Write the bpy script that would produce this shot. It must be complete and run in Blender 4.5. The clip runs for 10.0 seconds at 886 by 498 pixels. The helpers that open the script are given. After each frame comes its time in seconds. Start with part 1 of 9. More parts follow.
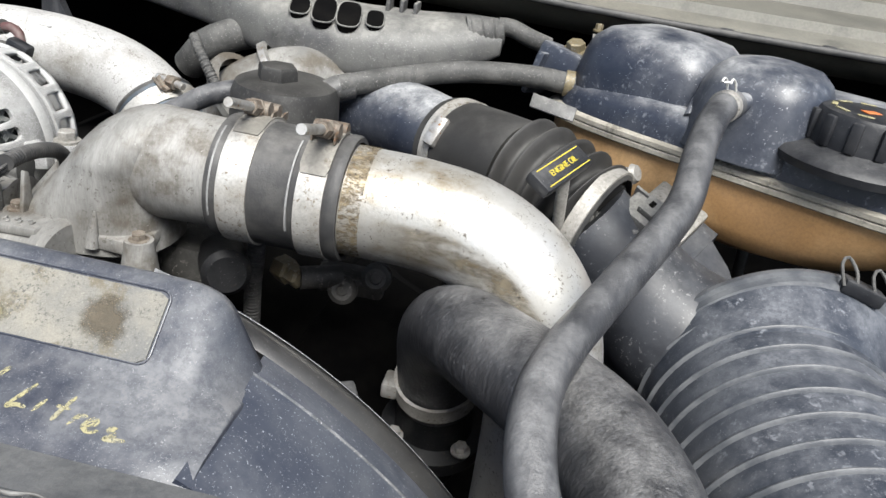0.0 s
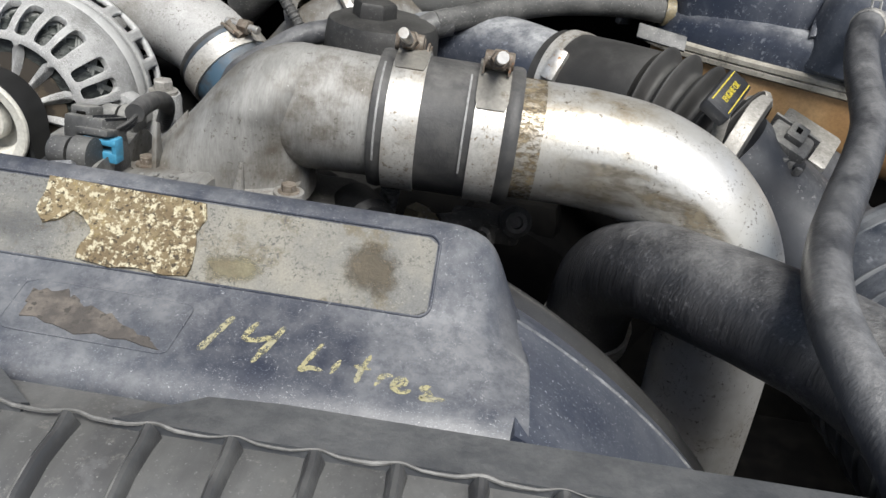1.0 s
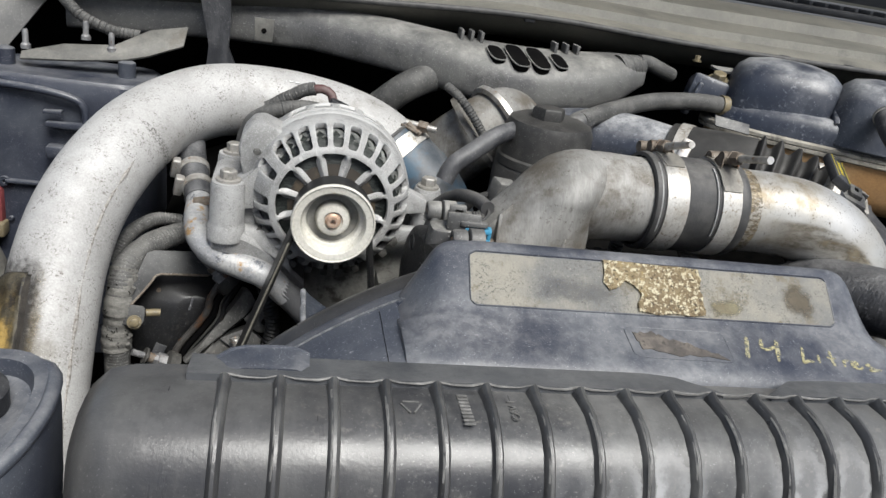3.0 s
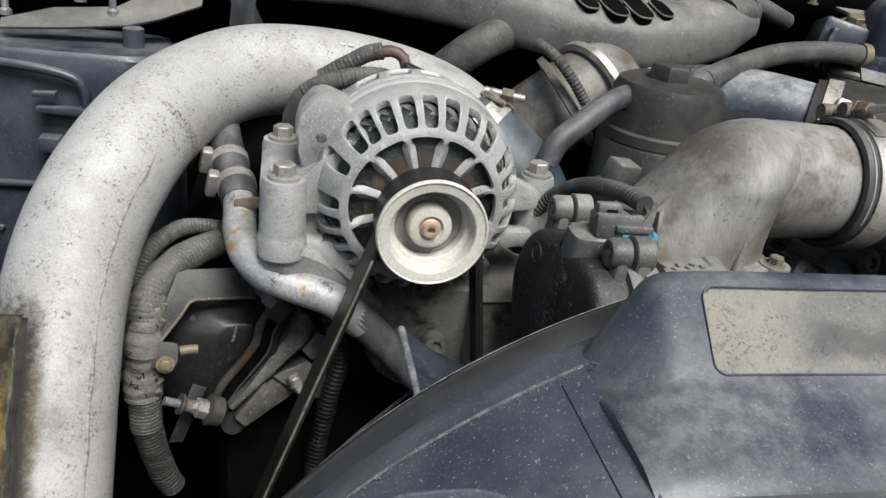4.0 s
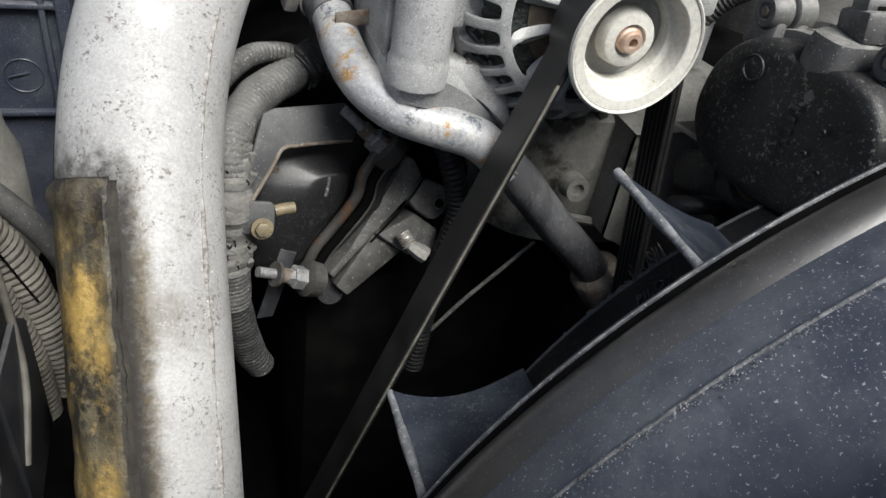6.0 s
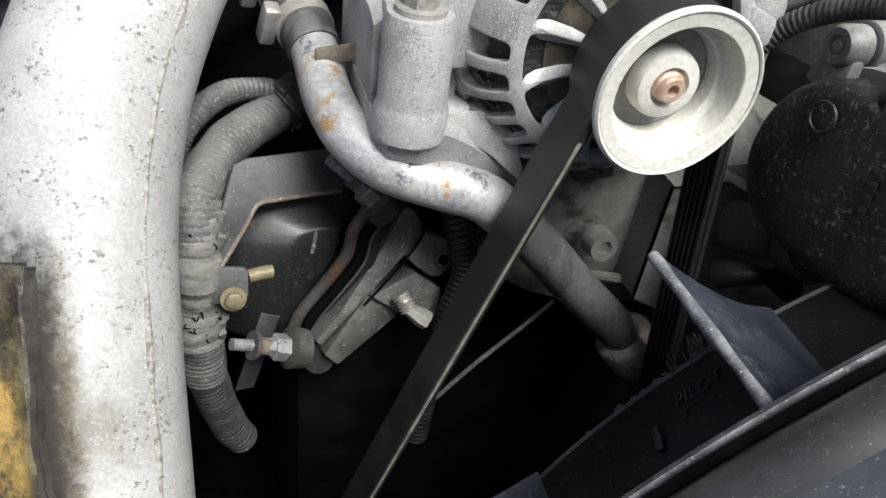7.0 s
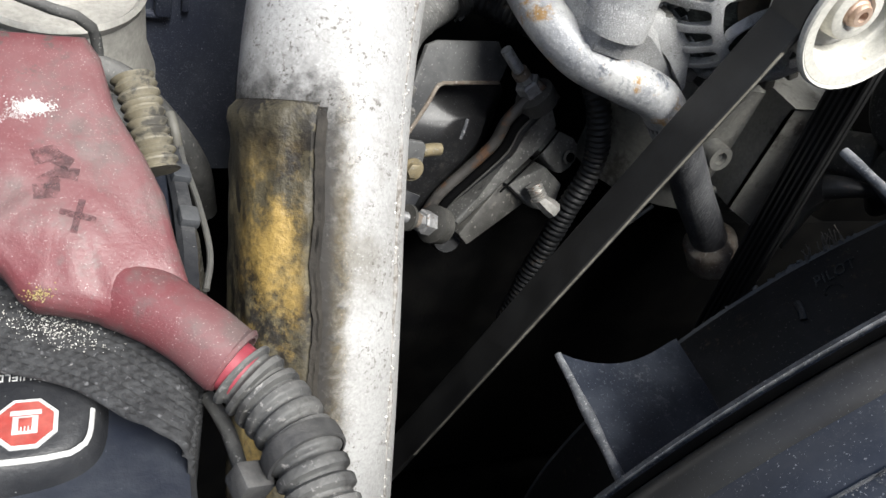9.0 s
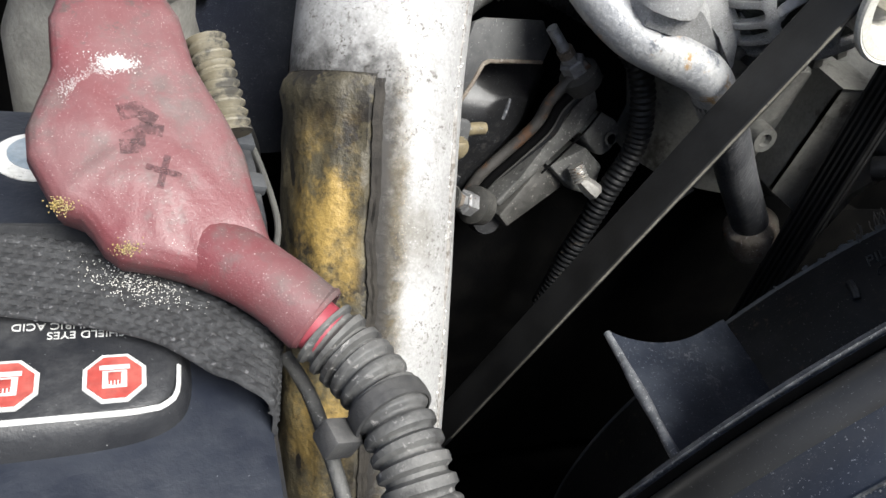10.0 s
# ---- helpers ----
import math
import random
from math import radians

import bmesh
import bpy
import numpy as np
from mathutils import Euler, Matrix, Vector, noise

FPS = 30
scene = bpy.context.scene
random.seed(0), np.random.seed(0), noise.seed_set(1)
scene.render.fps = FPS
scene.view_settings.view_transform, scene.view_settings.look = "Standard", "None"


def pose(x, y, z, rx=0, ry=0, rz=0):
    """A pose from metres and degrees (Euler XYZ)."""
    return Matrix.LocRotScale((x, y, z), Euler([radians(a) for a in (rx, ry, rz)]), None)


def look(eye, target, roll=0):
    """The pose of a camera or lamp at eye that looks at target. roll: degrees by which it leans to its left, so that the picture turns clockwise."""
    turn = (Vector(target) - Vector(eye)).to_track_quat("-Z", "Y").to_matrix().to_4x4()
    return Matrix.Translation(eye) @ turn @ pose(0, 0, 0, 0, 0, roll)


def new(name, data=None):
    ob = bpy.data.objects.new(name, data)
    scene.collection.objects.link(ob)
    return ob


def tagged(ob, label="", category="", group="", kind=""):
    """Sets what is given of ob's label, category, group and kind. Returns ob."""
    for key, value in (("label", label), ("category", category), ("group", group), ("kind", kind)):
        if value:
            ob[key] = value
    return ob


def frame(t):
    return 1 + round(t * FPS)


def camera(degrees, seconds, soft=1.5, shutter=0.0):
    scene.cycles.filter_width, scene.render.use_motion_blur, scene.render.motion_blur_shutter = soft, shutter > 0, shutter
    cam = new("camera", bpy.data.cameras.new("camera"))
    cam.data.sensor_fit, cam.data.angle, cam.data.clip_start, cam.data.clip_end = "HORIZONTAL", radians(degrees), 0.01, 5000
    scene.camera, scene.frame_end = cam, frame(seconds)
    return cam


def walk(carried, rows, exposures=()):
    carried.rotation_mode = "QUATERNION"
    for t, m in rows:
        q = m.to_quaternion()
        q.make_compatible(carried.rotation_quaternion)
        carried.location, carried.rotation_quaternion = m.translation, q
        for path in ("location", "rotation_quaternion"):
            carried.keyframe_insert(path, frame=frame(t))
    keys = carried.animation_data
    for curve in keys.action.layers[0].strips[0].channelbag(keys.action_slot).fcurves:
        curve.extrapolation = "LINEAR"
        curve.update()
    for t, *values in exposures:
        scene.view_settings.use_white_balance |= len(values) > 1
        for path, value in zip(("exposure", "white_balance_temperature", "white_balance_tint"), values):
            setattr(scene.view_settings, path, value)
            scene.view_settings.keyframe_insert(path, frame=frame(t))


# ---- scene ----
from mathutils.bvhtree import BVHTree

cam = camera(61.57, 10.0)

# PATH
PATH = [
    (0, (0.4393, -0.4261, 1.2283), (0.4013, -0.0678, 1.0545), 9.11),
    (0.5, (0.3597, -0.4189, 1.2204), (0.3296, -0.0593, 1.0478), 7.58),
    (1, (0.3077, -0.4241, 1.1908), (0.3001, -0.0727, 0.9998), 8.24),
    (1.5, (0.2369, -0.4831, 1.1871), (0.2487, -0.1409, 0.9803), 9.18),
    (2, (0.1189, -0.5540, 1.1992), (0.1738, -0.2131, 0.9974), 8.59),
    (2.5, (0.0283, -0.5555, 1.2162), (0.1230, -0.2036, 1.0514), 10.05),
    (3, (-0.0404, -0.5470, 1.2196), (0.0460, -0.1883, 1.0649), 9.83),
    (3.2, (-0.0530, -0.5240, 1.2175), (0.0332, -0.1647, 1.0643), 8.33),
    (4.3, (-0.1034, -0.3456, 1.1613), (-0.0143, -0.0047, 0.9720), 8.03),
    (4.5, (-0.1219, -0.3277, 1.1574), (-0.0228, 0.0023, 0.9543), 7.86),
    (5, (-0.1955, -0.3022, 1.1414), (-0.0788, 0.0186, 0.9329), 9.07),
    (5.5, (-0.2025, -0.2958, 1.1284), (-0.0664, 0.0040, 0.9013), 9.96),
    (6.8, (-0.1623, -0.2315, 1.1013), (-0.0597, 0.0671, 0.8557), 8.73),
    (7, (-0.1583, -0.2165, 1.1084), (-0.0474, 0.0816, 0.8658), 8.52),
    (7.5, (-0.1348, -0.1878, 1.1278), (-0.0232, 0.0984, 0.8715), 7.72),
    (8, (-0.1864, -0.1782, 1.1005), (-0.0751, 0.1027, 0.8383), 15.72),
    (8.5, (-0.2418, -0.1970, 1.0951), (-0.1066, 0.0805, 0.8407), 20.63),
    (9, (-0.2920, -0.2283, 1.0851), (-0.1345, 0.0354, 0.8289), 19.97),
    (9.5, (-0.3095, -0.2300, 1.0689), (-0.1421, 0.0282, 0.8134), 20.37),
    (10, (-0.3079, -0.2283, 1.0727), (-0.1552, 0.0358, 0.8140), 19.69),
]
# END PATH
walk(cam, [(t, look(e, g, r)) for t, e, g, r in PATH],
     exposures=[(0.0, 1.18), (1.0, 0.76), (2.0, 1.10), (2.5, 0.88), (3.2, 0.68), (4.3, 0.60), (5.0, 0.74), (5.7, 0.78), (6.8, 1.06), (7.5, 0.93), (8.0, 0.98), (8.4, 1.16), (9.0, 1.16), (10.0, 1.25)])

# ---------------------------------------------------------------- light
world = bpy.data.worlds.new("sky")
scene.world = world
world.use_nodes = True
wn = world.node_tree
sky = wn.nodes.new("ShaderNodeTexSky")
sky.sky_type, sky.sun_disc = "NISHITA", False
sky.sun_elevation, sky.sun_rotation = radians(56.4), radians(163)
sky.air_density, sky.dust_density = 1.0, 3.0
wn.links.new(sky.outputs[0], wn.nodes["Background"].inputs[0])
wn.nodes["Background"].inputs[1].default_value = 0.07
sun_data = bpy.data.lights.new("sun", "SUN")
sun_data.energy, sun_data.angle, sun_data.color = 3.45, radians(30), (1.0, 1.0, 0.965)
sun = new("sun", sun_data)
sun.matrix_world = look((0.40, -1.30, 3.05), (0, 0, 1))


# ---------------------------------------------------------------- materials
def ramp(nt, src, lo, hi, a=0.0, b=1.0):
    m = nt.nodes.new("ShaderNodeMapRange")
    m.interpolation_type = "SMOOTHSTEP"
    for k, v in zip(("From Min", "From Max", "To Min", "To Max"), (lo, hi, a, b)):
        m.inputs[k].default_value = v
    nt.links.new(src, m.inputs["Value"])
    return m.outputs[0]


def noise_of(nt, coord, scale, detail=4.0, rough=0.6, stretch=None):
    n = nt.nodes.new("ShaderNodeTexNoise")
    n.inputs["Scale"].default_value, n.inputs["Detail"].default_value, n.inputs["Roughness"].default_value = scale, detail, rough
    if stretch:
        mp = nt.nodes.new("ShaderNodeMapping")
        mp.inputs["Scale"].default_value = stretch
        nt.links.new(coord, mp.inputs["Vector"])
        coord = mp.outputs[0]
    nt.links.new(coord, n.inputs["Vector"])
    return n.outputs["Fac"]


def blend(nt, fac, a, b):
    m = nt.nodes.new("ShaderNodeMix")
    m.data_type = "RGBA"
    for sock, v in ((m.inputs["A"], a), (m.inputs["B"], b)):
        if isinstance(v, tuple):
            sock.default_value = (*v, 1)
        else:
            nt.links.new(v, sock)
    nt.links.new(fac, m.inputs["Factor"])
    return m.outputs["Result"]


def times(nt, a, b):
    m = nt.nodes.new("ShaderNodeMath")
    m.operation = "MULTIPLY"
    for sock, v in zip(m.inputs, (a, b)):
        if isinstance(v, float):
            sock.default_value = v
        else:
            nt.links.new(v, sock)
    return m.outputs[0]


def surface(name, base, second, rough=0.5, metal=0.0, scale=30, lo=0.4, hi=0.65, speck=None, dust=None, stain=None,
            bump=0.15, grain=400, spec=0.5, stretch=None, roughvar=0.15, freckle=None, dents=0.0, across=None):
    """A worn surface: a coarse mottle between two colours, fine specks (colour, scale, low, high), dust that lies on upward
    faces (colour, amount), a coarse stain (colour, scale, low, high) and a fine grain."""
    m = bpy.data.materials.new(name)
    m.use_nodes = True
    nt = m.node_tree
    b = nt.nodes["Principled BSDF"]
    co = nt.nodes.new("ShaderNodeTexCoord").outputs["Object"]
    big = noise_of(nt, co, scale, 5, 0.65, stretch)
    col = blend(nt, ramp(nt, big, lo, hi), base, second)
    if stain:
        col = blend(nt, ramp(nt, noise_of(nt, co, stain[1], 6, 0.7), stain[2], stain[3]), col, stain[0])
    if dust:
        g = nt.nodes.new("ShaderNodeNewGeometry")
        sep = nt.nodes.new("ShaderNodeSeparateXYZ")
        nt.links.new(g.outputs["Normal"], sep.inputs[0])
        up = ramp(nt, sep.outputs["Z"], 0.3, 0.97, 0.10, 1.0)
        patch = ramp(nt, noise_of(nt, co, dust[2] if len(dust) > 2 else 22, 6, 0.7), 0.32, 0.7)
        streak = ramp(nt, noise_of(nt, co, (dust[2] if len(dust) > 2 else 22) * 11.0, 6, 0.8), 0.36, 0.60, 0.5, 1.0)
        col = blend(nt, times(nt, times(nt, times(nt, up, patch), streak), float(dust[1]) * 1.2), col, dust[0])
    fine = noise_of(nt, co, grain, 3, 0.7, across)
    if speck:
        col = blend(nt, ramp(nt, noise_of(nt, co, speck[1], 2, 0.6), speck[2], speck[3]), col, speck[0])
    if freckle:
        where = ramp(nt, noise_of(nt, co, freckle[1] / 7, 3, 0.6), 0.42, 0.62)
        spots = ramp(nt, noise_of(nt, co, freckle[1], 4, 0.75), freckle[2], freckle[3])
        col = blend(nt, times(nt, where, spots), col, freckle[0])
    col = blend(nt, ramp(nt, fine, 0.3, 0.75, 0.0, 0.25), col, (0.02, 0.02, 0.02)) if metal < 0.5 and sum(base) > 0.3 else col
    nt.links.new(col, b.inputs["Base Color"])
    rr = nt.nodes.new("ShaderNodeMapRange")
    rr.inputs["To Min"].default_value, rr.inputs["To Max"].default_value = max(rough - roughvar, 0.05), min(rough + roughvar, 1)
    nt.links.new(big, rr.inputs["Value"])
    nt.links.new(rr.outputs[0], b.inputs["Roughness"])
    b.inputs["Metallic"].default_value = metal
    b.inputs["Specular IOR Level"].default_value = spec
    if bump:
        bp = nt.nodes.new("ShaderNodeBump")
        bp.inputs["Strength"].default_value, bp.inputs["Distance"].default_value = bump, 0.0012
        nt.links.new(fine, bp.inputs["Height"])
        if dents:
            bq = nt.nodes.new("ShaderNodeBump")
            bq.inputs["Strength"].default_value, bq.inputs["Distance"].default_value = dents, 0.006
            nt.links.new(noise_of(nt, co, 45, 3, 0.5), bq.inputs["Height"])
            nt.links.new(bq.outputs[0], bp.inputs["Normal"])
        nt.links.new(bp.outputs[0], b.inputs["Normal"])
    return m


cast_alu = surface("cast_aluminium", (0.29, 0.29, 0.286), (0.41, 0.41, 0.405), 0.62, 0.15, 30, speck=((0.66, 0.66, 0.655), 1500, 0.52, 0.70), bump=0.55, grain=1500, stain=((0.15, 0.15, 0.142), 38, 0.52, 0.74), freckle=((0.20, 0.198, 0.185), 800, 0.53, 0.62))
cast_worn = cast_alu.copy()
cast_worn.name = "chafed_cast_aluminium"
nt = cast_worn.node_tree
cb = nt.nodes["Principled BSDF"]
was = cb.inputs["Base Color"].links[0].from_socket
edge_of = nt.nodes.new("ShaderNodeNewGeometry").outputs["Pointiness"]
was = blend(nt, ramp(nt, edge_of, 0.51, 0.57, 0.0, 0.5), was, (0.62, 0.62, 0.61))
nt.links.new(was, cb.inputs["Base Color"])
elbow_alu = surface("cast_elbow_aluminium", (0.195, 0.192, 0.182), (0.31, 0.305, 0.29), 0.62, 0.15, 16, speck=((0.36, 0.355, 0.345), 420, 0.70, 0.76), freckle=((0.10, 0.09, 0.075), 300, 0.56, 0.66), bump=0.12, grain=700, stain=((0.115, 0.100, 0.080), 17, 0.46, 0.66), stretch=(1.6, 0.5, 0.5), across=(1.4, 0.25, 0.25))
tube_alu = surface("aluminised_tube", (0.45, 0.447, 0.44), (0.375, 0.371, 0.363), 0.64, 0.15, 20, speck=((0.50, 0.50, 0.49), 900, 0.62, 0.70), freckle=((0.15, 0.138, 0.125), 480, 0.565, 0.595), bump=0.18, grain=700, stain=((0.22, 0.208, 0.185), 12, 0.50, 0.74))
bright_tube = surface("polished_tube", (0.62, 0.612, 0.59), (0.50, 0.485, 0.45), 0.36, 0.6, 14, speck=((0.22, 0.20, 0.17), 300, 0.70, 0.74), freckle=((0.14, 0.12, 0.095), 480, 0.58, 0.62), bump=0.14, grain=500, stain=((0.30, 0.25, 0.175), 17, 0.50, 0.70), dents=0.03)
band_steel = surface("band_steel", (0.58, 0.565, 0.53), (0.44, 0.415, 0.375), 0.40, 0.45, 45, speck=((0.25, 0.20, 0.14), 320, 0.64, 0.72), bump=0.1, grain=500, freckle=((0.28, 0.24, 0.19), 200, 0.54, 0.62))
zinc = surface("zinc_steel", (0.55, 0.54, 0.52), (0.36, 0.34, 0.31), 0.45, 0.7, 80, speck=((0.30, 0.16, 0.07), 300, 0.62, 0.72), bump=0.2)
tab_steel = surface("stained_tab_steel", (0.20, 0.19, 0.168), (0.29, 0.275, 0.245), 0.6, 0.2, 60, stain=((0.12, 0.095, 0.065), 50, 0.54, 0.66), bump=0.25)
dull_white = surface("dull_white_mark", (0.30, 0.30, 0.295), (0.22, 0.22, 0.215), 0.6, 0, 120, bump=0.1)
rusty = surface("rusty_steel", (0.115, 0.092, 0.072), (0.20, 0.175, 0.145), 0.7, 0.3, 120, bump=0.5, speck=((0.32, 0.30, 0.275), 600, 0.62, 0.7), freckle=((0.20, 0.10, 0.05), 300, 0.56, 0.64))
pulley_mat = surface("cream_pulley_steel", (0.60, 0.585, 0.53), (0.55, 0.532, 0.475), 0.62, 0.0, 22, speck=((0.48, 0.43, 0.31), 260, 0.70, 0.78), bump=0.03, spec=0.3)
# cream steel darkened to grey for the shaded recess
pulley_grey = surface("shaded_pulley_recess", (0.27, 0.265, 0.245), (0.34, 0.332, 0.305), 0.55, 0.1, 30, bump=0.05)
copper = surface("copper_nut", (0.50, 0.34, 0.25), (0.62, 0.47, 0.37), 0.5, 0.5, 150, bump=0.2)
black_plastic = surface("black_plastic", (0.012, 0.013, 0.016), (0.024, 0.025, 0.028), 0.48, 0, 35, dust=((0.14, 0.14, 0.14), 0.45), speck=((0.26, 0.26, 0.26), 900, 0.70, 0.77), bump=0.25, spec=0.35)
# grimy black plastic; also stands in for shade on deep parts
grime_shade_black = surface("grime_and_shade_black", (0.007, 0.0075, 0.0085), (0.015, 0.015, 0.016), 0.50, 0, 24, speck=((0.10, 0.10, 0.10), 900, 0.66, 0.76), freckle=((0.045, 0.035, 0.026), 200, 0.58, 0.66), bump=0.2, spec=0.25)
# near-black base colour that stands in for shade deep in the bay
deep_black = surface("deep_shade_black", (0.002, 0.002, 0.0022), (0.005, 0.0048, 0.0045), 0.8, 0, 30, bump=0.2, spec=0.06)
shroud_mat = surface("weathered_shroud_plastic", (0.020, 0.024, 0.038), (0.044, 0.050, 0.064), 0.40, 0, 14, dust=((0.27, 0.272, 0.275), 0.58, 13), speck=((0.13, 0.14, 0.16), 1400, 0.58, 0.74), freckle=((0.30, 0.305, 0.315), 900, 0.60, 0.67), bump=0.08, grain=900)
# dust colour made paler, in part to stand in for the sky's gloss
shroud_low = surface("speckled_shroud_plastic", (0.026, 0.032, 0.050), (0.046, 0.053, 0.070), 0.38, 0, 9, dust=((0.19, 0.198, 0.215), 0.55, 7), speck=((0.30, 0.315, 0.34), 800, 0.64, 0.71), freckle=((0.10, 0.108, 0.125), 900, 0.55, 0.64), bump=0.12, grain=420)
tank_mat = surface("weathered_tank_plastic", (0.030, 0.030, 0.032), (0.082, 0.082, 0.080), 0.32, 0, 24, lo=0.34, hi=0.70, dust=((0.20, 0.20, 0.195), 0.45, 11), stain=((0.016, 0.017, 0.021), 10, 0.46, 0.60), bump=0.10, spec=0.45, speck=((0.17, 0.17, 0.167), 900, 0.62, 0.76), freckle=((0.15, 0.145, 0.135), 180, 0.56, 0.70), stretch=(1.8, 0.28, 0.28))
hose_mat = surface("dusty_rubber_hose", (0.026, 0.027, 0.031), (0.062, 0.063, 0.067), 0.50, 0, 30, dust=((0.27, 0.27, 0.272), 0.60, 15), freckle=((0.12, 0.12, 0.123), 420, 0.54, 0.64), bump=0.5, grain=500, stretch=(2.2, 0.6, 0.8), across=(1.0, 1.0, 0.16))
rubber = surface("dark_rubber", (0.030, 0.030, 0.031), (0.055, 0.054, 0.052), 0.6, 0, 60, dust=((0.16, 0.155, 0.15), 0.6), bump=0.25)
grey_rubber = surface("grey_dusty_sleeve", (0.040, 0.040, 0.039), (0.080, 0.079, 0.075), 0.7, 0, 50, dust=((0.19, 0.187, 0.18), 0.5), speck=((0.20, 0.195, 0.185), 700, 0.62, 0.72), bump=0.4)
belt_mat = surface("belt_rubber", (0.012, 0.012, 0.012), (0.020, 0.020, 0.020), 0.45, 0, 40, bump=0.1)
red_rubber = surface("faded_red_rubber", (0.140, 0.034, 0.040), (0.150, 0.066, 0.069), 0.50, 0, 24, lo=0.36, hi=0.66, speck=((0.44, 0.36, 0.35), 2600, 0.66, 0.72), stain=((0.095, 0.072, 0.068), 40, 0.50, 0.66), dust=((0.20, 0.125, 0.122), 0.35, 40), bump=0.16, grain=800, freckle=((0.095, 0.068, 0.064), 150, 0.55, 0.63))
degas_top = surface("blue_black_bottle_cover", (0.014, 0.019, 0.033), (0.030, 0.036, 0.052), 0.40, 0, 18, dust=((0.36, 0.365, 0.37), 0.95, 12), speck=((0.40, 0.41, 0.43), 700, 0.69, 0.75), freckle=((0.16, 0.17, 0.19), 200, 0.54, 0.66), bump=0.1, spec=0.5)
degas_scuff = surface("scuffed_bottle_cover", (0.05, 0.057, 0.075), (0.12, 0.125, 0.14), 0.55, 0, 60, speck=((0.42, 0.43, 0.45), 600, 0.56, 0.66), bump=0.3)
seam_beige = surface("dusty_beige_seam", (0.24, 0.225, 0.19), (0.34, 0.32, 0.275), 0.65, 0, 40, stain=((0.13, 0.12, 0.10), 50, 0.54, 0.66), bump=0.25)
degas_low = surface("amber_bottle_plastic", (0.34, 0.195, 0.085), (0.50, 0.32, 0.16), 0.34, 0, 9, dust=((0.36, 0.27, 0.18), 0.5), stain=((0.13, 0.075, 0.038), 11, 0.54, 0.72), bump=0.04)
cowl_mat = surface("dusty_cowl_paint", (0.110, 0.108, 0.094), (0.165, 0.160, 0.138), 0.6, 0, 10, dust=((0.215, 0.203, 0.17), 0.7, 8), bump=0.2, stain=((0.09, 0.088, 0.078), 9, 0.52, 0.68))
grey_plastic = surface("dusty_grey_plastic", (0.048, 0.048, 0.050), (0.098, 0.098, 0.094), 0.52, 0, 12, dust=((0.31, 0.304, 0.282), 0.85, 14), speck=((0.26, 0.26, 0.25), 800, 0.62, 0.72), bump=0.3, stain=((0.030, 0.030, 0.030), 18, 0.56, 0.70))
tube_grey = surface("grey_coolant_tube", (0.30, 0.305, 0.315), (0.42, 0.42, 0.41), 0.5, 0.2, 60, speck=((0.46, 0.46, 0.46), 900, 0.58, 0.70), stain=((0.33, 0.20, 0.08), 48, 0.53, 0.62), freckle=((0.09, 0.10, 0.12), 140, 0.54, 0.62), bump=0.3)
block_mat = surface("grimy_engine_casting", (0.040, 0.039, 0.036), (0.085, 0.082, 0.076), 0.58, 0.2, 35, speck=((0.20, 0.19, 0.175), 500, 0.66, 0.72), freckle=((0.15, 0.14, 0.125), 200, 0.56, 0.64), bump=0.4)
dull_casting = surface("dull_front_casting", (0.17, 0.167, 0.152), (0.26, 0.255, 0.232), 0.6, 0.1, 20, speck=((0.22, 0.215, 0.20), 500, 0.64, 0.72), stain=((0.06, 0.055, 0.047), 30, 0.52, 0.66), bump=0.25, spec=0.4)
# pale smears low on the front of the tank, between its ribs
nt = tank_mat.node_tree
tb = nt.nodes["Principled BSDF"]
tco = nt.nodes.new("ShaderNodeTexCoord").outputs["Object"]
tz = nt.nodes.new("ShaderNodeSeparateXYZ")
nt.links.new(tco, tz.inputs[0])
# rings of dried dust on each panel between two ribs, broken and stronger on some
def maths(nt, op, a, b=None):
    m = nt.nodes.new("ShaderNodeMath")
    m.operation = op
    for sock, v in zip(m.inputs, (a, b)):
        if isinstance(v, (int, float)):
            sock.default_value = v
        elif v is not None:
            nt.links.new(v, sock)
    return m.outputs[0]


panel = maths(nt, "MINIMUM", maths(nt, "DIVIDE", maths(nt, "ADD", tz.outputs["X"], 0.0351), 0.0236), maths(nt, "ADD", maths(nt, "DIVIDE", maths(nt, "SUBTRACT", tz.outputs["X"], 0.1773), 0.0246), 9.0))
across_p = maths(nt, "DIVIDE", maths(nt, "SUBTRACT", maths(nt, "FRACT", panel), 0.5), 0.36)
mott = maths(nt, "MULTIPLY", maths(nt, "SUBTRACT", noise_of(nt, tco, 58, 6, 0.72), 0.5), 2.4)
down_p = maths(nt, "DIVIDE", maths(nt, "SUBTRACT", tz.outputs["Z"], 1.0065), 0.0155)
rad_p = maths(nt, "ADD", maths(nt, "SQRT", maths(nt, "ADD", maths(nt, "MULTIPLY", across_p, across_p), maths(nt, "MULTIPLY", down_p, down_p))), mott)
ring_p = times(nt, ramp(nt, rad_p, 0.30, 0.85, 0.35, 1.0), ramp(nt, rad_p, 1.20, 0.98))
ring_p = times(nt, ring_p, ramp(nt, down_p, 1.1, -0.2, 0.15, 1.0))
some = ramp(nt, noise_of(nt, tco, 14, 2, 0.5, (1.0, 0.1, 0.1)), 0.34, 0.54, 0.15, 1.0)
smear = times(nt, times(nt, ring_p, some), maths(nt, "GREATER_THAN", panel, 5.0))
was = tb.inputs["Base Color"].links[0].from_socket
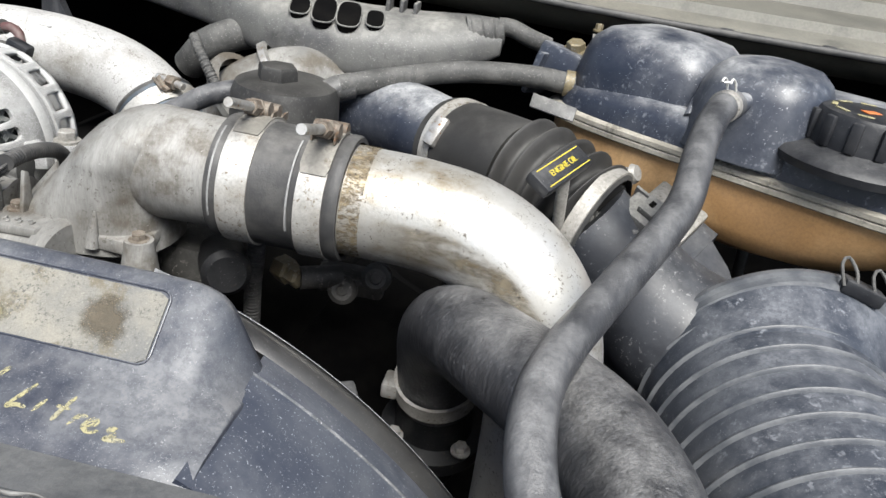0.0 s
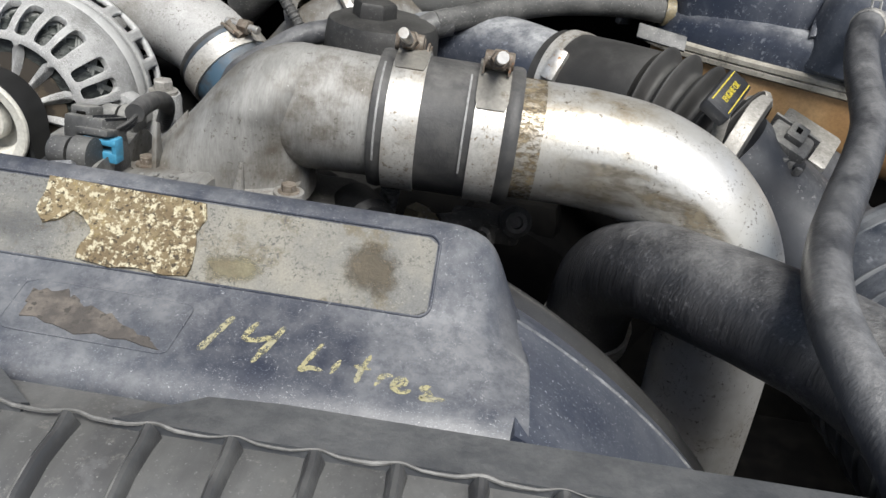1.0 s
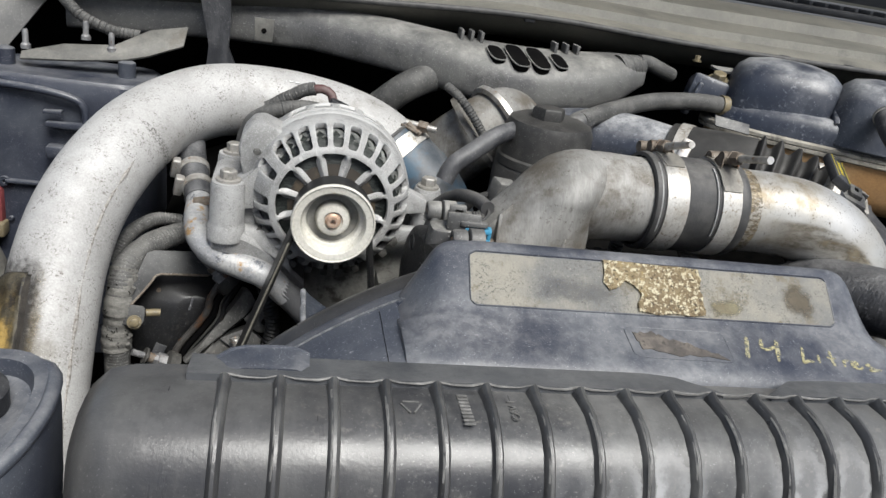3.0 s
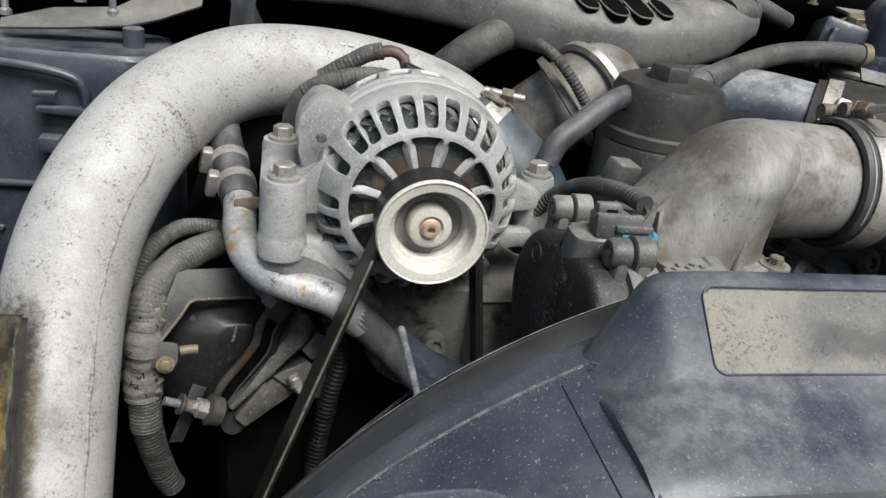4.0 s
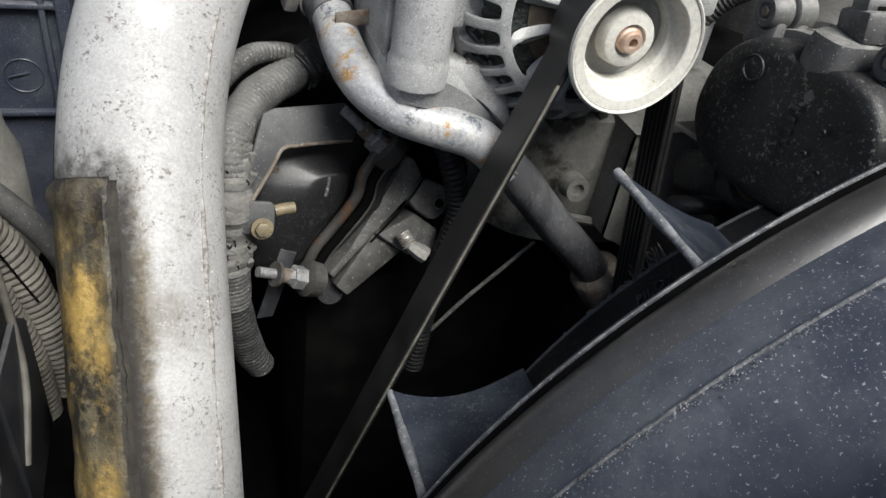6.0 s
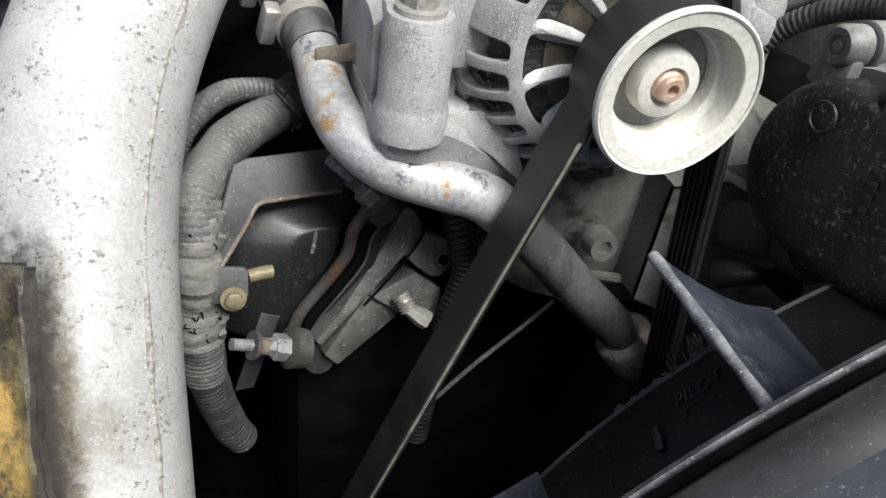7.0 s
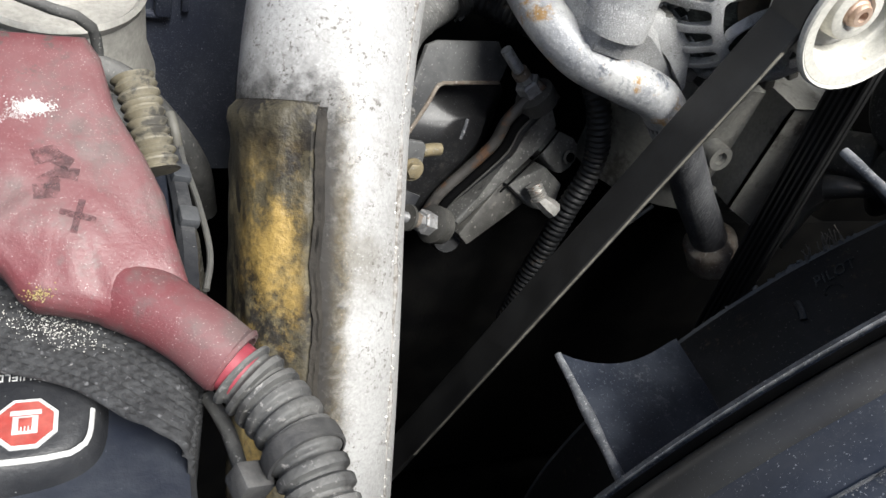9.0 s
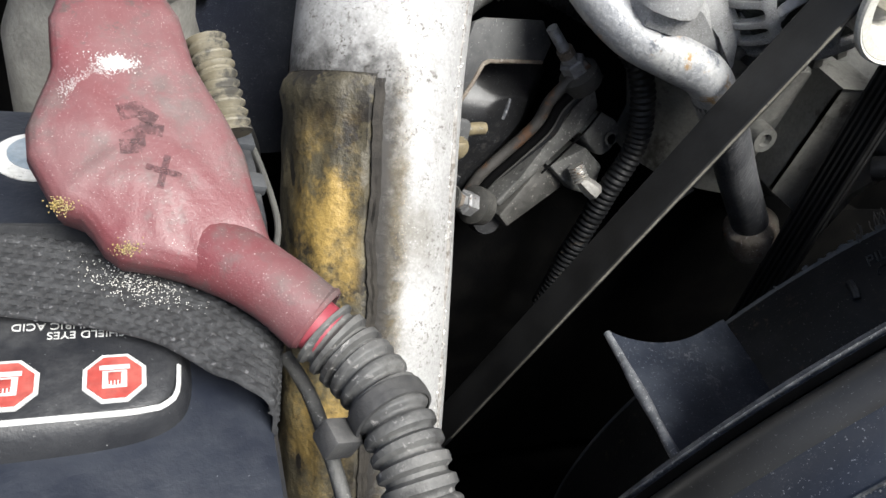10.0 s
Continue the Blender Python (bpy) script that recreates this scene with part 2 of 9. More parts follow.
# paler towards the right: the sky's reflection put into the base colour
sky_sheen = times(nt, ramp(nt, tz.outputs["X"], 0.05, 0.45, 0.0, 0.6), ramp(nt, noise_of(nt, tco, 9, 4, 0.6, (1.0, 0.5, 0.5)), 0.30, 0.62, 0.25, 1.0))
was = blend(nt, sky_sheen, was, (0.19, 0.19, 0.188))
# darker towards the left end
left_dark = ramp(nt, tz.outputs["X"], 0.06, -0.03, 0.0, 0.5)
was = blend(nt, left_dark, was, (0.040, 0.040, 0.042))
nt.links.new(blend(nt, times(nt, smear, 0.80), was, (0.36, 0.365, 0.37)), tb.inputs["Base Color"])
rusty_black = surface("rust_edged_black", (0.030, 0.028, 0.026), (0.060, 0.056, 0.052), 0.55, 0.1, 60, stain=((0.085, 0.045, 0.025), 80, 0.52, 0.62), bump=0.3)
dull_dark = surface("dull_dark_casting", (0.085, 0.084, 0.080), (0.15, 0.148, 0.14), 0.6, 0.2, 50, speck=((0.26, 0.255, 0.24), 600, 0.60, 0.70), freckle=((0.035, 0.034, 0.032), 220, 0.54, 0.62), bump=0.4)
strap_steel = surface("dusty_dark_strap", (0.042, 0.043, 0.045), (0.080, 0.081, 0.081), 0.6, 0.1, 40, dust=((0.18, 0.178, 0.172), 0.5, 26), speck=((0.24, 0.24, 0.235), 800, 0.64, 0.74), bump=0.3)
zinc_dull = surface("dull_zinc", (0.19, 0.19, 0.195), (0.30, 0.30, 0.30), 0.55, 0.4, 120, speck=((0.12, 0.09, 0.07), 300, 0.60, 0.70), bump=0.3)
oiled_black = surface("oily_black_cover", (0.0075, 0.0078, 0.0085), (0.014, 0.014, 0.0145), 0.34, 0, 24, dust=((0.05, 0.05, 0.052), 0.25, 34), speck=((0.10, 0.10, 0.105), 1300, 0.62, 0.72), freckle=((0.035, 0.033, 0.031), 260, 0.56, 0.64), bump=0.08, spec=0.5)
motor_black = surface("speckled_motor_cover", (0.011, 0.0112, 0.0118), (0.022, 0.022, 0.022), 0.50, 0, 26, speck=((0.10, 0.10, 0.098), 700, 0.62, 0.72), freckle=((0.13, 0.128, 0.12), 300, 0.56, 0.63), bump=0.35, spec=0.4)
pleat_black = surface("dull_black_bellows", (0.022, 0.0215, 0.021), (0.040, 0.039, 0.038), 0.6, 0, 22, dust=((0.12, 0.118, 0.112), 0.35, 20), bump=0.12, spec=0.35)
dusty_black = surface("dusty_black_cover", (0.020, 0.0195, 0.019), (0.042, 0.041, 0.039), 0.55, 0, 22, dust=((0.13, 0.127, 0.12), 0.35, 20), speck=((0.12, 0.12, 0.118), 800, 0.64, 0.74), freckle=((0.055, 0.053, 0.050), 260, 0.55, 0.64), bump=0.14, spec=0.4)
band_plastic = surface("dull_grey_band", (0.017, 0.017, 0.018), (0.028, 0.0277, 0.027), 0.33, 0, 12, dust=((0.085, 0.083, 0.080), 0.35, 10), speck=((0.12, 0.12, 0.118), 1100, 0.64, 0.76), bump=0.05)
# real dust, its amount raised to draw the duct's top highlight too
duct_mat = surface("dusty_highlit_duct_plastic", (0.022, 0.027, 0.038), (0.048, 0.054, 0.067), 0.38, 0, 16, dust=((0.24, 0.25, 0.27), 0.50, 26), freckle=((0.20, 0.21, 0.23), 120, 0.56, 0.68), speck=((0.20, 0.205, 0.215), 900, 0.64, 0.74), bump=0.2)
# paler than the duct wall: crest highlights put into the hoops' colour
hoop_mat = surface("duct_hoop_highlight", (0.060, 0.065, 0.074), (0.115, 0.12, 0.128), 0.45, 0, 40, bump=0.2)
bracket_steel = surface("dull_beige_steel", (0.105, 0.103, 0.095), (0.165, 0.16, 0.145), 0.6, 0.2, 30, stain=((0.10, 0.09, 0.075), 25, 0.55, 0.7), bump=0.25)
core_mat = surface("radiator_core", (0.045, 0.043, 0.040), (0.080, 0.077, 0.070), 0.5, 0.4, 60, bump=0.3)
flange_mat = surface("crimped_header", (0.38, 0.365, 0.34), (0.27, 0.26, 0.235), 0.55, 0.4, 50, speck=((0.15, 0.14, 0.12), 350, 0.64, 0.72), bump=0.3)
# ribs slightly lighter than the tank
rib_mat = surface("rib_plastic", (0.042, 0.042, 0.043), (0.085, 0.085, 0.083), 0.33, 0, 30, bump=0.2)
# for chafed edges, and for the highlight on the valve cover's ridge
chafe_highlight = surface("chafed_edge_and_highlight", (0.10, 0.105, 0.115), (0.22, 0.225, 0.235), 0.6, 0, 120, speck=((0.42, 0.42, 0.42), 900, 0.60, 0.70), freckle=((0.05, 0.05, 0.055), 300, 0.55, 0.63), bump=0.4)
# pale colour for worn ledges and for highlights drawn on rib crests
wear_highlight = surface("scuff_and_highlight", (0.11, 0.109, 0.105), (0.20, 0.197, 0.19), 0.6, 0, 90, bump=0.4)
loom_dark = surface("dark_loom_sleeve", (0.020, 0.020, 0.0205), (0.042, 0.042, 0.041), 0.65, 0, 40, dust=((0.13, 0.128, 0.122), 0.5), speck=((0.12, 0.118, 0.11), 700, 0.62, 0.72), bump=0.4)
loom_grey = surface("grey_loom_sleeve", (0.060, 0.060, 0.059), (0.105, 0.104, 0.100), 0.7, 0, 40, dust=((0.22, 0.217, 0.208), 0.6, 30), stain=((0.035, 0.034, 0.033), 60, 0.54, 0.64), speck=((0.24, 0.235, 0.225), 700, 0.60, 0.70), bump=0.5)
support_mat = surface("dusty_support_plastic", (0.032, 0.035, 0.040), (0.058, 0.061, 0.066), 0.6, 0, 16, dust=((0.16, 0.16, 0.158), 0.5, 12), bump=0.35)
white_plastic = surface("white_plastic", (0.72, 0.71, 0.67), (0.60, 0.58, 0.52), 0.45, 0, 60, bump=0.1, speck=((0.3, 0.28, 0.24), 400, 0.68, 0.74))
blue_plastic = surface("blue_connector", (0.045, 0.25, 0.42), (0.08, 0.31, 0.46), 0.45, 0, 80, bump=0.1, dust=((0.34, 0.36, 0.36), 0.25))
yellow_paint = surface("yellow_paint", (0.40, 0.365, 0.20), (0.34, 0.32, 0.22), 0.7, 0, 120, bump=0.3)
fabric = surface("woven_strap", (0.022, 0.0225, 0.024), (0.040, 0.041, 0.043), 0.8, 0, 200, speck=((0.10, 0.10, 0.105), 700, 0.62, 0.72), bump=0.5, grain=900)
battery_mat = surface("battery_case", (0.010, 0.013, 0.022), (0.018, 0.022, 0.032), 0.42, 0, 40, speck=((0.22, 0.23, 0.25), 1000, 0.72, 0.79), bump=0.2, dust=((0.10, 0.105, 0.115), 0.25))
sign_red = surface("sign_red", (0.36, 0.055, 0.045), (0.42, 0.10, 0.08), 0.5, 0, 120, bump=0.05)
sign_white = surface("sign_white", (0.62, 0.62, 0.61), (0.52, 0.52, 0.50), 0.5, 0, 120, bump=0.05, speck=((0.3, 0.3, 0.29), 900, 0.64, 0.72))
foil_brown = surface("burnt_foil", (0.060, 0.052, 0.034), (0.135, 0.115, 0.068), 0.60, 0.1, 40, speck=((0.040, 0.034, 0.026), 150, 0.56, 0.68), freckle=((0.016, 0.014, 0.012), 80, 0.44, 0.56), bump=0.6, grain=300, dents=0.35)
foam_mat = surface("crumbled_foam", (0.135, 0.100, 0.056), (0.21, 0.165, 0.095), 0.9, 0, 50, speck=((0.05, 0.038, 0.024), 600, 0.56, 0.64), stain=((0.46, 0.42, 0.30), 330, 0.50, 0.58), freckle=((0.26, 0.20, 0.09), 300, 0.54, 0.62), bump=1.0, grain=600)
tray_mat = surface("sandy_recess", (0.150, 0.150, 0.145), (0.255, 0.242, 0.205), 0.9, 0, 15, lo=0.36, hi=0.62, stain=((0.15, 0.132, 0.098), 34, 0.52, 0.62), speck=((0.27, 0.26, 0.23), 900, 0.60, 0.74), freckle=((0.10, 0.098, 0.09), 700, 0.52, 0.60), bump=0.45, grain=1300)
ground_mat = surface("asphalt", (0.045, 0.045, 0.046), (0.060, 0.060, 0.060), 0.9, 0, 3, bump=0.5, grain=60)
nt = yellow_paint.node_tree
pb = nt.nodes["Principled BSDF"]
nt.links.new(ramp(nt, noise_of(nt, nt.nodes.new("ShaderNodeTexCoord").outputs["Object"], 420, 4, 0.7), 0.36, 0.56, 0.1, 0.8), pb.inputs["Alpha"])
gold_mat = surface("yellow_zinc", (0.20, 0.165, 0.10), (0.15, 0.125, 0.075), 0.55, 0.2, 100, speck=((0.26, 0.245, 0.21), 400, 0.58, 0.68), bump=0.2)


# ---------------------------------------------------------------- mesh helpers
def part(name, bm, material, parent=None, label="", sharp=38):
    bmesh.ops.recalc_face_normals(bm, faces=bm.faces[:])
    me = bpy.data.meshes.new(name)
    bm.to_mesh(me)
    bm.free()
    for p in me.polygons:
        p.use_smooth = True
    me.set_sharp_from_angle(angle=radians(sharp))
    me.materials.append(material)
    ob = new(name, me)
    if parent is not None:
        ob.parent = parent
        if parent.type == "EMPTY":
            ob.matrix_parent_inverse = Matrix.Translation(-Vector(parent.location))
    if label:
        ob["label"] = label
    return ob


def thing(name, at, label, category, group=""):
    e = new(name)
    e.empty_display_size = 0.02
    e.location = at
    return tagged(e, label, category, group)


def curve_points(pts, step=0.006):
    """A smooth line through the points, at even steps."""
    P = [Vector(p) for p in pts]
    P = [P[0] * 2 - P[1]] + P + [P[-1] * 2 - P[-2]]
    out = []
    for i in range(1, len(P) - 2):
        a, b, c, d = P[i - 1], P[i], P[i + 1], P[i + 2]
        n = max(2, int((c - b).length / step))
        for k in range(n):
            t = k / n
            out.append(0.5 * (2 * b + (c - a) * t + (2 * a - 5 * b + 4 * c - d) * t * t + (3 * b - a - 3 * c + d) * t ** 3))
    out.append(P[-2])
    return out


def sweep(pts, r, n=20, step=0.006, radius=None, caps=True, flat=1.0, wob=0.0):
    """A round tube along a smooth line; radius(s, length) may vary it by the way s along it."""
    bm = bmesh.new()
    line = curve_points(pts, step)
    side = None
    rings, s = [], 0.0
    total = sum((b - a).length for a, b in zip(line, line[1:]))
    for i, p in enumerate(line):
        d = (line[min(i + 1, len(line) - 1)] - line[max(i - 1, 0)]).normalized()
        if side is None:
            side = d.orthogonal().normalized()
        side = (side - d * side.dot(d)).normalized()
        up = d.cross(side)
        if i:
            s += (p - line[i - 1]).length
        rr = radius(s, total) if radius else r
        ring = []
        for k in range(n):
            a = 2 * math.pi * k / n
            q = p + (side * math.cos(a) + up * math.sin(a) * flat) * rr
            if wob:
                q += (q - p).normalized() * wob * noise.noise(q * 60)
            ring.append(bm.verts.new(q))
        rings.append(ring)
    for a, b in zip(rings, rings[1:]):
        for k in range(n):
            bm.faces.new((a[k], a[(k + 1) % n], b[(k + 1) % n], b[k]))
    if caps:
        bm.faces.new(rings[0][::-1])
        bm.faces.new(rings[-1])
    return bm


def turned(profile, at, axis=(0, 0, 1), n=32, bm=None):
    """A turned body: profile of (radius, height along the axis); closed where the radius is 0."""
    bm = bm or bmesh.new()
    q = Vector((0, 0, 1)).rotation_difference(Vector(axis))
    at = Vector(at)
    rings = []
    for r, h in profile:
        if r < 1e-6:
            rings.append([bm.verts.new(at + q @ Vector((0, 0, h)))])
        else:
            rings.append([bm.verts.new(at + q @ Vector((r * math.cos(2 * math.pi * k / n), r * math.sin(2 * math.pi * k / n), h))) for k in range(n)])
    for a, b in zip(rings, rings[1:]):
        for k in range(n):
            j = (k + 1) % n
            vs = [a[k % len(a)], a[j % len(a)], b[j % len(b)], b[k % len(b)]]
            vs = list(dict.fromkeys(vs))
            if len(vs) > 2:
                bm.faces.new(vs)
    return bm


def block(at, size, bevel=0.002, turn=(0, 0, 0), bm=None, taper=1.0):
    """A box with rounded edges."""
    b2 = bmesh.new()
    bmesh.ops.create_cube(b2, size=1.0)
    for v in b2.verts:
        k = taper if v.co.z > 0 else 1.0
        v.co = Vector((v.co.x * size[0] * k, v.co.y * size[1] * k, v.co.z * size[2]))
    if bevel:
        bmesh.ops.bevel(b2, geom=b2.edges[:], offset=bevel, segments=2, affect="EDGES", profile=0.5)
    b2.transform(pose(*at, *turn))
    if bm is None:
        return b2
    return merged(bm, b2)


def merged(bm, other):
    me = bpy.data.meshes.new("tmp")
    other.to_mesh(me)
    other.free()
    bm.from_mesh(me)
    bpy.data.meshes.remove(me)
    return bm


def slab(outline, at, u, v, depth, bevel=0.0, bm=None):
    """A flat plate: outline of (a, b) in the directions u and v from at, with that depth along u x v."""
    b2 = bmesh.new()
    u, v, at = Vector(u).normalized(), Vector(v).normalized(), Vector(at)
    w = u.cross(v)
    lo = [b2.verts.new(at + u * a + v * b) for a, b in outline]
    hi = [b2.verts.new(at + u * a + v * b + w * depth) for a, b in outline]
    b2.faces.new(lo[::-1])
    b2.faces.new(hi)
    for i in range(len(lo)):
        j = (i + 1) % len(lo)
        b2.faces.new((lo[i], lo[j], hi[j], hi[i]))
    if bevel:
        bmesh.ops.bevel(b2, geom=[e for e in b2.edges], offset=bevel, segments=2, affect="EDGES", profile=0.5)
    return b2 if bm is None else merged(bm, b2)


def loft(rings, caps=True, closed=True, bm=None):
    bm = bm or bmesh.new()
    vs = [[bm.verts.new(p) for p in ring] for ring in rings]
    n = len(vs[0])
    for a, b in zip(vs, vs[1:]):
        for k in range(n if closed else n - 1):
            j = (k + 1) % n
            bm.faces.new((a[k], a[j], b[j], b[k]))
    if caps:
        bm.faces.new(vs[0][::-1])
        bm.faces.new(vs[-1])
    return bm


def oval(cx, cy, ax, ay, z, n=40, power=3.5):
    """A rounded rectangle in plan."""
    out = []
    for k in range(n):
        a = 2 * math.pi * k / n
        c, s = math.cos(a), math.sin(a)
        out.append((cx + ax * math.copysign(abs(c) ** (2 / power), c), cy + ay * math.copysign(abs(s) ** (2 / power), s), z))
    return out


def bolt(at, axis, r, h, parent, material, name="bolt", stud=0.0, washer=True):
    """A hexagon bolt head on a washer, with a stud past it where wanted."""
    prof = [(0, 0), (r * 1.45, 0), (r * 1.45, h * 0.22), (r * 1.05, h * 0.25)] if washer else [(0, 0)]
    bm = turned(prof + [(0, h * 0.25)], at, axis, 20)
    hexa = turned([(0, h * 0.2), (r, h * 0.2), (r, h * 0.92), (r * 0.88, h), (0, h)], at, axis, 6)
    merged(bm, hexa)
    if stud:
        merged(bm, sweep([Vector(at) + Vector(axis).normalized() * h * 0.9, Vector(at) + Vector(axis).normalized() * (h + stud)], r * 0.5, 10, 0.0008,
                         radius=lambda s, L: r * (0.5 if int(s / 0.0008) % 2 else 0.44)))
    return part(name, bm, material, parent)


def ribbed(pitch, r0, r1):
    return lambda s, L: r0 + (r1 - r0) * (0.5 + 0.5 * math.cos(2 * math.pi * s / pitch)) ** 0.7


# ---------------------------------------------------------------- the setting
def setting(name, bm, material, label):
    return tagged(part(name, bm, material), label, "structure", "", "structure")


# unseen ground plane, added to block light from below
bm = bmesh.new()
bmesh.ops.create_grid(bm, x_segments=2, y_segments=2, size=400)
setting("ground", bm, ground_mat, "unseen dark ground under the vehicle, added to block light from below")

# panels added to close the bay; their black replaces real shade
setting("wall_firewall", block((0.2, 0.62, 0.75), (1.7, 0.05, 0.75), 0.005), deep_black, "firewall behind the engine, coloured near black for shade")
setting("wall_fender_left", block((-0.62, 0.1, 0.7), (0.04, 1.2, 0.75), 0.005), deep_black, "inner fender panel, coloured near black for shade")
setting("wall_fender_right", block((1.02, 0.1, 0.7), (0.04, 1.2, 0.75), 0.005), deep_black, "inner fender panel, coloured near black for shade")
# unseen hood, added to keep sky light off the bay
setting("ceiling_hood", slab([(-0.85, 0.0), (0.85, 0.0), (0.85, 1.25), (-0.85, 1.25)], (0.2, 0.72, 1.22), (1, 0, 0), (0, -0.60, 0.80), -0.03, 0.0), surface("hood_underside", (0.05, 0.055, 0.065), (0.08, 0.085, 0.09), 0.7, 0, 8), "unseen raised hood, added to block the sky over the engine bay")
setting("floor_pan", block((0.2, 0.12, 0.40), (1.7, 1.1, 0.03), 0.005), deep_black, "underside of the engine bay, coloured near black for shade")

# cowl: a long folded panel along the back edge, with a grille behind
cowl = setting("cowl_panel", loft([[(x, 0.375, z0), (x, 0.385, z0 + 0.006), (x, 0.42, z0 + 0.012), (x, 0.424, z0 + 0.022), (x, 0.50, z0 + 0.030), (x, 0.508, z0 + 0.044), (x, 0.60, z0 + 0.055),
                                    (x, 0.60, z0 - 0.05), (x, 0.43, z0 - 0.03), (x, 0.39, z0 - 0.012)]
                                   for x, z0 in ((-0.75, 1.085), (-0.4, 1.104), (-0.05, 1.124), (0.24, 1.140), (0.5, 1.135), (0.8, 1.137), (1.2, 1.13))]),
               cowl_mat, "dusty grey cowl panel along the back of the engine bay")
g = part("cowl_grille", block((0.95, 0.70, 1.20), (1.2, 0.14, 0.012), 0.003), black_plastic, cowl, "black slotted cowl grille")
for k in range(34):
    part("slat", block((0.45 + 0.03 * k, 0.70, 1.209), (0.012, 0.12, 0.008), 0.002, (0, 0, 25)), black_plastic, g)
part("seal_strip", sweep([(-0.6, 0.378, 1.100), (-0.05, 0.372, 1.127), (0.24, 0.372, 1.143), (0.5, 0.372, 1.138), (1.0, 0.372, 1.138)], 0.004, 10, 0.03), rubber, cowl, "black rubber seal strip")
for x in (0.24, 0.42, 0.60, 0.70):
    part("clip", block((x, 0.374, 1.139), (0.014, 0.008, 0.007), 0.002), black_plastic, cowl)

# ---------------------------------------------------------------- fan shroud
SX, SZ = 0.185, 0.714          # middle of the fan opening
shroud = thing("fan_shroud", (SX, -0.2, 0.6), "weathered blue-black plastic fan shroud with pale dust and painted lettering", "fan shroud")


def arc_sheet(profile, a0, a1, n=90):
    """A sheet turned about the fan's axis: profile of (radius, y)."""
    rings = []
    for k in range(n + 1):
        a = radians(a0 + (a1 - a0) * k / n)
        rings.append([(SX + r * math.cos(a), y, SZ + r * math.sin(a)) for r, y in profile])
    return loft(rings, caps=True, closed=True)


R0 = 0.332                       # radius of the ring's edge
ringwall = [(R0 - 0.012, -0.126), (R0 - 0.006, -0.122), (R0, -0.123), (R0 + 0.003, -0.130), (R0 + 0.0050, -0.143), (R0 + 0.0085, -0.1505), (R0 + 0.0112, -0.162), (R0 + 0.012, -0.172), (R0 + 0.012, -0.2355),
            (R0 + 0.004, -0.2355), (R0 + 0.004, -0.175), (R0 - 0.006, -0.145), (R0 - 0.012, -0.135)]
for a0, a1, a2, a3 in ((117, 195, 103, 195), (-15, 64, -15, 72)):
    part("ring", arc_sheet(ringwall, a0, a1), shroud_low, shroud)
    part("band", arc_sheet([(R0 + 0.0030, -0.1285), (R0 + 0.0056, -0.1292), (R0 + 0.0078, -0.1312), (R0 + 0.0090, -0.1345), (R0 + 0.0092, -0.1380), (R0 + 0.0082, -0.1420), (R0 + 0.0060, -0.1452), (R0 + 0.002, -0.144), (R0 + 0.001, -0.130)], a2, a3), band_plastic, shroud, "smooth dull grey band")
    # black strip beside the lip stands in for the shade of a groove
    part("groove", arc_sheet([(R0 + 0.0005, -0.1235), (R0 + 0.0032, -0.1245), (R0 + 0.0040, -0.1280), (R0 + 0.001, -0.1285)], a2, a3), deep_black, shroud, "black strip for the groove's shade")
part("ring_shoulder", arc_sheet([(R0 - 0.006, -0.143), (R0 + 0.0050, -0.143), (R0 + 0.0085, -0.1505), (R0 + 0.0112, -0.162), (R0 + 0.012, -0.169), (R0 + 0.004, -0.169)], 105, 117.01, 20), shroud_low, shroud)
lip = [(R0 - 0.0075, -0.1205), (R0 - 0.001, -0.1190), (R0 + 0.0015, -0.1215), (R0 - 0.002, -0.1240), (R0 - 0.007, -0.1240)]
part("lip", arc_sheet(lip, 100, 195), chafe_highlight, shroud, "pale chafed edge lip")
part("lip", arc_sheet(lip, -15, 76), chafe_highlight, shroud, "pale chafed edge lip")
RIDGE = [(R0 + 0.010, -0.1655), (R0 + 0.0124, -0.1658), (R0 + 0.0126, -0.1664), (R0 + 0.010, -0.1672)]
part("ridge", arc_sheet(RIDGE, 117, 195), chafe_highlight, shroud, "pale worn ridge")
part("ridge", arc_sheet(RIDGE, -15, 68), chafe_highlight, shroud, "pale worn ridge")
crumbs = bmesh.new()
cr = random.Random(5)
for k in range(1500):
    a, y = radians(cr.uniform(113, 165)), -0.1665 - abs(cr.gauss(0, 0.0024) if k < 800 else cr.gauss(0, 0.024))
    q = Vector((SX + (R0 + 0.0128) * math.cos(a), y, SZ + (R0 + 0.0128) * math.sin(a)))
    bmesh.ops.create_icosphere(crumbs, subdivisions=1, radius=cr.uniform(0.00012, 0.00040 if k < 800 else 0.00022), matrix=Matrix.Translation(q))
tagged(part("dust_crumbs", crumbs, chafe_highlight, shroud, "crumbs of dust along the ridge"), kind="stuff")
# crease drawn as a thin black strip, its shade put into colour
part("crease", arc_sheet([(R0 + 0.0118, -0.171), (R0 + 0.0124, -0.172), (R0 + 0.0124, -0.236), (R0 + 0.0118, -0.237)], 118.785, 118.815, 2), deep_black, shroud, "thin black strip for the crease's shade")
IR, IY = 0.2530, -0.0480          # lip of the inner ring
part("inner_ring", arc_sheet([(IR - 0.003, IY), (IR, IY + 0.0006), (IR + 0.0012, IY - 0.001), (IR + 0.0050, -0.090), (IR + 0.008, -0.126), (IR + 0.004, -0.126), (IR + 0.001, -0.090)], 96, 195), grime_shade_black, shroud, "dark inner ring of the fan opening")
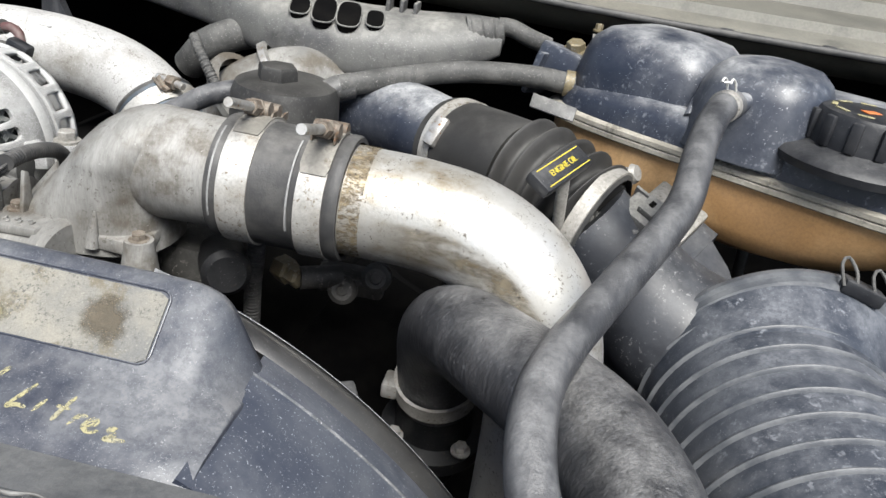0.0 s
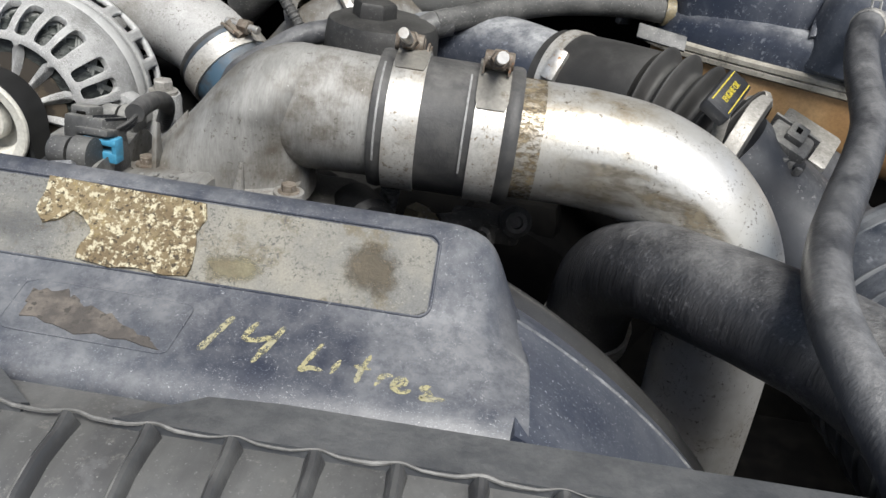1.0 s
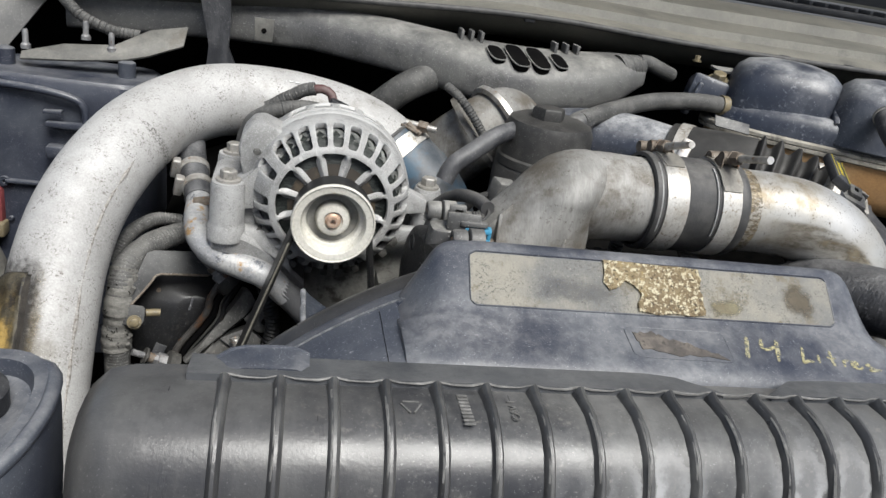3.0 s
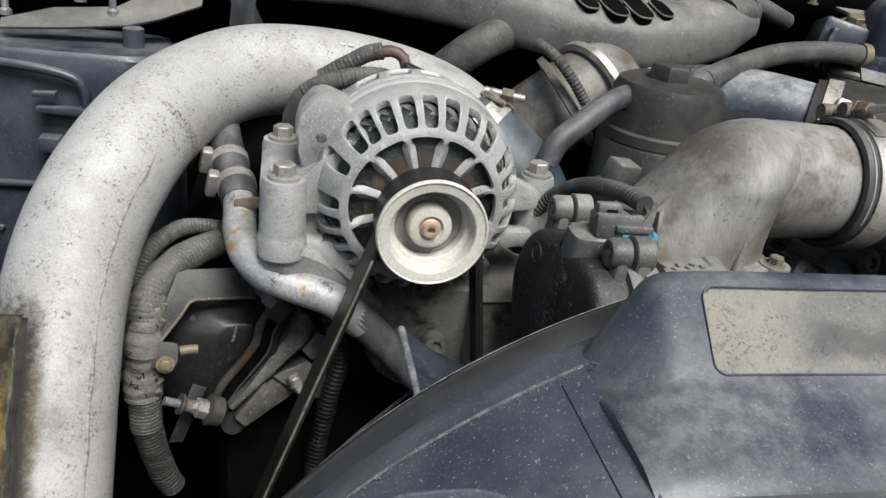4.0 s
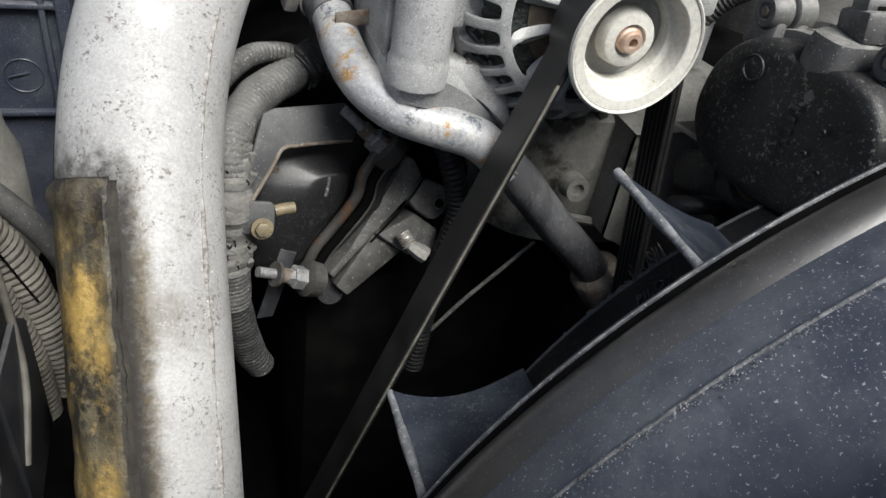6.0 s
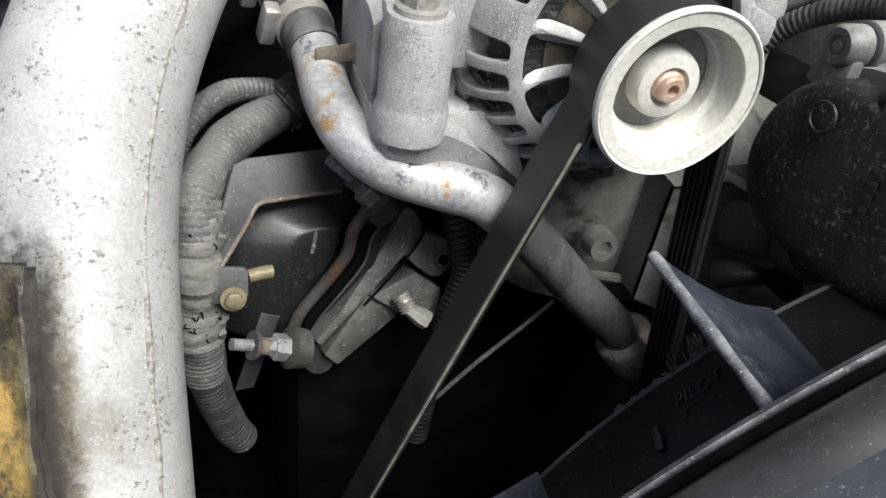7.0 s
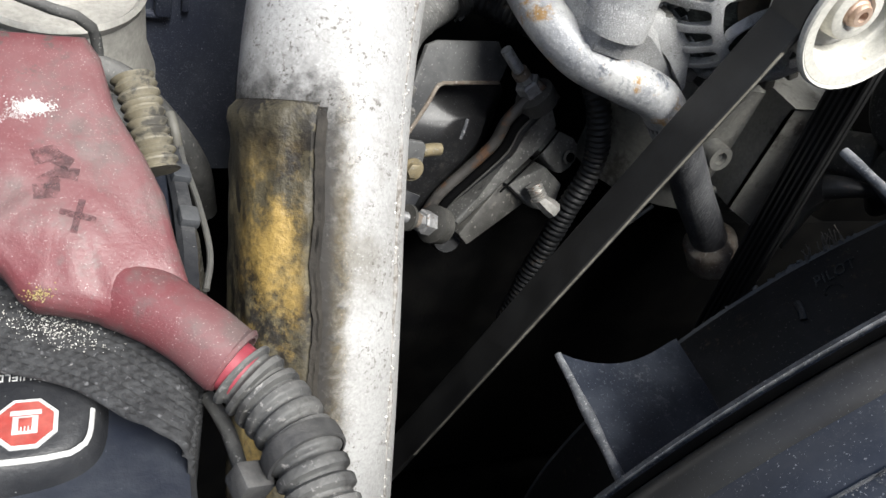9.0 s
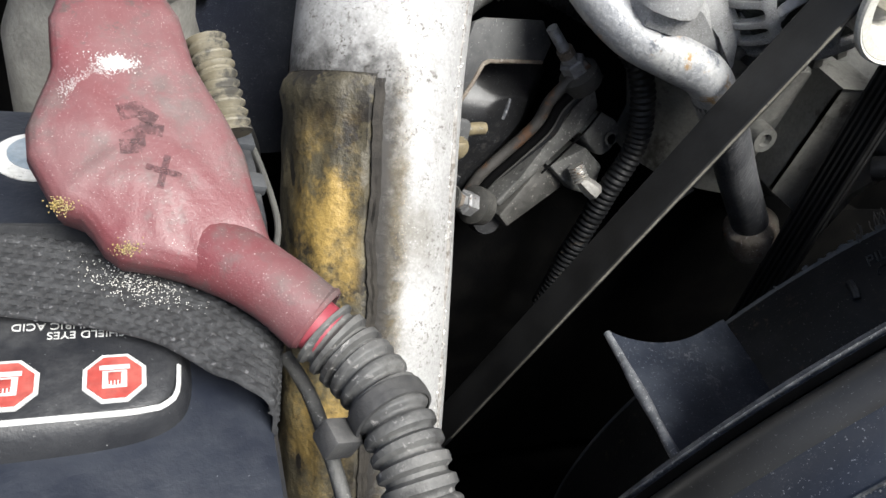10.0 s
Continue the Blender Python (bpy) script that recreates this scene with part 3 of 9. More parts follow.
part("ring_lip", arc_sheet([(IR - 0.0034, IY - 0.0004), (IR - 0.0012, IY + 0.0014), (IR + 0.0012, IY + 0.0008), (IR + 0.0012, IY - 0.0012), (IR - 0.003, IY - 0.0016)], 96, 195, 160), support_mat, shroud, "pale worn lip")
part("back_wall", arc_sheet([(IR + 0.004, -0.126), (R0 - 0.008, -0.126), (R0 - 0.008, -0.130), (IR + 0.004, -0.130)], -15, 195), black_plastic, shroud)


def on_ring(deg, y, lift=0.0):
    """A point on the outside of the inner ring."""
    a = radians(deg)
    r = IR + 0.0012 + (IY - y) * 0.09 + lift
    return Vector((SX + r * math.cos(a), y, SZ + r * math.sin(a)))


# crumbling edge of the inner ring: torn crumbs and loose fibres
fr = random.Random(12)
for k in range(46):
    q = on_ring(fr.gauss(134.0, 4.2), IY + fr.uniform(-0.0006, 0.0022), -0.001)
    part("frayed_edge", block(q, (fr.uniform(0.0012, 0.0042), fr.uniform(0.0008, 0.0022), fr.uniform(0.0006, 0.0016)), 0.0003, (fr.uniform(-40, 40), fr.uniform(-60, 0), fr.uniform(-40, 40))), support_mat, shroud)
fibre_mat = surface("loose_fibre", (0.055, 0.050, 0.043), (0.11, 0.10, 0.085), 0.9, 0, 90, bump=0.1)
for k in range(15):
    d_ = 129.4 + 0.22 * k + fr.uniform(-0.3, 0.3) if k < 11 else 131.6 + 0.15 * k
    q = on_ring(d_, IY, 0.0)
    tip_ = q + Vector((fr.uniform(-0.003, 0.003), fr.uniform(0.004, 0.009), fr.uniform(0.000, 0.007)))
    part("loose_fibre", sweep([q, q.lerp(tip_, 0.5) + Vector((fr.uniform(-0.001, 0.001), 0, fr.uniform(-0.001, 0.001))), tip_], 0.00028, 5, 0.002), fibre_mat, shroud)
# raised moulding word on the ring, with a half ring and a clip below it
word = bpy.data.curves.new("ring_word", "FONT")
word.body, word.size, word.extrude, word.shear, word.space_character, word.align_x = "PILOT", 0.0072, 0.0004, 0.35, 1.1, "CENTER"
wob_ = new("raised_word", word)
wob_.parent = shroud
wob_.matrix_parent_inverse = Matrix.Translation(-Vector(shroud.location))
wa = radians(132.6)
wob_.matrix_basis = Matrix.Translation(on_ring(132.6, -0.0630, 0.0003)) @ Matrix(((math.sin(wa), 0, math.cos(wa)), (0, 1, 0), (-math.cos(wa), 0, math.sin(wa)))).to_4x4()
word.materials.append(black_plastic)
part("moulded_arc", sweep([on_ring(133.7 + 0.9 * math.cos(radians(20 * k)), -0.0690 + 0.0034 * math.sin(radians(20 * k)), 0.0003) for k in range(10)], 0.0005, 6, 0.002), grime_shade_black, shroud)
part("moulded_clip", sweep([on_ring(137.4, -0.0655, 0.001), on_ring(137.5, -0.0700, 0.0018), on_ring(137.9, -0.0745, 0.001)], 0.0018, 8, 0.002), black_plastic, shroud)

part("front_plate", slab([(-0.36, -0.26), (0.36, -0.26), (0.36, 0.18), (0.25, 0.27), (0.14, 0.295), (-0.14, 0.295), (-0.25, 0.27), (-0.34, 0.18)], (SX, -0.236, SZ), (1, 0, 0), (0, 0, 1), 0.004, 0.0015), shroud_mat, shroud)


def hood_box():
    # cross sections along x: back wall, rounded top, sloped recess panel, shelf
    rings = []
    ends = [(0.027, -0.0470, 0.0), (0.034, -0.0340, 0.0), (0.041, -0.0205, 0.0), (0.0470, -0.0085, 0.0), (0.0505, -0.0040, 0.0), (0.056, -0.0013, 0.0), (0.068, -0.0003, 0), (0.080, 0, 0)], [(0.298, 0, 0), (0.311, -0.0012, 0.0), (0.322, -0.0075, 0), (0.332, -0.0270, 0.0), (0.341, -0.045, 0.0)]
    for x, dz, dy in [p for e in ends for p in curve_points(e, 0.004)]:
        g = 0.28
        prof = [(-0.146, 0.965), (-0.150, 1.015 + 0.3 * dz), (-0.1535, 1.050 + dz), (-0.1565, 1.0575 + dz), (-0.162, 1.0605 + dz), (-0.1675, 1.0588 + dz),
                (-0.1930, 1.0350 + dz * g), (-0.1985, 1.0327 + dz * (g - 0.1)), (-0.225, 1.0262 + dz * (g - 0.2)), (-0.238, 1.0225 + dz * (g - 0.2)), (-0.243, 1.010 + dz * (g - 0.2)), (-0.243, 0.965)]
        rings.append([(x, y, z) for y, z in prof])
    return loft(rings)


hood = part("top_box", hood_box(), shroud_mat, shroud, sharp=75)


def on_slope(x, s, lift=0.0):
    """A point on the sloped recess panel: s from 0 at its top to 1 at its foot."""
    y, z = -0.1675 - 0.0255 * s, 1.0588 - 0.0238 * s
    return Vector((x, y - 0.68 * lift, z + 0.73 * lift))


def on_shelf(x, s, lift=0.0):
    y, z = -0.1985 - 0.0395 * s, 1.0327 - 0.0102 * s
    return Vector((x, y - 0.25 * lift, z + 0.97 * lift))


def patch_on(where, outline, lift, thick, n=1):
    bm = bmesh.new()
    top = [bm.verts.new(where(x, s, lift + thick)) for x, s in outline]
    low = [bm.verts.new(where(x, s, lift - 0.002)) for x, s in outline]
    bm.faces.new(top)
    for i in range(len(top)):
        j = (i + 1) % len(top)
        bm.faces.new((low[i], low[j], top[j], top[i]))
    return bm


# the recess: sandy floor with a low rim
part("recess", patch_on(on_slope, [(0.069, 0.10), (0.296, 0.10), (0.300, 0.16), (0.300, 0.93), (0.296, 0.99), (0.069, 0.99), (0.066, 0.93), (0.066, 0.16)], 0.0004, 0.0004), tray_mat, shroud, "sandy grey recessed panel")
rim = []
for cx, cs, a0 in ((0.296, 0.20, -90), (0.296, 0.86, 0), (0.071, 0.86, 90), (0.071, 0.20, 180)):
    for k in range(6):
        a = radians(a0 + 18 * k)
        rim.append(on_slope(cx + 0.005 * math.cos(a), cs + 0.14 * math.sin(a), 0.0002))
rim.append(rim[0])
rim = [p for a, b in zip(rim, rim[1:]) for p in [a.lerp(b, k / max(1, int((b - a).length / 0.006))) for k in range(max(1, int((b - a).length / 0.006)))]] + [rim[0]]
part("rim", sweep(rim, 0.0006, 8, 0.006, caps=False), shroud_mat, shroud, "low worn rim")
edge = [(0.147, 0.07), (0.170, 0.09), (0.190, 0.10), (0.2095, 0.12), (0.2105, 0.30), (0.2085, 0.5), (0.2105, 0.72), (0.2095, 0.96), (0.20, 0.99), (0.19, 0.96), (0.180, 1.0), (0.1665, 0.95), (0.167, 0.78), (0.170, 0.66), (0.166, 0.50), (0.160, 0.42), (0.156, 0.55), (0.150, 0.62), (0.1465, 0.48), (0.1475, 0.25)]
foam = patch_on(on_slope, edge, 0.001, 0.0012)
bmesh.ops.triangulate(foam, faces=foam.faces[:])
bmesh.ops.subdivide_edges(foam, edges=foam.edges[:], cuts=5, use_grid_fill=True)
for v in foam.verts:
    v.co += Vector((0.0004, -0.7, 0.6)) * (0.0014 * noise.noise(v.co * 300) + 0.0008 * noise.noise(v.co * 800)) + Vector((1, 0, 0)) * 0.001 * noise.noise(v.co * 200)
part("foam_remnant", foam, foam_mat, shroud, "crumbling yellow-brown foam remnant")
def fading(name, base, second, scale, reach, speck=None, top=0.85):
    """A stain whose edge breaks up into grain, thinnest at its border."""
    m = surface(name, base, second, 0.9, 0, scale, bump=0.9, grain=600, speck=speck)
    nt = m.node_tree
    g = nt.nodes.new("ShaderNodeTexCoord")
    sp = nt.nodes.new("ShaderNodeSeparateXYZ")
    nt.links.new(g.outputs["Generated"], sp.inputs[0])
    inside = times(nt, times(nt, ramp(nt, sp.outputs["X"], 0.0, reach), ramp(nt, sp.outputs["X"], 1.0, 1.0 - reach)), times(nt, ramp(nt, sp.outputs["Z"], 0.0, reach), ramp(nt, sp.outputs["Z"], 1.0, 1.0 - reach)))
    ad = nt.nodes.new("ShaderNodeMath")
    ad.operation = "ADD"
    nt.links.new(inside, ad.inputs[0])
    nt.links.new(times(nt, noise_of(nt, g.outputs["Object"], 34, 8, 0.75), 2.2), ad.inputs[1])
    nt.links.new(ramp(nt, ad.outputs[0], 1.30, 1.95, 0.0, top), nt.nodes["Principled BSDF"].inputs["Alpha"])
    return m


res = patch_on(on_slope, [(0.255, 0.16), (0.299, 0.16), (0.299, 0.93), (0.255, 0.93)], 0.0008, 0.0003)
part("glue_residue", res, fading("glue_residue", (0.085, 0.072, 0.052), (0.12, 0.10, 0.072), 45, 0.5), shroud, "brown glue residue")
res = patch_on(on_slope, [(0.205, 0.55), (0.245, 0.55), (0.245, 0.99), (0.205, 0.99)], 0.0010, 0.0003)
part("glue_residue", res, fading("pale_glue", (0.20, 0.18, 0.115), (0.15, 0.125, 0.08), 60, 0.5), shroud, "pale glue crumbs")
res = patch_on(on_slope, [(0.080, 0.22), (0.176, 0.22), (0.176, 0.99), (0.080, 0.99)], 0.0007, 0.0002)
part("bare_patch", res, fading("bare_plastic", (0.048, 0.053, 0.066), (0.085, 0.089, 0.098), 30, 0.5, top=0.3), shroud, "bare blue-black plastic where the foam tore off")
# shallow label pocket on the shelf with a torn label
pocket = [(0.158, 0.10), (0.214, 0.12), (0.2165, 0.18), (0.2145, 0.66), (0.212, 0.70), (0.158, 0.68), (0.154, 0.62), (0.154, 0.16)]
part("label_pocket", patch_on(on_shelf, pocket, 0.0002, 0.0003), shroud_mat, shroud, "shallow label pocket")
part("pocket_rim", sweep([on_shelf(x, s, 0.0004) for p, q in zip(pocket, pocket[1:] + pocket[:1]) for x, s in ((p[0] * 0.9 + q[0] * 0.1, p[1] * 0.9 + q[1] * 0.1), (p[0] * 0.5 + q[0] * 0.5, p[1] * 0.5 + q[1] * 0.5), (p[0] * 0.1 + q[0] * 0.9, p[1] * 0.1 + q[1] * 0.9))], 0.0003, 6, 0.004), shroud_mat, shroud)
rag = random.Random(31)
torn = []
for p, q in zip(*(lambda o: (o, o[1:] + o[:1]))([(0.159, 0.24), (0.170, 0.19), (0.177, 0.30), (0.190, 0.38), (0.206, 0.57), (0.211, 0.64), (0.182, 0.62), (0.160, 0.52)])):
    for k in range(5):
        torn.append((p[0] + (q[0] - p[0]) * k / 5 + rag.uniform(-0.0009, 0.0009), p[1] + (q[1] - p[1]) * k / 5 + rag.uniform(-0.03, 0.03)))
part("torn_label", patch_on(on_shelf, torn, 0.0008, 0.0002),
     surface("torn_label_paper", (0.062, 0.055, 0.05), (0.14, 0.122, 0.105), 0.85, 0, 70, bump=0.6, speck=((0.05, 0.045, 0.04), 300, 0.56, 0.64)), shroud, "torn brown label remnant")
# painted words, brushed by hand
def brush(name, strokes, wide):
    """Letters painted with a loaded brush: each stroke a thin rounded ribbon of uneven width on the shelf."""
    bm = bmesh.new()
    for pts in strokes:
        line = curve_points([(x, (1 - s) * 0.0408, 0) for x, s in pts], 0.0008)
        left, right = [], []
        for i, p in enumerate(line):
            d = (line[min(i + 1, len(line) - 1)] - line[max(i - 1, 0)]).normalized()
            e = min(1.0, 0.35 + min(i, len(line) - 1 - i) * 0.35)
            w = wide * e * (1 + 0.35 * noise.noise(p * 260) + 0.20 * noise.noise(p * 900))
            for side, row in ((1, left), (-1, right)):
                q = p + Vector((-d.y, d.x, 0)) * w * side
                row.append(bm.verts.new(on_shelf(q.x, 1 - q.y / 0.0408, 0.0006)))
        for i in range(len(line) - 1):
            bm.faces.new((left[i], left[i + 1], right[i + 1], right[i]))
    part("painted_" + name, bm, yellow_paint, shroud, "hand-painted yellow lettering")


brush("digit", [[(0.2316, 0.18), (0.2281, 0.39), (0.2244, 0.60)]], 0.0012)
brush("digit", [[(0.2409, 0.20), (0.2381, 0.39), (0.2426, 0.40), (0.2475, 0.34)], [(0.2507, 0.21), (0.2472, 0.44), (0.2437, 0.64)]], 0.0012)
brush("word", [[(0.2657, 0.33), (0.2630, 0.48), (0.2606, 0.63), (0.2638, 0.60), (0.2682, 0.61)], [(0.2735, 0.47), (0.2721, 0.56), (0.2711, 0.63)], [(0.2834, 0.37), (0.2812, 0.55), (0.2803, 0.68)],
                      [(0.2784, 0.51), (0.2845, 0.52)], [(0.2889, 0.54), (0.2881, 0.61), (0.2869, 0.68)], [(0.2874, 0.62), (0.2898, 0.56), (0.2925, 0.55)],
                      [(0.2938, 0.66), (0.2968, 0.61), (0.2965, 0.57), (0.2942, 0.58), (0.2930, 0.66), (0.2960, 0.70), (0.2995, 0.67)], [(0.3060, 0.60), (0.3028, 0.63), (0.3062, 0.68), (0.3030, 0.73), (0.3114, 0.71)]], 0.0010)

gusset_mat = surface("blue_black_gusset", (0.012, 0.016, 0.026), (0.028, 0.034, 0.047), 0.5, 0, 30, speck=((0.11, 0.12, 0.135), 900, 0.62, 0.72), freckle=((0.07, 0.075, 0.085), 260, 0.55, 0.64), bump=0.3)
# gussets between the ring's edge and the inner ring, raked and hollow along the top
def gusset(angle, rake, back):
    lo = Vector((SX, 0, SZ))
    a, b = radians(angle), radians(angle - rake)
    p, q = Vector((math.cos(a), 0, math.sin(a))) * 0.3215, Vector((math.cos(b), 0, math.sin(b))) * (IR + 0.0030)
    along = (q - p).normalized()
    side = along.cross(Vector((0, 1, 0))) * 0.0014
    rings = []
    for k in range(13):
        f = k / 12
        c = lo + p.lerp(q, f)
        y = back + (IY + 0.0012 - back) * f - 0.0125 * math.sin(math.pi * f) ** 0.8 * (1 - f) ** 0.35
        rings.append([c + side + Vector((0, -0.124, 0)), c + side + Vector((0, y, 0)), c - side + Vector((0, y, 0)), c - side + Vector((0, -0.124, 0))])
    return part("gusset", loft(rings), gusset_mat, shroud, "black plastic gusset with a pale edge"), p + lo


for ang, rake, back in ((129.6, 6.0, -0.0480), (156.1, 6.0, -0.0515)):
    gu, foot = gusset(ang, rake, back)
    part("worn_edge", sweep([foot + Vector((0, -0.121, 0)), foot + Vector((0, -0.085, 0)), foot + Vector((0, back, 0))], 0.0020, 10, 0.004, wob=0.0008), chafe_highlight, gu)

# ---------------------------------------------------------------- radiator with its ribbed top tank
rad = thing("radiator", (0.25, -0.3, 0.55), "radiator with a ribbed weathered grey plastic top tank", "radiator")
TANK = [(-0.246, 1.014), (-0.247, 1.0235), (-0.258, 1.0250), (-0.264, 1.0262), (-0.280, 1.0262), (-0.290, 1.0235), (-0.299, 1.0175), (-0.306, 1.0085), (-0.3105, 0.998), (-0.314, 0.986),
        (-0.312, 0.982), (-0.246, 0.982)]


def tank_ring(x, k=1.0):
    return [(x, -0.27 + (y + 0.27) * k, 0.99 + (z - 0.99) * k) for y, z in TANK]


part("top_tank", loft([tank_ring(-0.118, 0.45), tank_ring(-0.115, 0.75), tank_ring(-0.108, 0.93), tank_ring(-0.098, 0.985), tank_ring(-0.085), tank_ring(0.7)]), tank_mat, rad)
def rib_x(k):
    """Where rib k stands: the panels are a little wider past the tenth rib."""
    return -0.0351 + 0.0236 * k if k <= 9 else 0.1773 + 0.0246 * (k - 9)


ribline = [(-0.2640, 1.0265), (-0.270, 1.0265), (-0.280, 1.0262), (-0.290, 1.0235), (-0.299, 1.0175), (-0.306, 1.0085), (-0.3105, 0.998), (-0.314, 0.986)]


def rib_mesh(x):
    rings = []
    for i, (y, z) in enumerate(ribline):
        a, b = ribline[max(i - 1, 0)], ribline[min(i + 1, len(ribline) - 1)]
        t = Vector((b[0] - a[0], b[1] - a[1])).normalized()
        n = Vector((t.y, -t.x)) if t.y < -0.2 else Vector((-0.2, 0.98))
        n = n if n.y > -0.1 else -n
        lift = 0.0005 if i else 0.0022
        ring = []
        for w, h in ((-0.0036, -0.0035), (-0.0025, 0.0), (-0.0017, 0.0026), (-0.0007, 0.0036), (0.0007, 0.0036), (0.0017, 0.0026), (0.0025, 0.0), (0.0036, -0.0035)):
            ring.append((x + w, y + n.x * (h + lift), z + n.y * (h + lift)))
        rings.append(ring)
    return loft(rings)


for k in range(-1, 31):
    rb = part("rib", rib_mesh(rib_x(k)), rib_mat, rad)
    # bright line along the crest, a highlight put into the colour
    part("crest_highlight", sweep([(rib_x(k) - 0.0010, y - 0.0018, z + 0.0026) for y, z in ribline[1:]], 0.0006, 6, 0.004, wob=0.0009), wear_highlight, rb)
part("worn_ledge", sweep([p for k in range(-1, 24) for p in ((rib_x(k) - 0.002, -0.2618, 1.0290), (rib_x(k) + 0.002, -0.2618, 1.0292), (rib_x(k) + 0.007, -0.2632, 1.0290), (rib_x(k) + 0.017, -0.2634, 1.0289))], 0.0006, 6, 0.004, wob=0.0005), wear_highlight, rad, "pale worn ledge behind the ribs")
part("back_flap", loft([[(x, -0.2405 - d, 1.018), (x, -0.2415 - d, 1.0262), (x, -0.262, 1.0292), (x, -0.263, 1.025)] for x, d in ((-0.075, 0), (0.0, 0), (0.15, 0), (0.168, 0.003), (0.186, 0.017))], closed=True), support_mat, rad, "dull black rubber air flap")
part("back_flap", loft([[(x, -0.2405 - d, 1.018), (x, -0.2415 - d, 1.0262), (x, -0.262, 1.0292), (x, -0.263, 1.025)] for x, d in ((0.214, 0.017), (0.236, 0.002), (0.26, 0), (0.4, 0), (0.6, 0))], closed=True), support_mat, rad, "dull black rubber air flap")
part("header_flange", block((0.29, -0.3185, 0.9825), (0.82, 0.010, 0.008), 0.0015), flange_mat, rad, "pale crimped metal header")
for k in range(-1, 31):
    part("crimp_tab", block(((rib_x(k) + rib_x(k + 1)) / 2, -0.3165, 0.9868), (0.016, 0.006, 0.006), 0.0012), flange_mat, rad)
core = part("core", block((0.29, -0.318, 0.76), (0.80, 0.008, 0.44), 0), core_mat, rad, "dark finned radiator core")
fins = bmesh.new()
for k in range(150):
    x = -0.10 + k * 0.0054
    merged(fins, block((x, -0.3235, 0.955), (0.0012, 0.004, 0.05), 0))
for k in range(18):
    merged(fins, block((0.29, -0.3235, 0.975 - 0.0032 * k), (0.80, 0.0025, 0.0010), 0))
tagged(part("core_mesh", fins, core_mat, rad), kind="stuff")
for x, z in ((0.3372, 1.0268), (0.3615, 1.0268)):
    part("date_stamp", turned([(0.0062, 0), (0.0066, 0.0006), (0.0070, 0.0006), (0.0073, 0)], (x, -0.2790, z - 0.0006), (0, 0, 1), 24), rib_mat, rad)
    for k in range(12):
        a = radians(30 * k)
        part("date_mark", block((x + 0.0052 * math.cos(a), -0.2790 + 0.0052 * math.sin(a), z), (0.0016, 0.0009, 0.0008), 0.0002, (0, 0, 30 * k)), rib_mat, rad)
    part("date_arrow", block((x, -0.2790, z), (0.0008, 0.008, 0.0008), 0.0002, (0, 0, 25)), tank_mat, rad)
# raised moulding marks: a triangle, a line that cannot be read, a short code
for k in range(9):
    part("raised_mark", block((0.0472, -0.2685 - 0.0026 * k, 1.0266), (0.005, 0.0016, 0.0007), 0.0002), wear_highlight, rad)
for k in range(3):
    a = radians(90 + 120 * k)
    part("raised_arrow", block((0.0225 + 0.0032 * math.cos(a), -0.2775 + 0.0032 * math.sin(a), 1.0266), (0.0075, 0.0009, 0.0007), 0.0002, (0, 0, 120 * k)), wear_highlight, rad)
code = bpy.data.curves.new("code", "FONT")
code.body, code.size, code.extrude = "CAV 1", 0.0055, 0.0003
cob = new("raised_code", code)
cob.parent = rad
cob.matrix_parent_inverse = Matrix.Translation(-Vector(rad.location))
cob.matrix_basis = pose(0.0718, -0.2860, 1.0268, 0, 0, 90)
code.materials.append(wear_highlight)

# front support in front of the radiator
front = thing("grille_support", (0.2, -0.37, 0.9), "dusty grey plastic grille support with a cracked edge", "support")
part("shelf", loft([[(x, -0.350, 0.972 + d), (x, -0.356, 0.982 + d), (x, -0.362, 0.983 + d), (x, -0.43, 0.970 + d), (x, -0.50, 0.945 + d), (x, -0.50, 0.935 + d), (x, -0.355, 0.955 + d)]
                    for x, d in ((-0.16, 0.010), (0.085, 0.010), (0.096, 0.004), (0.11, 0.000), (0.128, -0.003), (0.160, -0.001), (0.205, -0.004), (0.2125, -0.010), (0.215, -0.003), (0.24, 0.0), (0.30, -0.003), (0.42, 0.0), (0.6, 0.002))]), support_mat, front)
for x in (0.035, 0.1):
    part("strut", loft([[(x - w, y, z), (x + w, y, z), (x + w * 0.6, y, z - 0.012), (x - w * 0.6, y, z - 0.012)] for y, z, w in ((-0.324, 0.990, 0.005), (-0.335, 0.992, 0.0048), (-0.350, 0.994, 0.007), (-0.37, 0.991, 0.013))]), support_mat, front)
part("crack", block((0.2128, -0.372, 0.9745), (0.0012, 0.03, 0.002), 0.0002, (0, 0, 20)), deep_black, front)
conduit = thing("corrugated_conduit", (0.4, -0.342, 0.955), "black corrugated wiring conduit along the radiator core", "conduit")
CD = [(0.22, -0.338, 0.962), (0.26, -0.34, 0.962), (0.4, -0.342, 0.964), (0.62, -0.342, 0.966)]
part("sleeve", sweep(CD, 0.009, 14, 0.0011, radius=ribbed(0.0050, 0.0072, 0.0098)), grime_shade_black, conduit)
part("tape", sweep([(0.222, -0.338, 0.962), (0.236, -0.3388, 0.962)], 0.0100, 16, 0.003, wob=0.0008), rubber, conduit, "dull tape at the conduit's end")

clipth = thing("wiring_clip", (0.2, -0.338, 0.96), "dark plastic wiring clip on the conduit", "clip")
part("clip_body", block((0.208, -0.340, 0.966), (0.022, 0.010, 0.009), 0.003), grime_shade_black, clipth)
part("clip_band", block((0.199, -0.340, 0.9705), (0.009, 0.010, 0.003), 0.001), black_plastic, clipth)

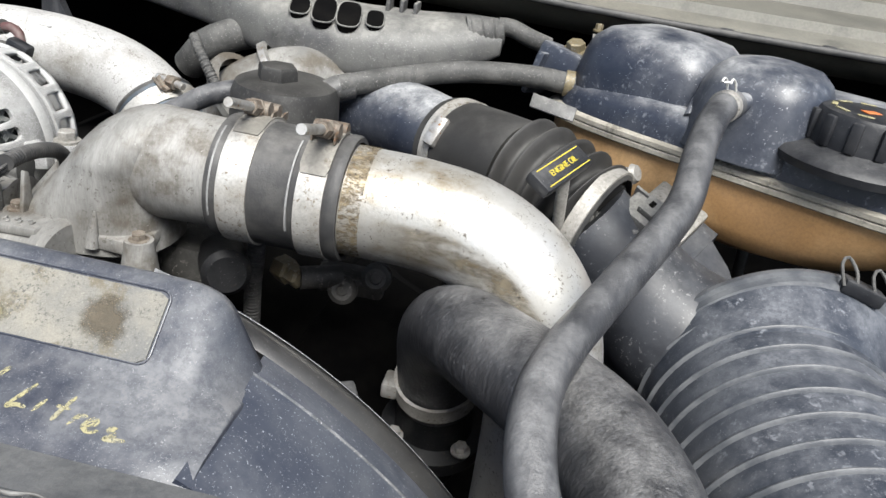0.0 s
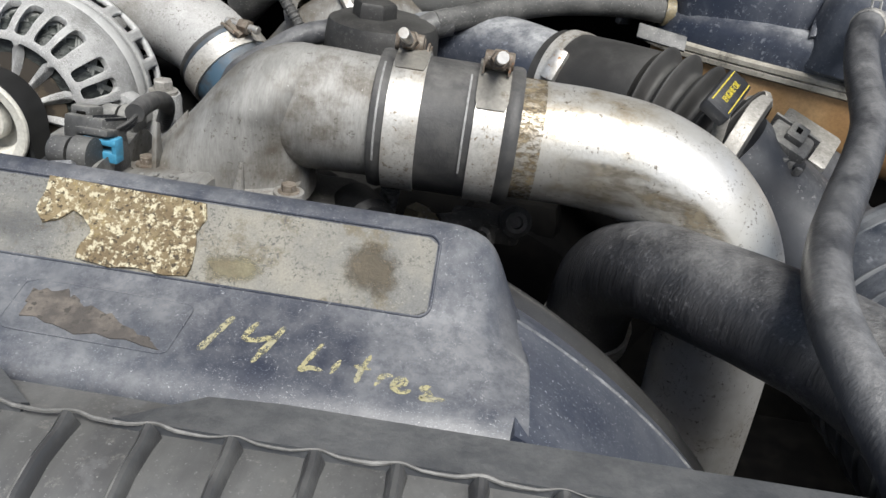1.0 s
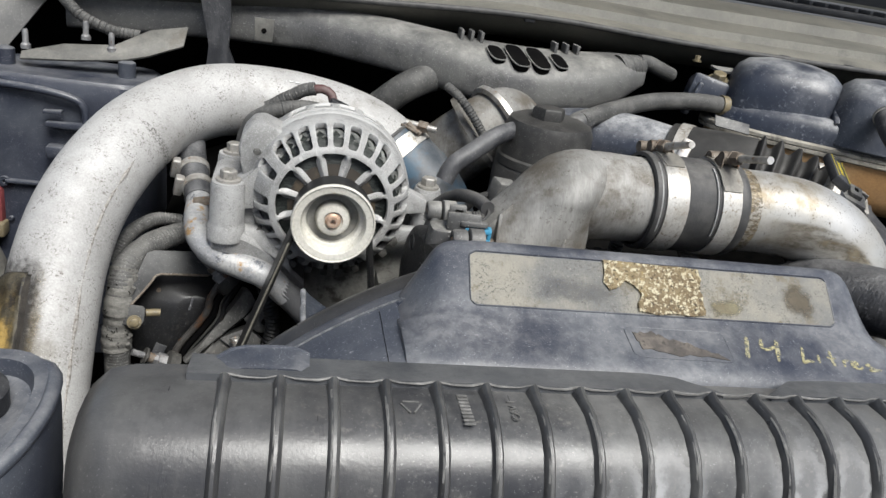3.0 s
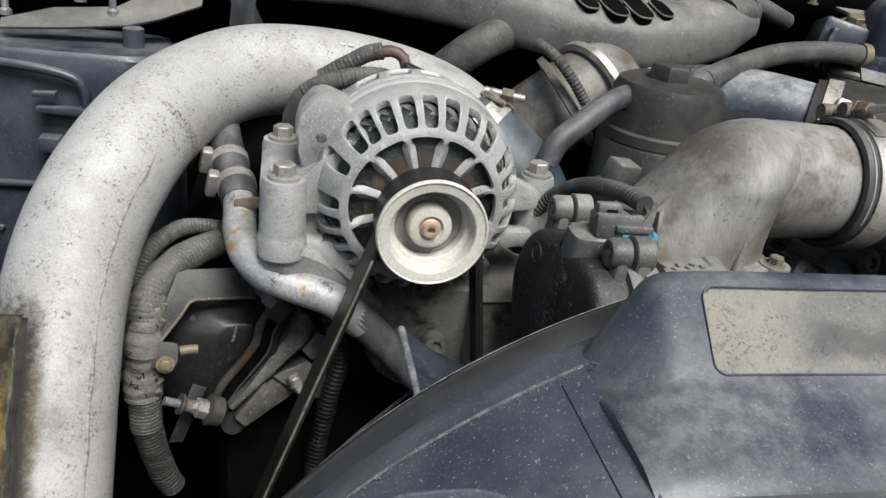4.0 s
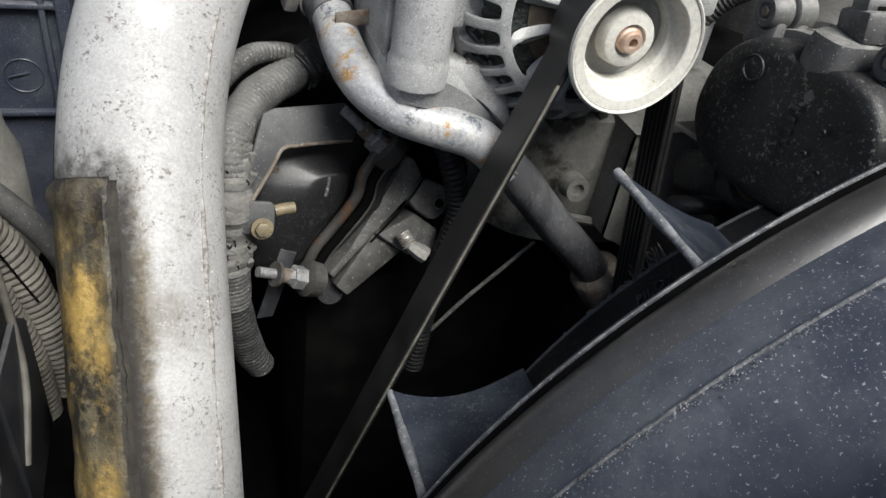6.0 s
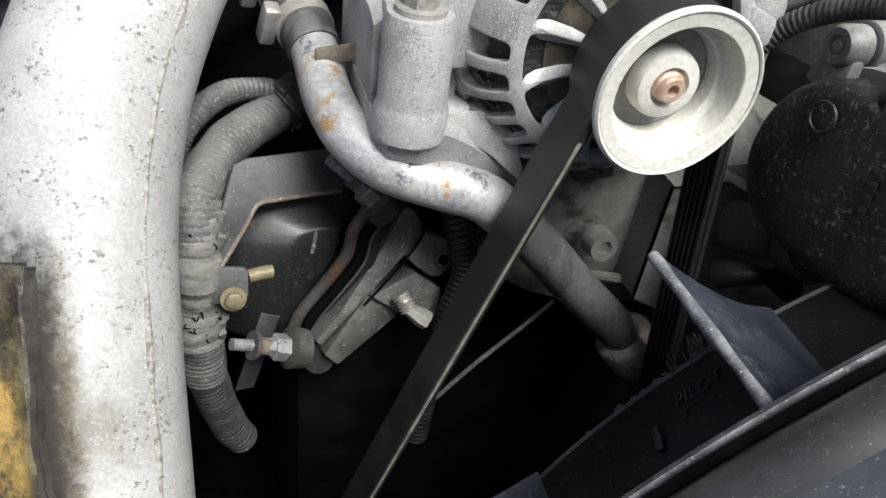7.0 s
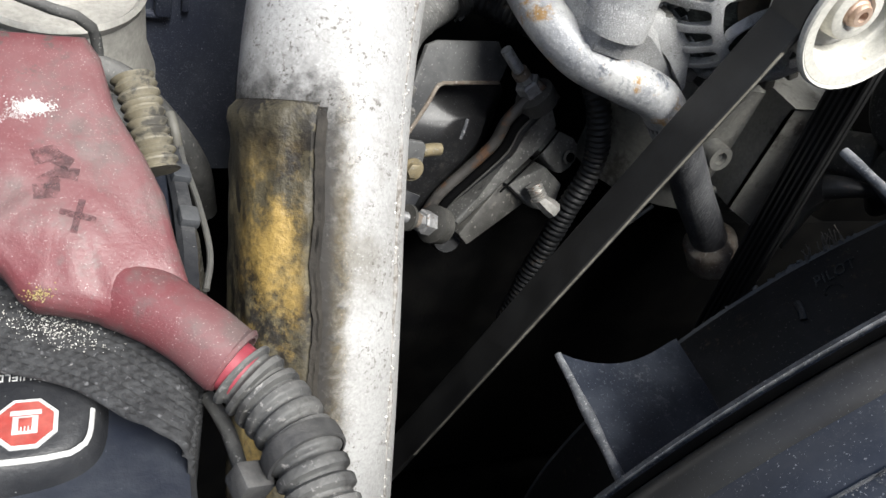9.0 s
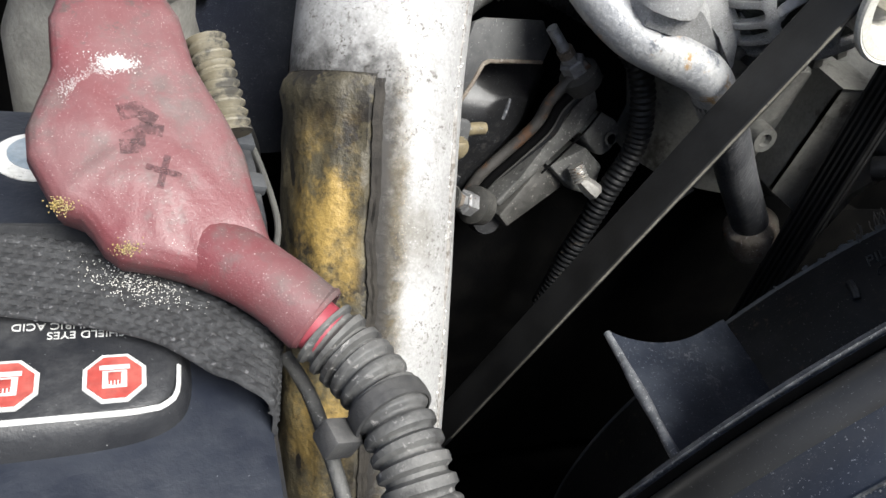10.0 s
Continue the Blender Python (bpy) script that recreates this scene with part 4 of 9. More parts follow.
# left radiator mount
mount = thing("radiator_mount", (-0.14, -0.27, 0.97), "blue-black plastic radiator mount with a round bolt seat", "mount")
part("mount_body", loft([oval(-0.154, -0.288, 0.031 * k, 0.047 * k, z, 32, 2.6) for k, z in ((0.9, 0.90), (1.0, 0.98), (1.02, 1.012), (0.98, 1.022), (0.90, 1.027), (0.74, 1.027), (0.70, 1.020), (0.5, 1.017))]), shroud_mat, mount)
part("bolt_seat", turned([(0.017, 0), (0.017, 0.008), (0.012, 0.011), (0.008, 0.011), (0.007, 0.006), (0, 0.006)], (-0.158, -0.276, 1.018), (0, 0, 1), 28), black_plastic, mount)
part("edge_rib", sweep([(-0.138, -0.33, 1.02), (-0.127, -0.31, 1.025), (-0.124, -0.282, 1.026), (-0.131, -0.256, 1.024), (-0.155, -0.244, 1.02)], 0.0032, 10), shroud_mat, mount)
mount2 = thing("radiator_mount", (0.56, -0.27, 0.97), "black plastic radiator mount at the tank's end", "mount")
part("mount_body", loft([oval(0.545, -0.245, 0.036 * k, 0.03 * k, z, 32, 2.6) for k, z in ((0.9, 0.96), (1.0, 1.02), (1.0, 1.034), (0.95, 1.040), (0.85, 1.042), (0.3, 1.042))]), shroud_mat, mount2)
part("edge_rib", sweep([(0.512, -0.255, 1.036), (0.515, -0.23, 1.039), (0.535, -0.217, 1.040), (0.56, -0.217, 1.039)], 0.003, 10), shroud_mat, mount2)
tab = thing("shroud_tab", (-0.042, -0.246, 1.02), "weathered black plastic retaining tab on the tank edge", "tab")
part("tab_plate", loft([[(x, -0.2385 + dy, z), (x, -0.256 + dy, z - 0.001), (x, -0.256 + dy, z + 0.0015), (x, -0.2385 + dy, z + 0.0025)] for x, z, dy in ((-0.066, 1.0235, -0.006), (-0.058, 1.0265, -0.001), (-0.050, 1.0275, 0), (-0.028, 1.0275, 0), (-0.022, 1.0255, -0.002))]), shroud_mat, tab)
part("tab_edge", sweep([(-0.064, -0.247, 1.0255), (-0.056, -0.2405, 1.0288), (-0.046, -0.2390, 1.0295), (-0.030, -0.2390, 1.0295), (-0.022, -0.241, 1.0275)], 0.0011, 8, 0.004), shroud_mat, tab)


# ---------------------------------------------------------------- intake: elbow, coupling, tubes
AX_Y, AX_Z = 0.004, 1.041
elb = thing("intake_elbow", (0.16, 0.0, 0.98), "dusty cast aluminium intake elbow bolted to the throttle body", "intake elbow")
part("elbow_body", sweep([(0.252, AX_Y, AX_Z), (0.232, AX_Y, AX_Z), (0.212, AX_Y, AX_Z), (0.190, AX_Y, AX_Z - 0.002)], 0.036, 48, 0.004,
                         radius=lambda s, L: 0.0355 + 0.0012 * min(1, s / 0.04) - 0.004 * max(0, (s - 0.045) / 0.02)), elbow_alu, elb)
hood = curve_points([(0.157, 0.0540, 0.985), (0.1595, 0.0505, 1.000), (0.166, 0.0440, 1.015), (0.1745, 0.0375, 1.0315), (0.183, 0.0325, 1.048), (0.191, 0.0270, 1.0625), (0.1965, 0.0195, 1.0712), (0.2000, 0.0110, 1.0755), (0.2005, 0.0020, 1.0768)], 0.004)
front = lambda z: 0.0445 - 0.05 * max(0, z - 0.985) if z < 1.041 else 0.0417 * math.sqrt(max(0.0, 1 - ((z - 1.041) / 0.0362) ** 2)) + 0.0008
part("hood", loft([oval(c, AX_Y, w, front(z), z, 48, 2.5 - 0.4 * min(1, (z - 0.985) / 0.05)) for c, w, z in hood]), elbow_alu, elb, "cast hood stained brown at its foot")
flg = slab([(-0.042, -0.036), (0.036, -0.040), (0.046, -0.02), (0.046, 0.04), (0.03, 0.055), (-0.03, 0.05), (-0.046, 0.02)], (0.162, 0.0, 0.990), (1, 0, 0), (0, 1, 0), 0.010, 0.002)
part("base_flange", flg, elbow_alu, elb)
for p in ((0.119, -0.030, 1.002), (0.205, -0.034, 1.000)):
    bo = bolt(p, (0, 0, 1), 0.0045, 0.006, elb, rusty)
part("boss", turned([(0, -0.02), (0.010, -0.02), (0.009, 0.0), (0, 0.0)], (0.119, -0.030, 1.002), (0, 0, 1), 20), elbow_alu, elb)
part("boss", turned([(0, -0.03), (0.013, -0.03), (0.009, 0.0), (0, 0.0)], (0.205, -0.034, 1.001), (0, 0, 1), 20), elbow_alu, elb)
for x0 in (0.122, 0.176):
    part("web", slab([(0, 0), (0.012, 0.0), (0.010, 0.028), (0.006, 0.030)], (x0 + 0.0015, -0.036, 1.0), (0, 1, 0), (0, 0, 1), 0.003, 0.0008), elbow_alu, elb)
part("web", slab([(0, 0), (0.028, 0.0), (0.028, 0.034)], (0.110, -0.012, 1.0), (1, 0, 0), (0, 0, 1), 0.003, 0.0008), elbow_alu, elb)

for a_, b_, w_ in (((0.176, -0.0400, 0.992), (0.178, -0.0372, 1.016), 0.0030),):
    part("cast_rib", sweep([a_, [(p + q) / 2 for p, q in zip(a_, b_)], b_], w_, 10, 0.004, radius=lambda s, L: 0.0048 - 0.0034 * s / L), elbow_alu, elb)

coup = thing("hose_coupling", (0.29, AX_Y, 1.0), "black rubber coupling hose with two steel T-bolt clamps", "coupling")


def band(x0, x1, r0, r1):
    return turned([(r0, 0), (r1, 0), (r1, x1 - x0), (r0, x1 - x0)], (x0, AX_Y, AX_Z), (1, 0, 0), 56)


part("sleeve", turned([(0.0375, 0), (0.0405, 0.0008), (0.0412, 0.003), (0.0412, 0.006), (0.0400, 0.008), (0.0398, 0.074), (0.0405, 0.076), (0.0412, 0.078), (0.0412, 0.082), (0.0400, 0.084), (0.037, 0.084)],
                      (0.2475, AX_Y, AX_Z), (1, 0, 0), 56), rubber, coup)
for x0, x1, nut, tip in ((0.2565, 0.2755, (0.2620, 0.007, 1.0880), (0.2630, -0.034, 1.1015)), (0.3055, 0.3225, (0.3150, -0.016, 1.0905), (0.3155, -0.059, 1.1025))):
    cl = part("clamp_band", band(x0, x1, 0.0396, 0.0413), band_steel, coup, "dirty bright steel clamp band")
    xm, nut, tip = (x0 + x1) / 2, Vector(nut), Vector(tip)
    run = (tip - nut).normalized()
    start = math.degrees(math.atan2(nut.z - AX_Z, nut.y - AX_Y))
    bmw = bmesh.new()
    for a0, a1, r0, r1 in ((start - 16, start + 31, 0.0414, 0.0424), (start - 34, start - 12, 0.0414, 0.0428)):
        rings = []
        for k in range(13):
            a = radians(a0 + (a1 - a0) * k / 12)
            w = 0.0092 if k < 11 else 0.0092 - 0.0007 * (k - 10)
            c, d = Vector((xm, AX_Y, AX_Z)), Vector((0, math.cos(a), math.sin(a)))
            rings.append([c + d * r0 + Vector((-w, 0, 0)), c + d * r1 + Vector((-w, 0, 0)), c + d * r1 + Vector((w, 0, 0)), c + d * r0 + Vector((w, 0, 0))])
        loft(rings, bm=bmw)
    part("clamp_tab", bmw, tab_steel, cl, "grey-brown stained clamp tab")
    for k, u in enumerate((-0.0075, -0.026)):
        c = nut + run * u
        part("trunnion", turned([(0, 0), (0.0048, 0), (0.0052, 0.001), (0.0052, 0.0155), (0.0048, 0.0165), (0, 0.0165)], c - Vector((0.00825, 0, 0)), (1, 0, 0), 20), rusty, cl)
        foot = Vector((xm, AX_Y, AX_Z)) + (c - Vector((xm, AX_Y, AX_Z))).normalized() * 0.042
        foot.x = xm
        for sx in (-0.0078, 0.0066):
            part("loop_cheek", loft([[(xm + sx + dx, q.y + dy, q.z) for dx, dy in ((0, -w), (0.0012, -w), (0.0012, w), (0, w))] for q, w in ((foot, 0.0075), (foot.lerp(c, 0.6), 0.0058), (c, 0.0046))]), rusty, cl)
    part("t_bolt", sweep([nut - run * 0.034, tip], 0.0031, 12, 0.0011, radius=lambda s, L: 0.0031 if int(s / 0.0011) % 2 else 0.0028), zinc, cl, "worn threaded bolt")
    part("nut", turned([(0, 0), (0.0066, 0), (0.0066, 0.0012), (0.0056, 0.0014), (0.0056, 0.008), (0.0046, 0.010), (0, 0.010)], nut - run * 0.003, run, 6), rusty, cl)
    part("line_mark", loft([[(x0 - 0.0050 + dx, AX_Y + rr * math.cos(aa), AX_Z + rr * math.sin(aa)) for dx, rr in ((0, 0.0402), (0.0011, 0.0402), (0.0011, 0.0415), (0, 0.0415))] for aa in [radians(112 + 5 * k) for k in range(18)]]), dull_white, cl, "thin grey moulding mark")

TUBE_R = 0.0355
ctube = thing("cold_side_tube", (0.46, -0.03, 0.75), "bright aluminium intercooler tube with an elbow and grimy streaks", "intercooler tube")
part("tube_body", sweep([(0.318, AX_Y, AX_Z), (0.345, AX_Y, AX_Z), (0.375, AX_Y, 1.0405), (0.408, AX_Y - 0.003, 1.037), (0.439, AX_Y - 0.009, 1.024), (0.462, AX_Y - 0.016, 1.000), (0.473, AX_Y - 0.024, 0.968),
                         (0.476, AX_Y - 0.030, 0.925), (0.478, AX_Y - 0.036, 0.85), (0.478, -0.04, 0.74)], TUBE_R, 48, 0.004), bright_tube, ctube)
scorched = surface("scorched_ring", (0.13, 0.10, 0.06), (0.27, 0.22, 0.14), 0.7, 0.2, 160, lo=0.44, hi=0.58, bump=0.6, speck=((0.05, 0.04, 0.03), 420, 0.56, 0.64), stretch=(0.5, 1.6, 1.6))
nt = scorched.node_tree
gone = times(nt, ramp(nt, noise_of(nt, nt.nodes.new("ShaderNodeTexCoord").outputs["Object"], 300, 6, 0.8, (0.6, 1.4, 1.4)), 0.40, 0.58), 0.9)
nt.links.new(gone, nt.nodes["Principled BSDF"].inputs["Alpha"])
part("burnt_band", turned([(TUBE_R + 0.0002, 0), (TUBE_R + 0.0003, 0.0006), (TUBE_R + 0.0003, 0.0125), (TUBE_R + 0.0002, 0.013)], (0.3318, AX_Y, AX_Z), (1, 0, 0), 56), scorched, ctube, "scorched brown ring at the hose end")

def laid_out(bm, across, along):
    """Gives a lofted sheet a flat layout: across it in x, along it in y."""
    uv = bm.loops.layers.uv.new("soot")
    bm.verts.index_update()
    for fc in bm.faces:
        for lp in fc.loops:
            i, k = divmod(lp.vert.index, across)
            lp[uv].uv = (k / (across - 1), i / (along - 1))
    return bm


def sheet_xy(nt):
    suv = nt.nodes.new("ShaderNodeUVMap")
    suv.uv_map = "soot"
    sxy = nt.nodes.new("ShaderNodeSeparateXYZ")
    nt.links.new(suv.outputs[0], sxy.inputs[0])
    return sxy.outputs["X"], sxy.outputs["Y"]


def tube_streak():
    """A thin film of grime on the lower front of the tube's bend."""
    line = curve_points([(0.345, AX_Y, AX_Z), (0.375, AX_Y, 1.0405), (0.408, AX_Y - 0.003, 1.037), (0.439, AX_Y - 0.009, 1.024), (0.462, AX_Y - 0.016, 1.000), (0.473, AX_Y - 0.024, 0.968)], 0.004)
    rings = []
    for i, p in enumerate(line):
        d = (line[min(i + 1, len(line) - 1)] - line[max(i - 1, 0)]).normalized()
        f = (Vector((0, -1, 0)) + d * d.y).normalized()
        u = f.cross(d)
        u = -u if u.z + u.x < 0 else u
        rings.append([p + (f * math.cos(radians(14 - 5 * k)) + u * math.sin(radians(14 - 5 * k))) * (TUBE_R + 0.0003) for k in range(19)])
    return laid_out(loft(rings, caps=False, closed=False), 19, len(rings))


grime = surface("tube_grime", (0.115, 0.092, 0.058), (0.19, 0.16, 0.11), 0.65, 0.2, 60, bump=0.2, speck=((0.04, 0.034, 0.026), 300, 0.60, 0.66))
nt = grime.node_tree
sx, sy = sheet_xy(nt)
fade = times(nt, times(nt, ramp(nt, sx, 0.0, 0.10), ramp(nt, sx, 0.95, 0.25)), times(nt, ramp(nt, sy, 0.0, 0.30), ramp(nt, sy, 1.0, 0.60)))
ad = nt.nodes.new("ShaderNodeMath")
ad.operation = "MULTIPLY"
nt.links.new(fade, ad.inputs[0])
nt.links.new(ramp(nt, noise_of(nt, nt.nodes.new("ShaderNodeTexCoord").outputs["Object"], 30, 7, 0.7, (0.5, 1.6, 1.6)), 0.36, 0.62), ad.inputs[1])
nt.links.new(times(nt, ad.outputs[0], 0.85), nt.nodes["Principled BSDF"].inputs["Alpha"])
part("grime_streak", tube_streak(), grime, ctube, "brown grime streak")

htube = thing("hot_side_tube", (-0.215, -0.04, 0.70), "silver aluminised intercooler tube with rust freckles and a scorched foil wrap", "intercooler tube")
HT = [(0.100, 0.216, 0.972), (0.080, 0.228, 0.990), (0.045, 0.243, 1.010), (0.000, 0.251, 1.022), (-0.055, 0.246, 1.029), (-0.110, 0.230, 1.029), (-0.148, 0.197, 1.020), (-0.173, 0.152, 1.008), (-0.191, 0.109, 0.988), (-0.205, 0.073, 0.960), (-0.2125, 0.042, 0.925),
      (-0.2145, 0.013, 0.885), (-0.2145, -0.016, 0.843), (-0.2145, -0.044, 0.80), (-0.2145, -0.078, 0.74), (-0.2145, -0.11, 0.66)]
HR = 0.0362
part("tube_body", sweep(HT, HR, 48, 0.004), tube_alu, htube)


def tube_line(top, step):
    """The stretch of the tube's middle line below a height."""
    return [p for p in curve_points(HT, step) if 0.72 < p.z < top and p.x < -0.15]


def foil_wrap():
    bm = bmesh.new()
    line = tube_line(0.914, 0.0035)
    rings = []
    for i, p in enumerate(line):
        d = (line[min(i + 1, len(line) - 1)] - line[max(i - 1, 0)]).normalized()
        x = Vector((1, 0, 0))
        x = (x - d * x.dot(d)).normalized()
        f = d.cross(x)
        if f.y > 0:
            f = -f
        ring = []
        for k in range(27):
            a = radians(107 + 95 * k / 26)
            fold = 0.0008 * max(0, 1 - abs(k - 7) / 2.2) + (0.0022 * max(0, 1 - abs(i - 2) / 2.5) if k > 4 else 0)
            wr = HR + 0.0015 + fold + 0.0012 * noise.noise(Vector((a * 6, i * 0.22, 3))) + 0.0016 * noise.noise(Vector((a * 2.2, i * 0.1, 7)))
            if k in (0, 26) or i in (0, len(line) - 1):
                wr = HR + 0.0002
            ring.append(p + (x * math.cos(a) + f * math.sin(a)) * wr)
        rings.append(ring)
    return laid_out(loft(rings, caps=False, closed=False), 27, len(rings))


# gold where the foil burnt through, along its middle
nt = foil_brown.node_tree
fx, fy = sheet_xy(nt)
gold = times(nt, times(nt, ramp(nt, fx, 0.02, 0.14), ramp(nt, fx, 0.72, 0.40)), times(nt, ramp(nt, fy, 0.03, 0.20), ramp(nt, fy, 0.85, 0.45, 0.25, 1.0)))
burn = noise_of(nt, nt.nodes.new("ShaderNodeTexCoord").outputs["Object"], 26, 9, 0.78)
was = nt.nodes["Principled BSDF"].inputs["Base Color"].links[0].from_socket
nt.links.new(blend(nt, times(nt, gold, ramp(nt, burn, 0.42, 0.60, 0.0, 0.92)), was, (0.37, 0.250, 0.075)), nt.nodes["Principled BSDF"].inputs["Base Color"])
part("foil_wrap", foil_wrap(), foil_brown, htube, "scorched yellow-brown foil wrap")
def scorch_film():
    line = tube_line(0.946, 0.004)
    rings = []
    for i, p in enumerate(line):
        d = (line[min(i + 1, len(line) - 1)] - line[max(i - 1, 0)]).normalized()
        x = Vector((1, 0, 0))
        x = (x - d * x.dot(d)).normalized()
        f = d.cross(x)
        f = -f if f.y > 0 else f
        rings.append([p + (x * math.cos(radians(64 + 4.5 * k)) + f * math.sin(radians(64 + 4.5 * k))) * (HR + 0.0005) for k in range(32)])
    return laid_out(loft(rings, caps=False, closed=False), 32, len(rings))


soot = surface("scorch_stain", (0.115, 0.088, 0.045), (0.19, 0.150, 0.082), 0.6, 0.2, 60, bump=0.4, speck=((0.03, 0.025, 0.02), 300, 0.58, 0.66))
nt = soot.node_tree
sx, sy = sheet_xy(nt)
fade = times(nt, ramp(nt, sx, 0.02, 0.30), ramp(nt, sy, 0.0, 0.24))
burnt = nt.nodes["Principled BSDF"].inputs["Base Color"].links[0].from_socket
nt.links.new(blend(nt, ramp(nt, sx, 0.14, 0.26), burnt, (0.026, 0.023, 0.020)), nt.nodes["Principled BSDF"].inputs["Base Color"])
ad = nt.nodes.new("ShaderNodeMath")
ad.operation = "ADD"
nt.links.new(fade, ad.inputs[0])
nt.links.new(noise_of(nt, nt.nodes.new("ShaderNodeTexCoord").outputs["Object"], 160, 6, 0.75), ad.inputs[1])
nt.links.new(ramp(nt, ad.outputs[0], 0.70, 1.55, 0.0, 0.95), nt.nodes["Principled BSDF"].inputs["Alpha"])
part("scorch_stain", scorch_film(), soot, htube, "brown scorch stain round the foil wrap")
def wrap_edge():
    """The wrap's overlap: a low lumpy ridge of soot and foil down its right side."""
    line = tube_line(0.914, 0.0025)
    rings = []
    for i, p in enumerate(line):
        d = (line[min(i + 1, len(line) - 1)] - line[max(i - 1, 0)]).normalized()
        x = (Vector((1, 0, 0)) - d * d.x).normalized()
        f = d.cross(x)
        f = -f if f.y > 0 else f
        c = 104.5 + 1.8 * noise.noise(Vector((i * 0.11, 2, 5))) + 1.2 * noise.noise(Vector((i * 0.6, 4, 5)))
        ring = []
        for a, h in ((-2.6, 0.0001), (-1.5, 0.0010), (-0.2, 0.0018), (1.4, 0.0014), (3.4, 0.0019)):
            h = h * (1 + 0.5 * noise.noise(Vector((i * 0.3, a, 1)))) * min(1.0, i / 3)
            ring.append(p + (x * math.cos(radians(c + a)) + f * math.sin(radians(c + a))) * (HR + 0.0003 + h))
        rings.append(ring)
    return loft(rings, caps=False, closed=False)


part("wrap_edge", wrap_edge(), surface("grimy_edge", (0.030, 0.026, 0.021), (0.014, 0.012, 0.010), 0.9, 0.0, 60, bump=0.8, grain=300), htube, "grimy raised edge of the wrap")
seam = [Vector(p) for p in HT[7:]]
seam_mat = surface("weld_bead", (0.27, 0.255, 0.235), (0.38, 0.37, 0.355), 0.8, 0.1, 260, bump=0.8, speck=((0.19, 0.17, 0.15), 400, 0.54, 0.62))
part("weld_seam", sweep([p + Vector((0.0258, -0.0202, 0.0143)) for p in seam[1:]], 0.0012, 8, 0.002, wob=0.0016), seam_mat, htube, "rough weld bead")
flecks = bmesh.new()
fk = random.Random(17)
mids = curve_points(HT, 0.001)
weld_line = [p + Vector((0.0258, -0.0202, 0.0143)) for p in curve_points(seam[1:], 0.002)]
for k in range(170):
    q = fk.choice(weld_line) + Vector((fk.gauss(0, 0.0016), fk.gauss(0, 0.0016), fk.gauss(0, 0.002)))
    mid = min(mids, key=lambda m_: (m_ - q).length)
    q = mid + (q - mid).normalized() * HR
    bmesh.ops.create_icosphere(flecks, subdivisions=1, radius=fk.uniform(0.0003, 0.0008), matrix=Matrix.Translation(q))
tagged(part("weld_spatter", flecks, surface("bright_spatter", (0.62, 0.61, 0.59), (0.40, 0.38, 0.35), 0.4, 0.4, 300), htube, "bright specks of weld spatter"), kind="stuff")
joint_mat = surface("pitted_joint", (0.16, 0.155, 0.145), (0.26, 0.25, 0.235), 0.7, 0.1, 300, bump=0.6)
nt = joint_mat.node_tree
jco = nt.nodes.new("ShaderNodeTexCoord").outputs["Object"]
nt.links.new(ramp(nt, noise_of(nt, jco, 620, 3, 0.7), 0.48, 0.60, 0.0, 0.85), nt.nodes["Principled BSDF"].inputs["Alpha"])
jp, jd = Vector(HT[7]).lerp(Vector(HT[8]), 0.30), (Vector(HT[8]) - Vector(HT[7])).normalized()
part("ring_joint", turned([(HR + 0.0002, -0.004), (HR + 0.0006, -0.002), (HR + 0.0006, 0.002), (HR + 0.0002, 0.004)], jp, jd, 56), joint_mat, htube, "pitted ring where two tube lengths join")
BD = Vector((0.74, -0.42, -0.54)).normalized()
part("boot_lip", turned([(0.036, 0), (0.0400, 0.001), (0.0405, 0.003), (0.0395, 0.005)], (0.066, 0.2345, 0.998), BD, 40), rubber, htube)
part("tube_clamp", turned([(0.0385, 0), (0.0412, 0), (0.0412, 0.017), (0.0385, 0.017)], (0.073, 0.2305, 0.993), BD, 44), band_steel, htube, "bright band clamp")
part("tube_boot", sweep([Vector((0.068, 0.233, 0.997)), Vector((0.082, 0.2255, 0.987)), Vector((0.104, 0.212, 0.970)), Vector((0.122, 0.195, 0.948)), Vector((0.132, 0.18, 0.91))], 0.0392, 36, 0.005), surface("blue_boot_rubber", (0.030, 0.040, 0.052), (0.050, 0.062, 0.076), 0.5, 0, 30, dust=((0.16, 0.165, 0.17), 0.6), stain=((0.035, 0.075, 0.115), 30, 0.5, 0.62), bump=0.2), htube, "dark blue rubber boot")
bc = Vector((0.079, 0.2270, 0.9885)) + Vector((0.25, -0.30, 0.86)).normalized() * 0.041
part("clamp_trunnion", turned([(0, 0), (0.0055, 0), (0.0055, 0.018), (0, 0.018)], bc - BD * 0.009, BD, 16), rusty, htube)
part("clamp_bolt", sweep([bc + Vector((-0.010, 0.004, 0.006)), bc + Vector((0.022, -0.008, 0.004))], 0.0036, 12, 0.0012, radius=lambda s, L: 0.0036 if int(s / 0.0012) % 2 else 0.0032), zinc, htube)
part("clamp_nut", turned([(0, 0), (0.0062, 0), (0.0062, 0.010), (0, 0.010)], bc + Vector((0.004, -0.001, 0.005)), (0.9, -0.35, -0.05), 6), rusty, htube)
part("clamp_ear", block(bc + Vector((-0.002, 0.001, -0.002)), (0.022, 0.018, 0.003), 0.001, (-30, 10, -40)), rusty, htube)
for k in range(5):
    part("print_bar", block((-0.060 + 0.0065 * k, 0.2265, 1.0585 - 0.0003 * k), (0.0042, 0.0022, 0.0006), 0.0002, (28, 0, 4)), sign_white, htube, "faint white print")

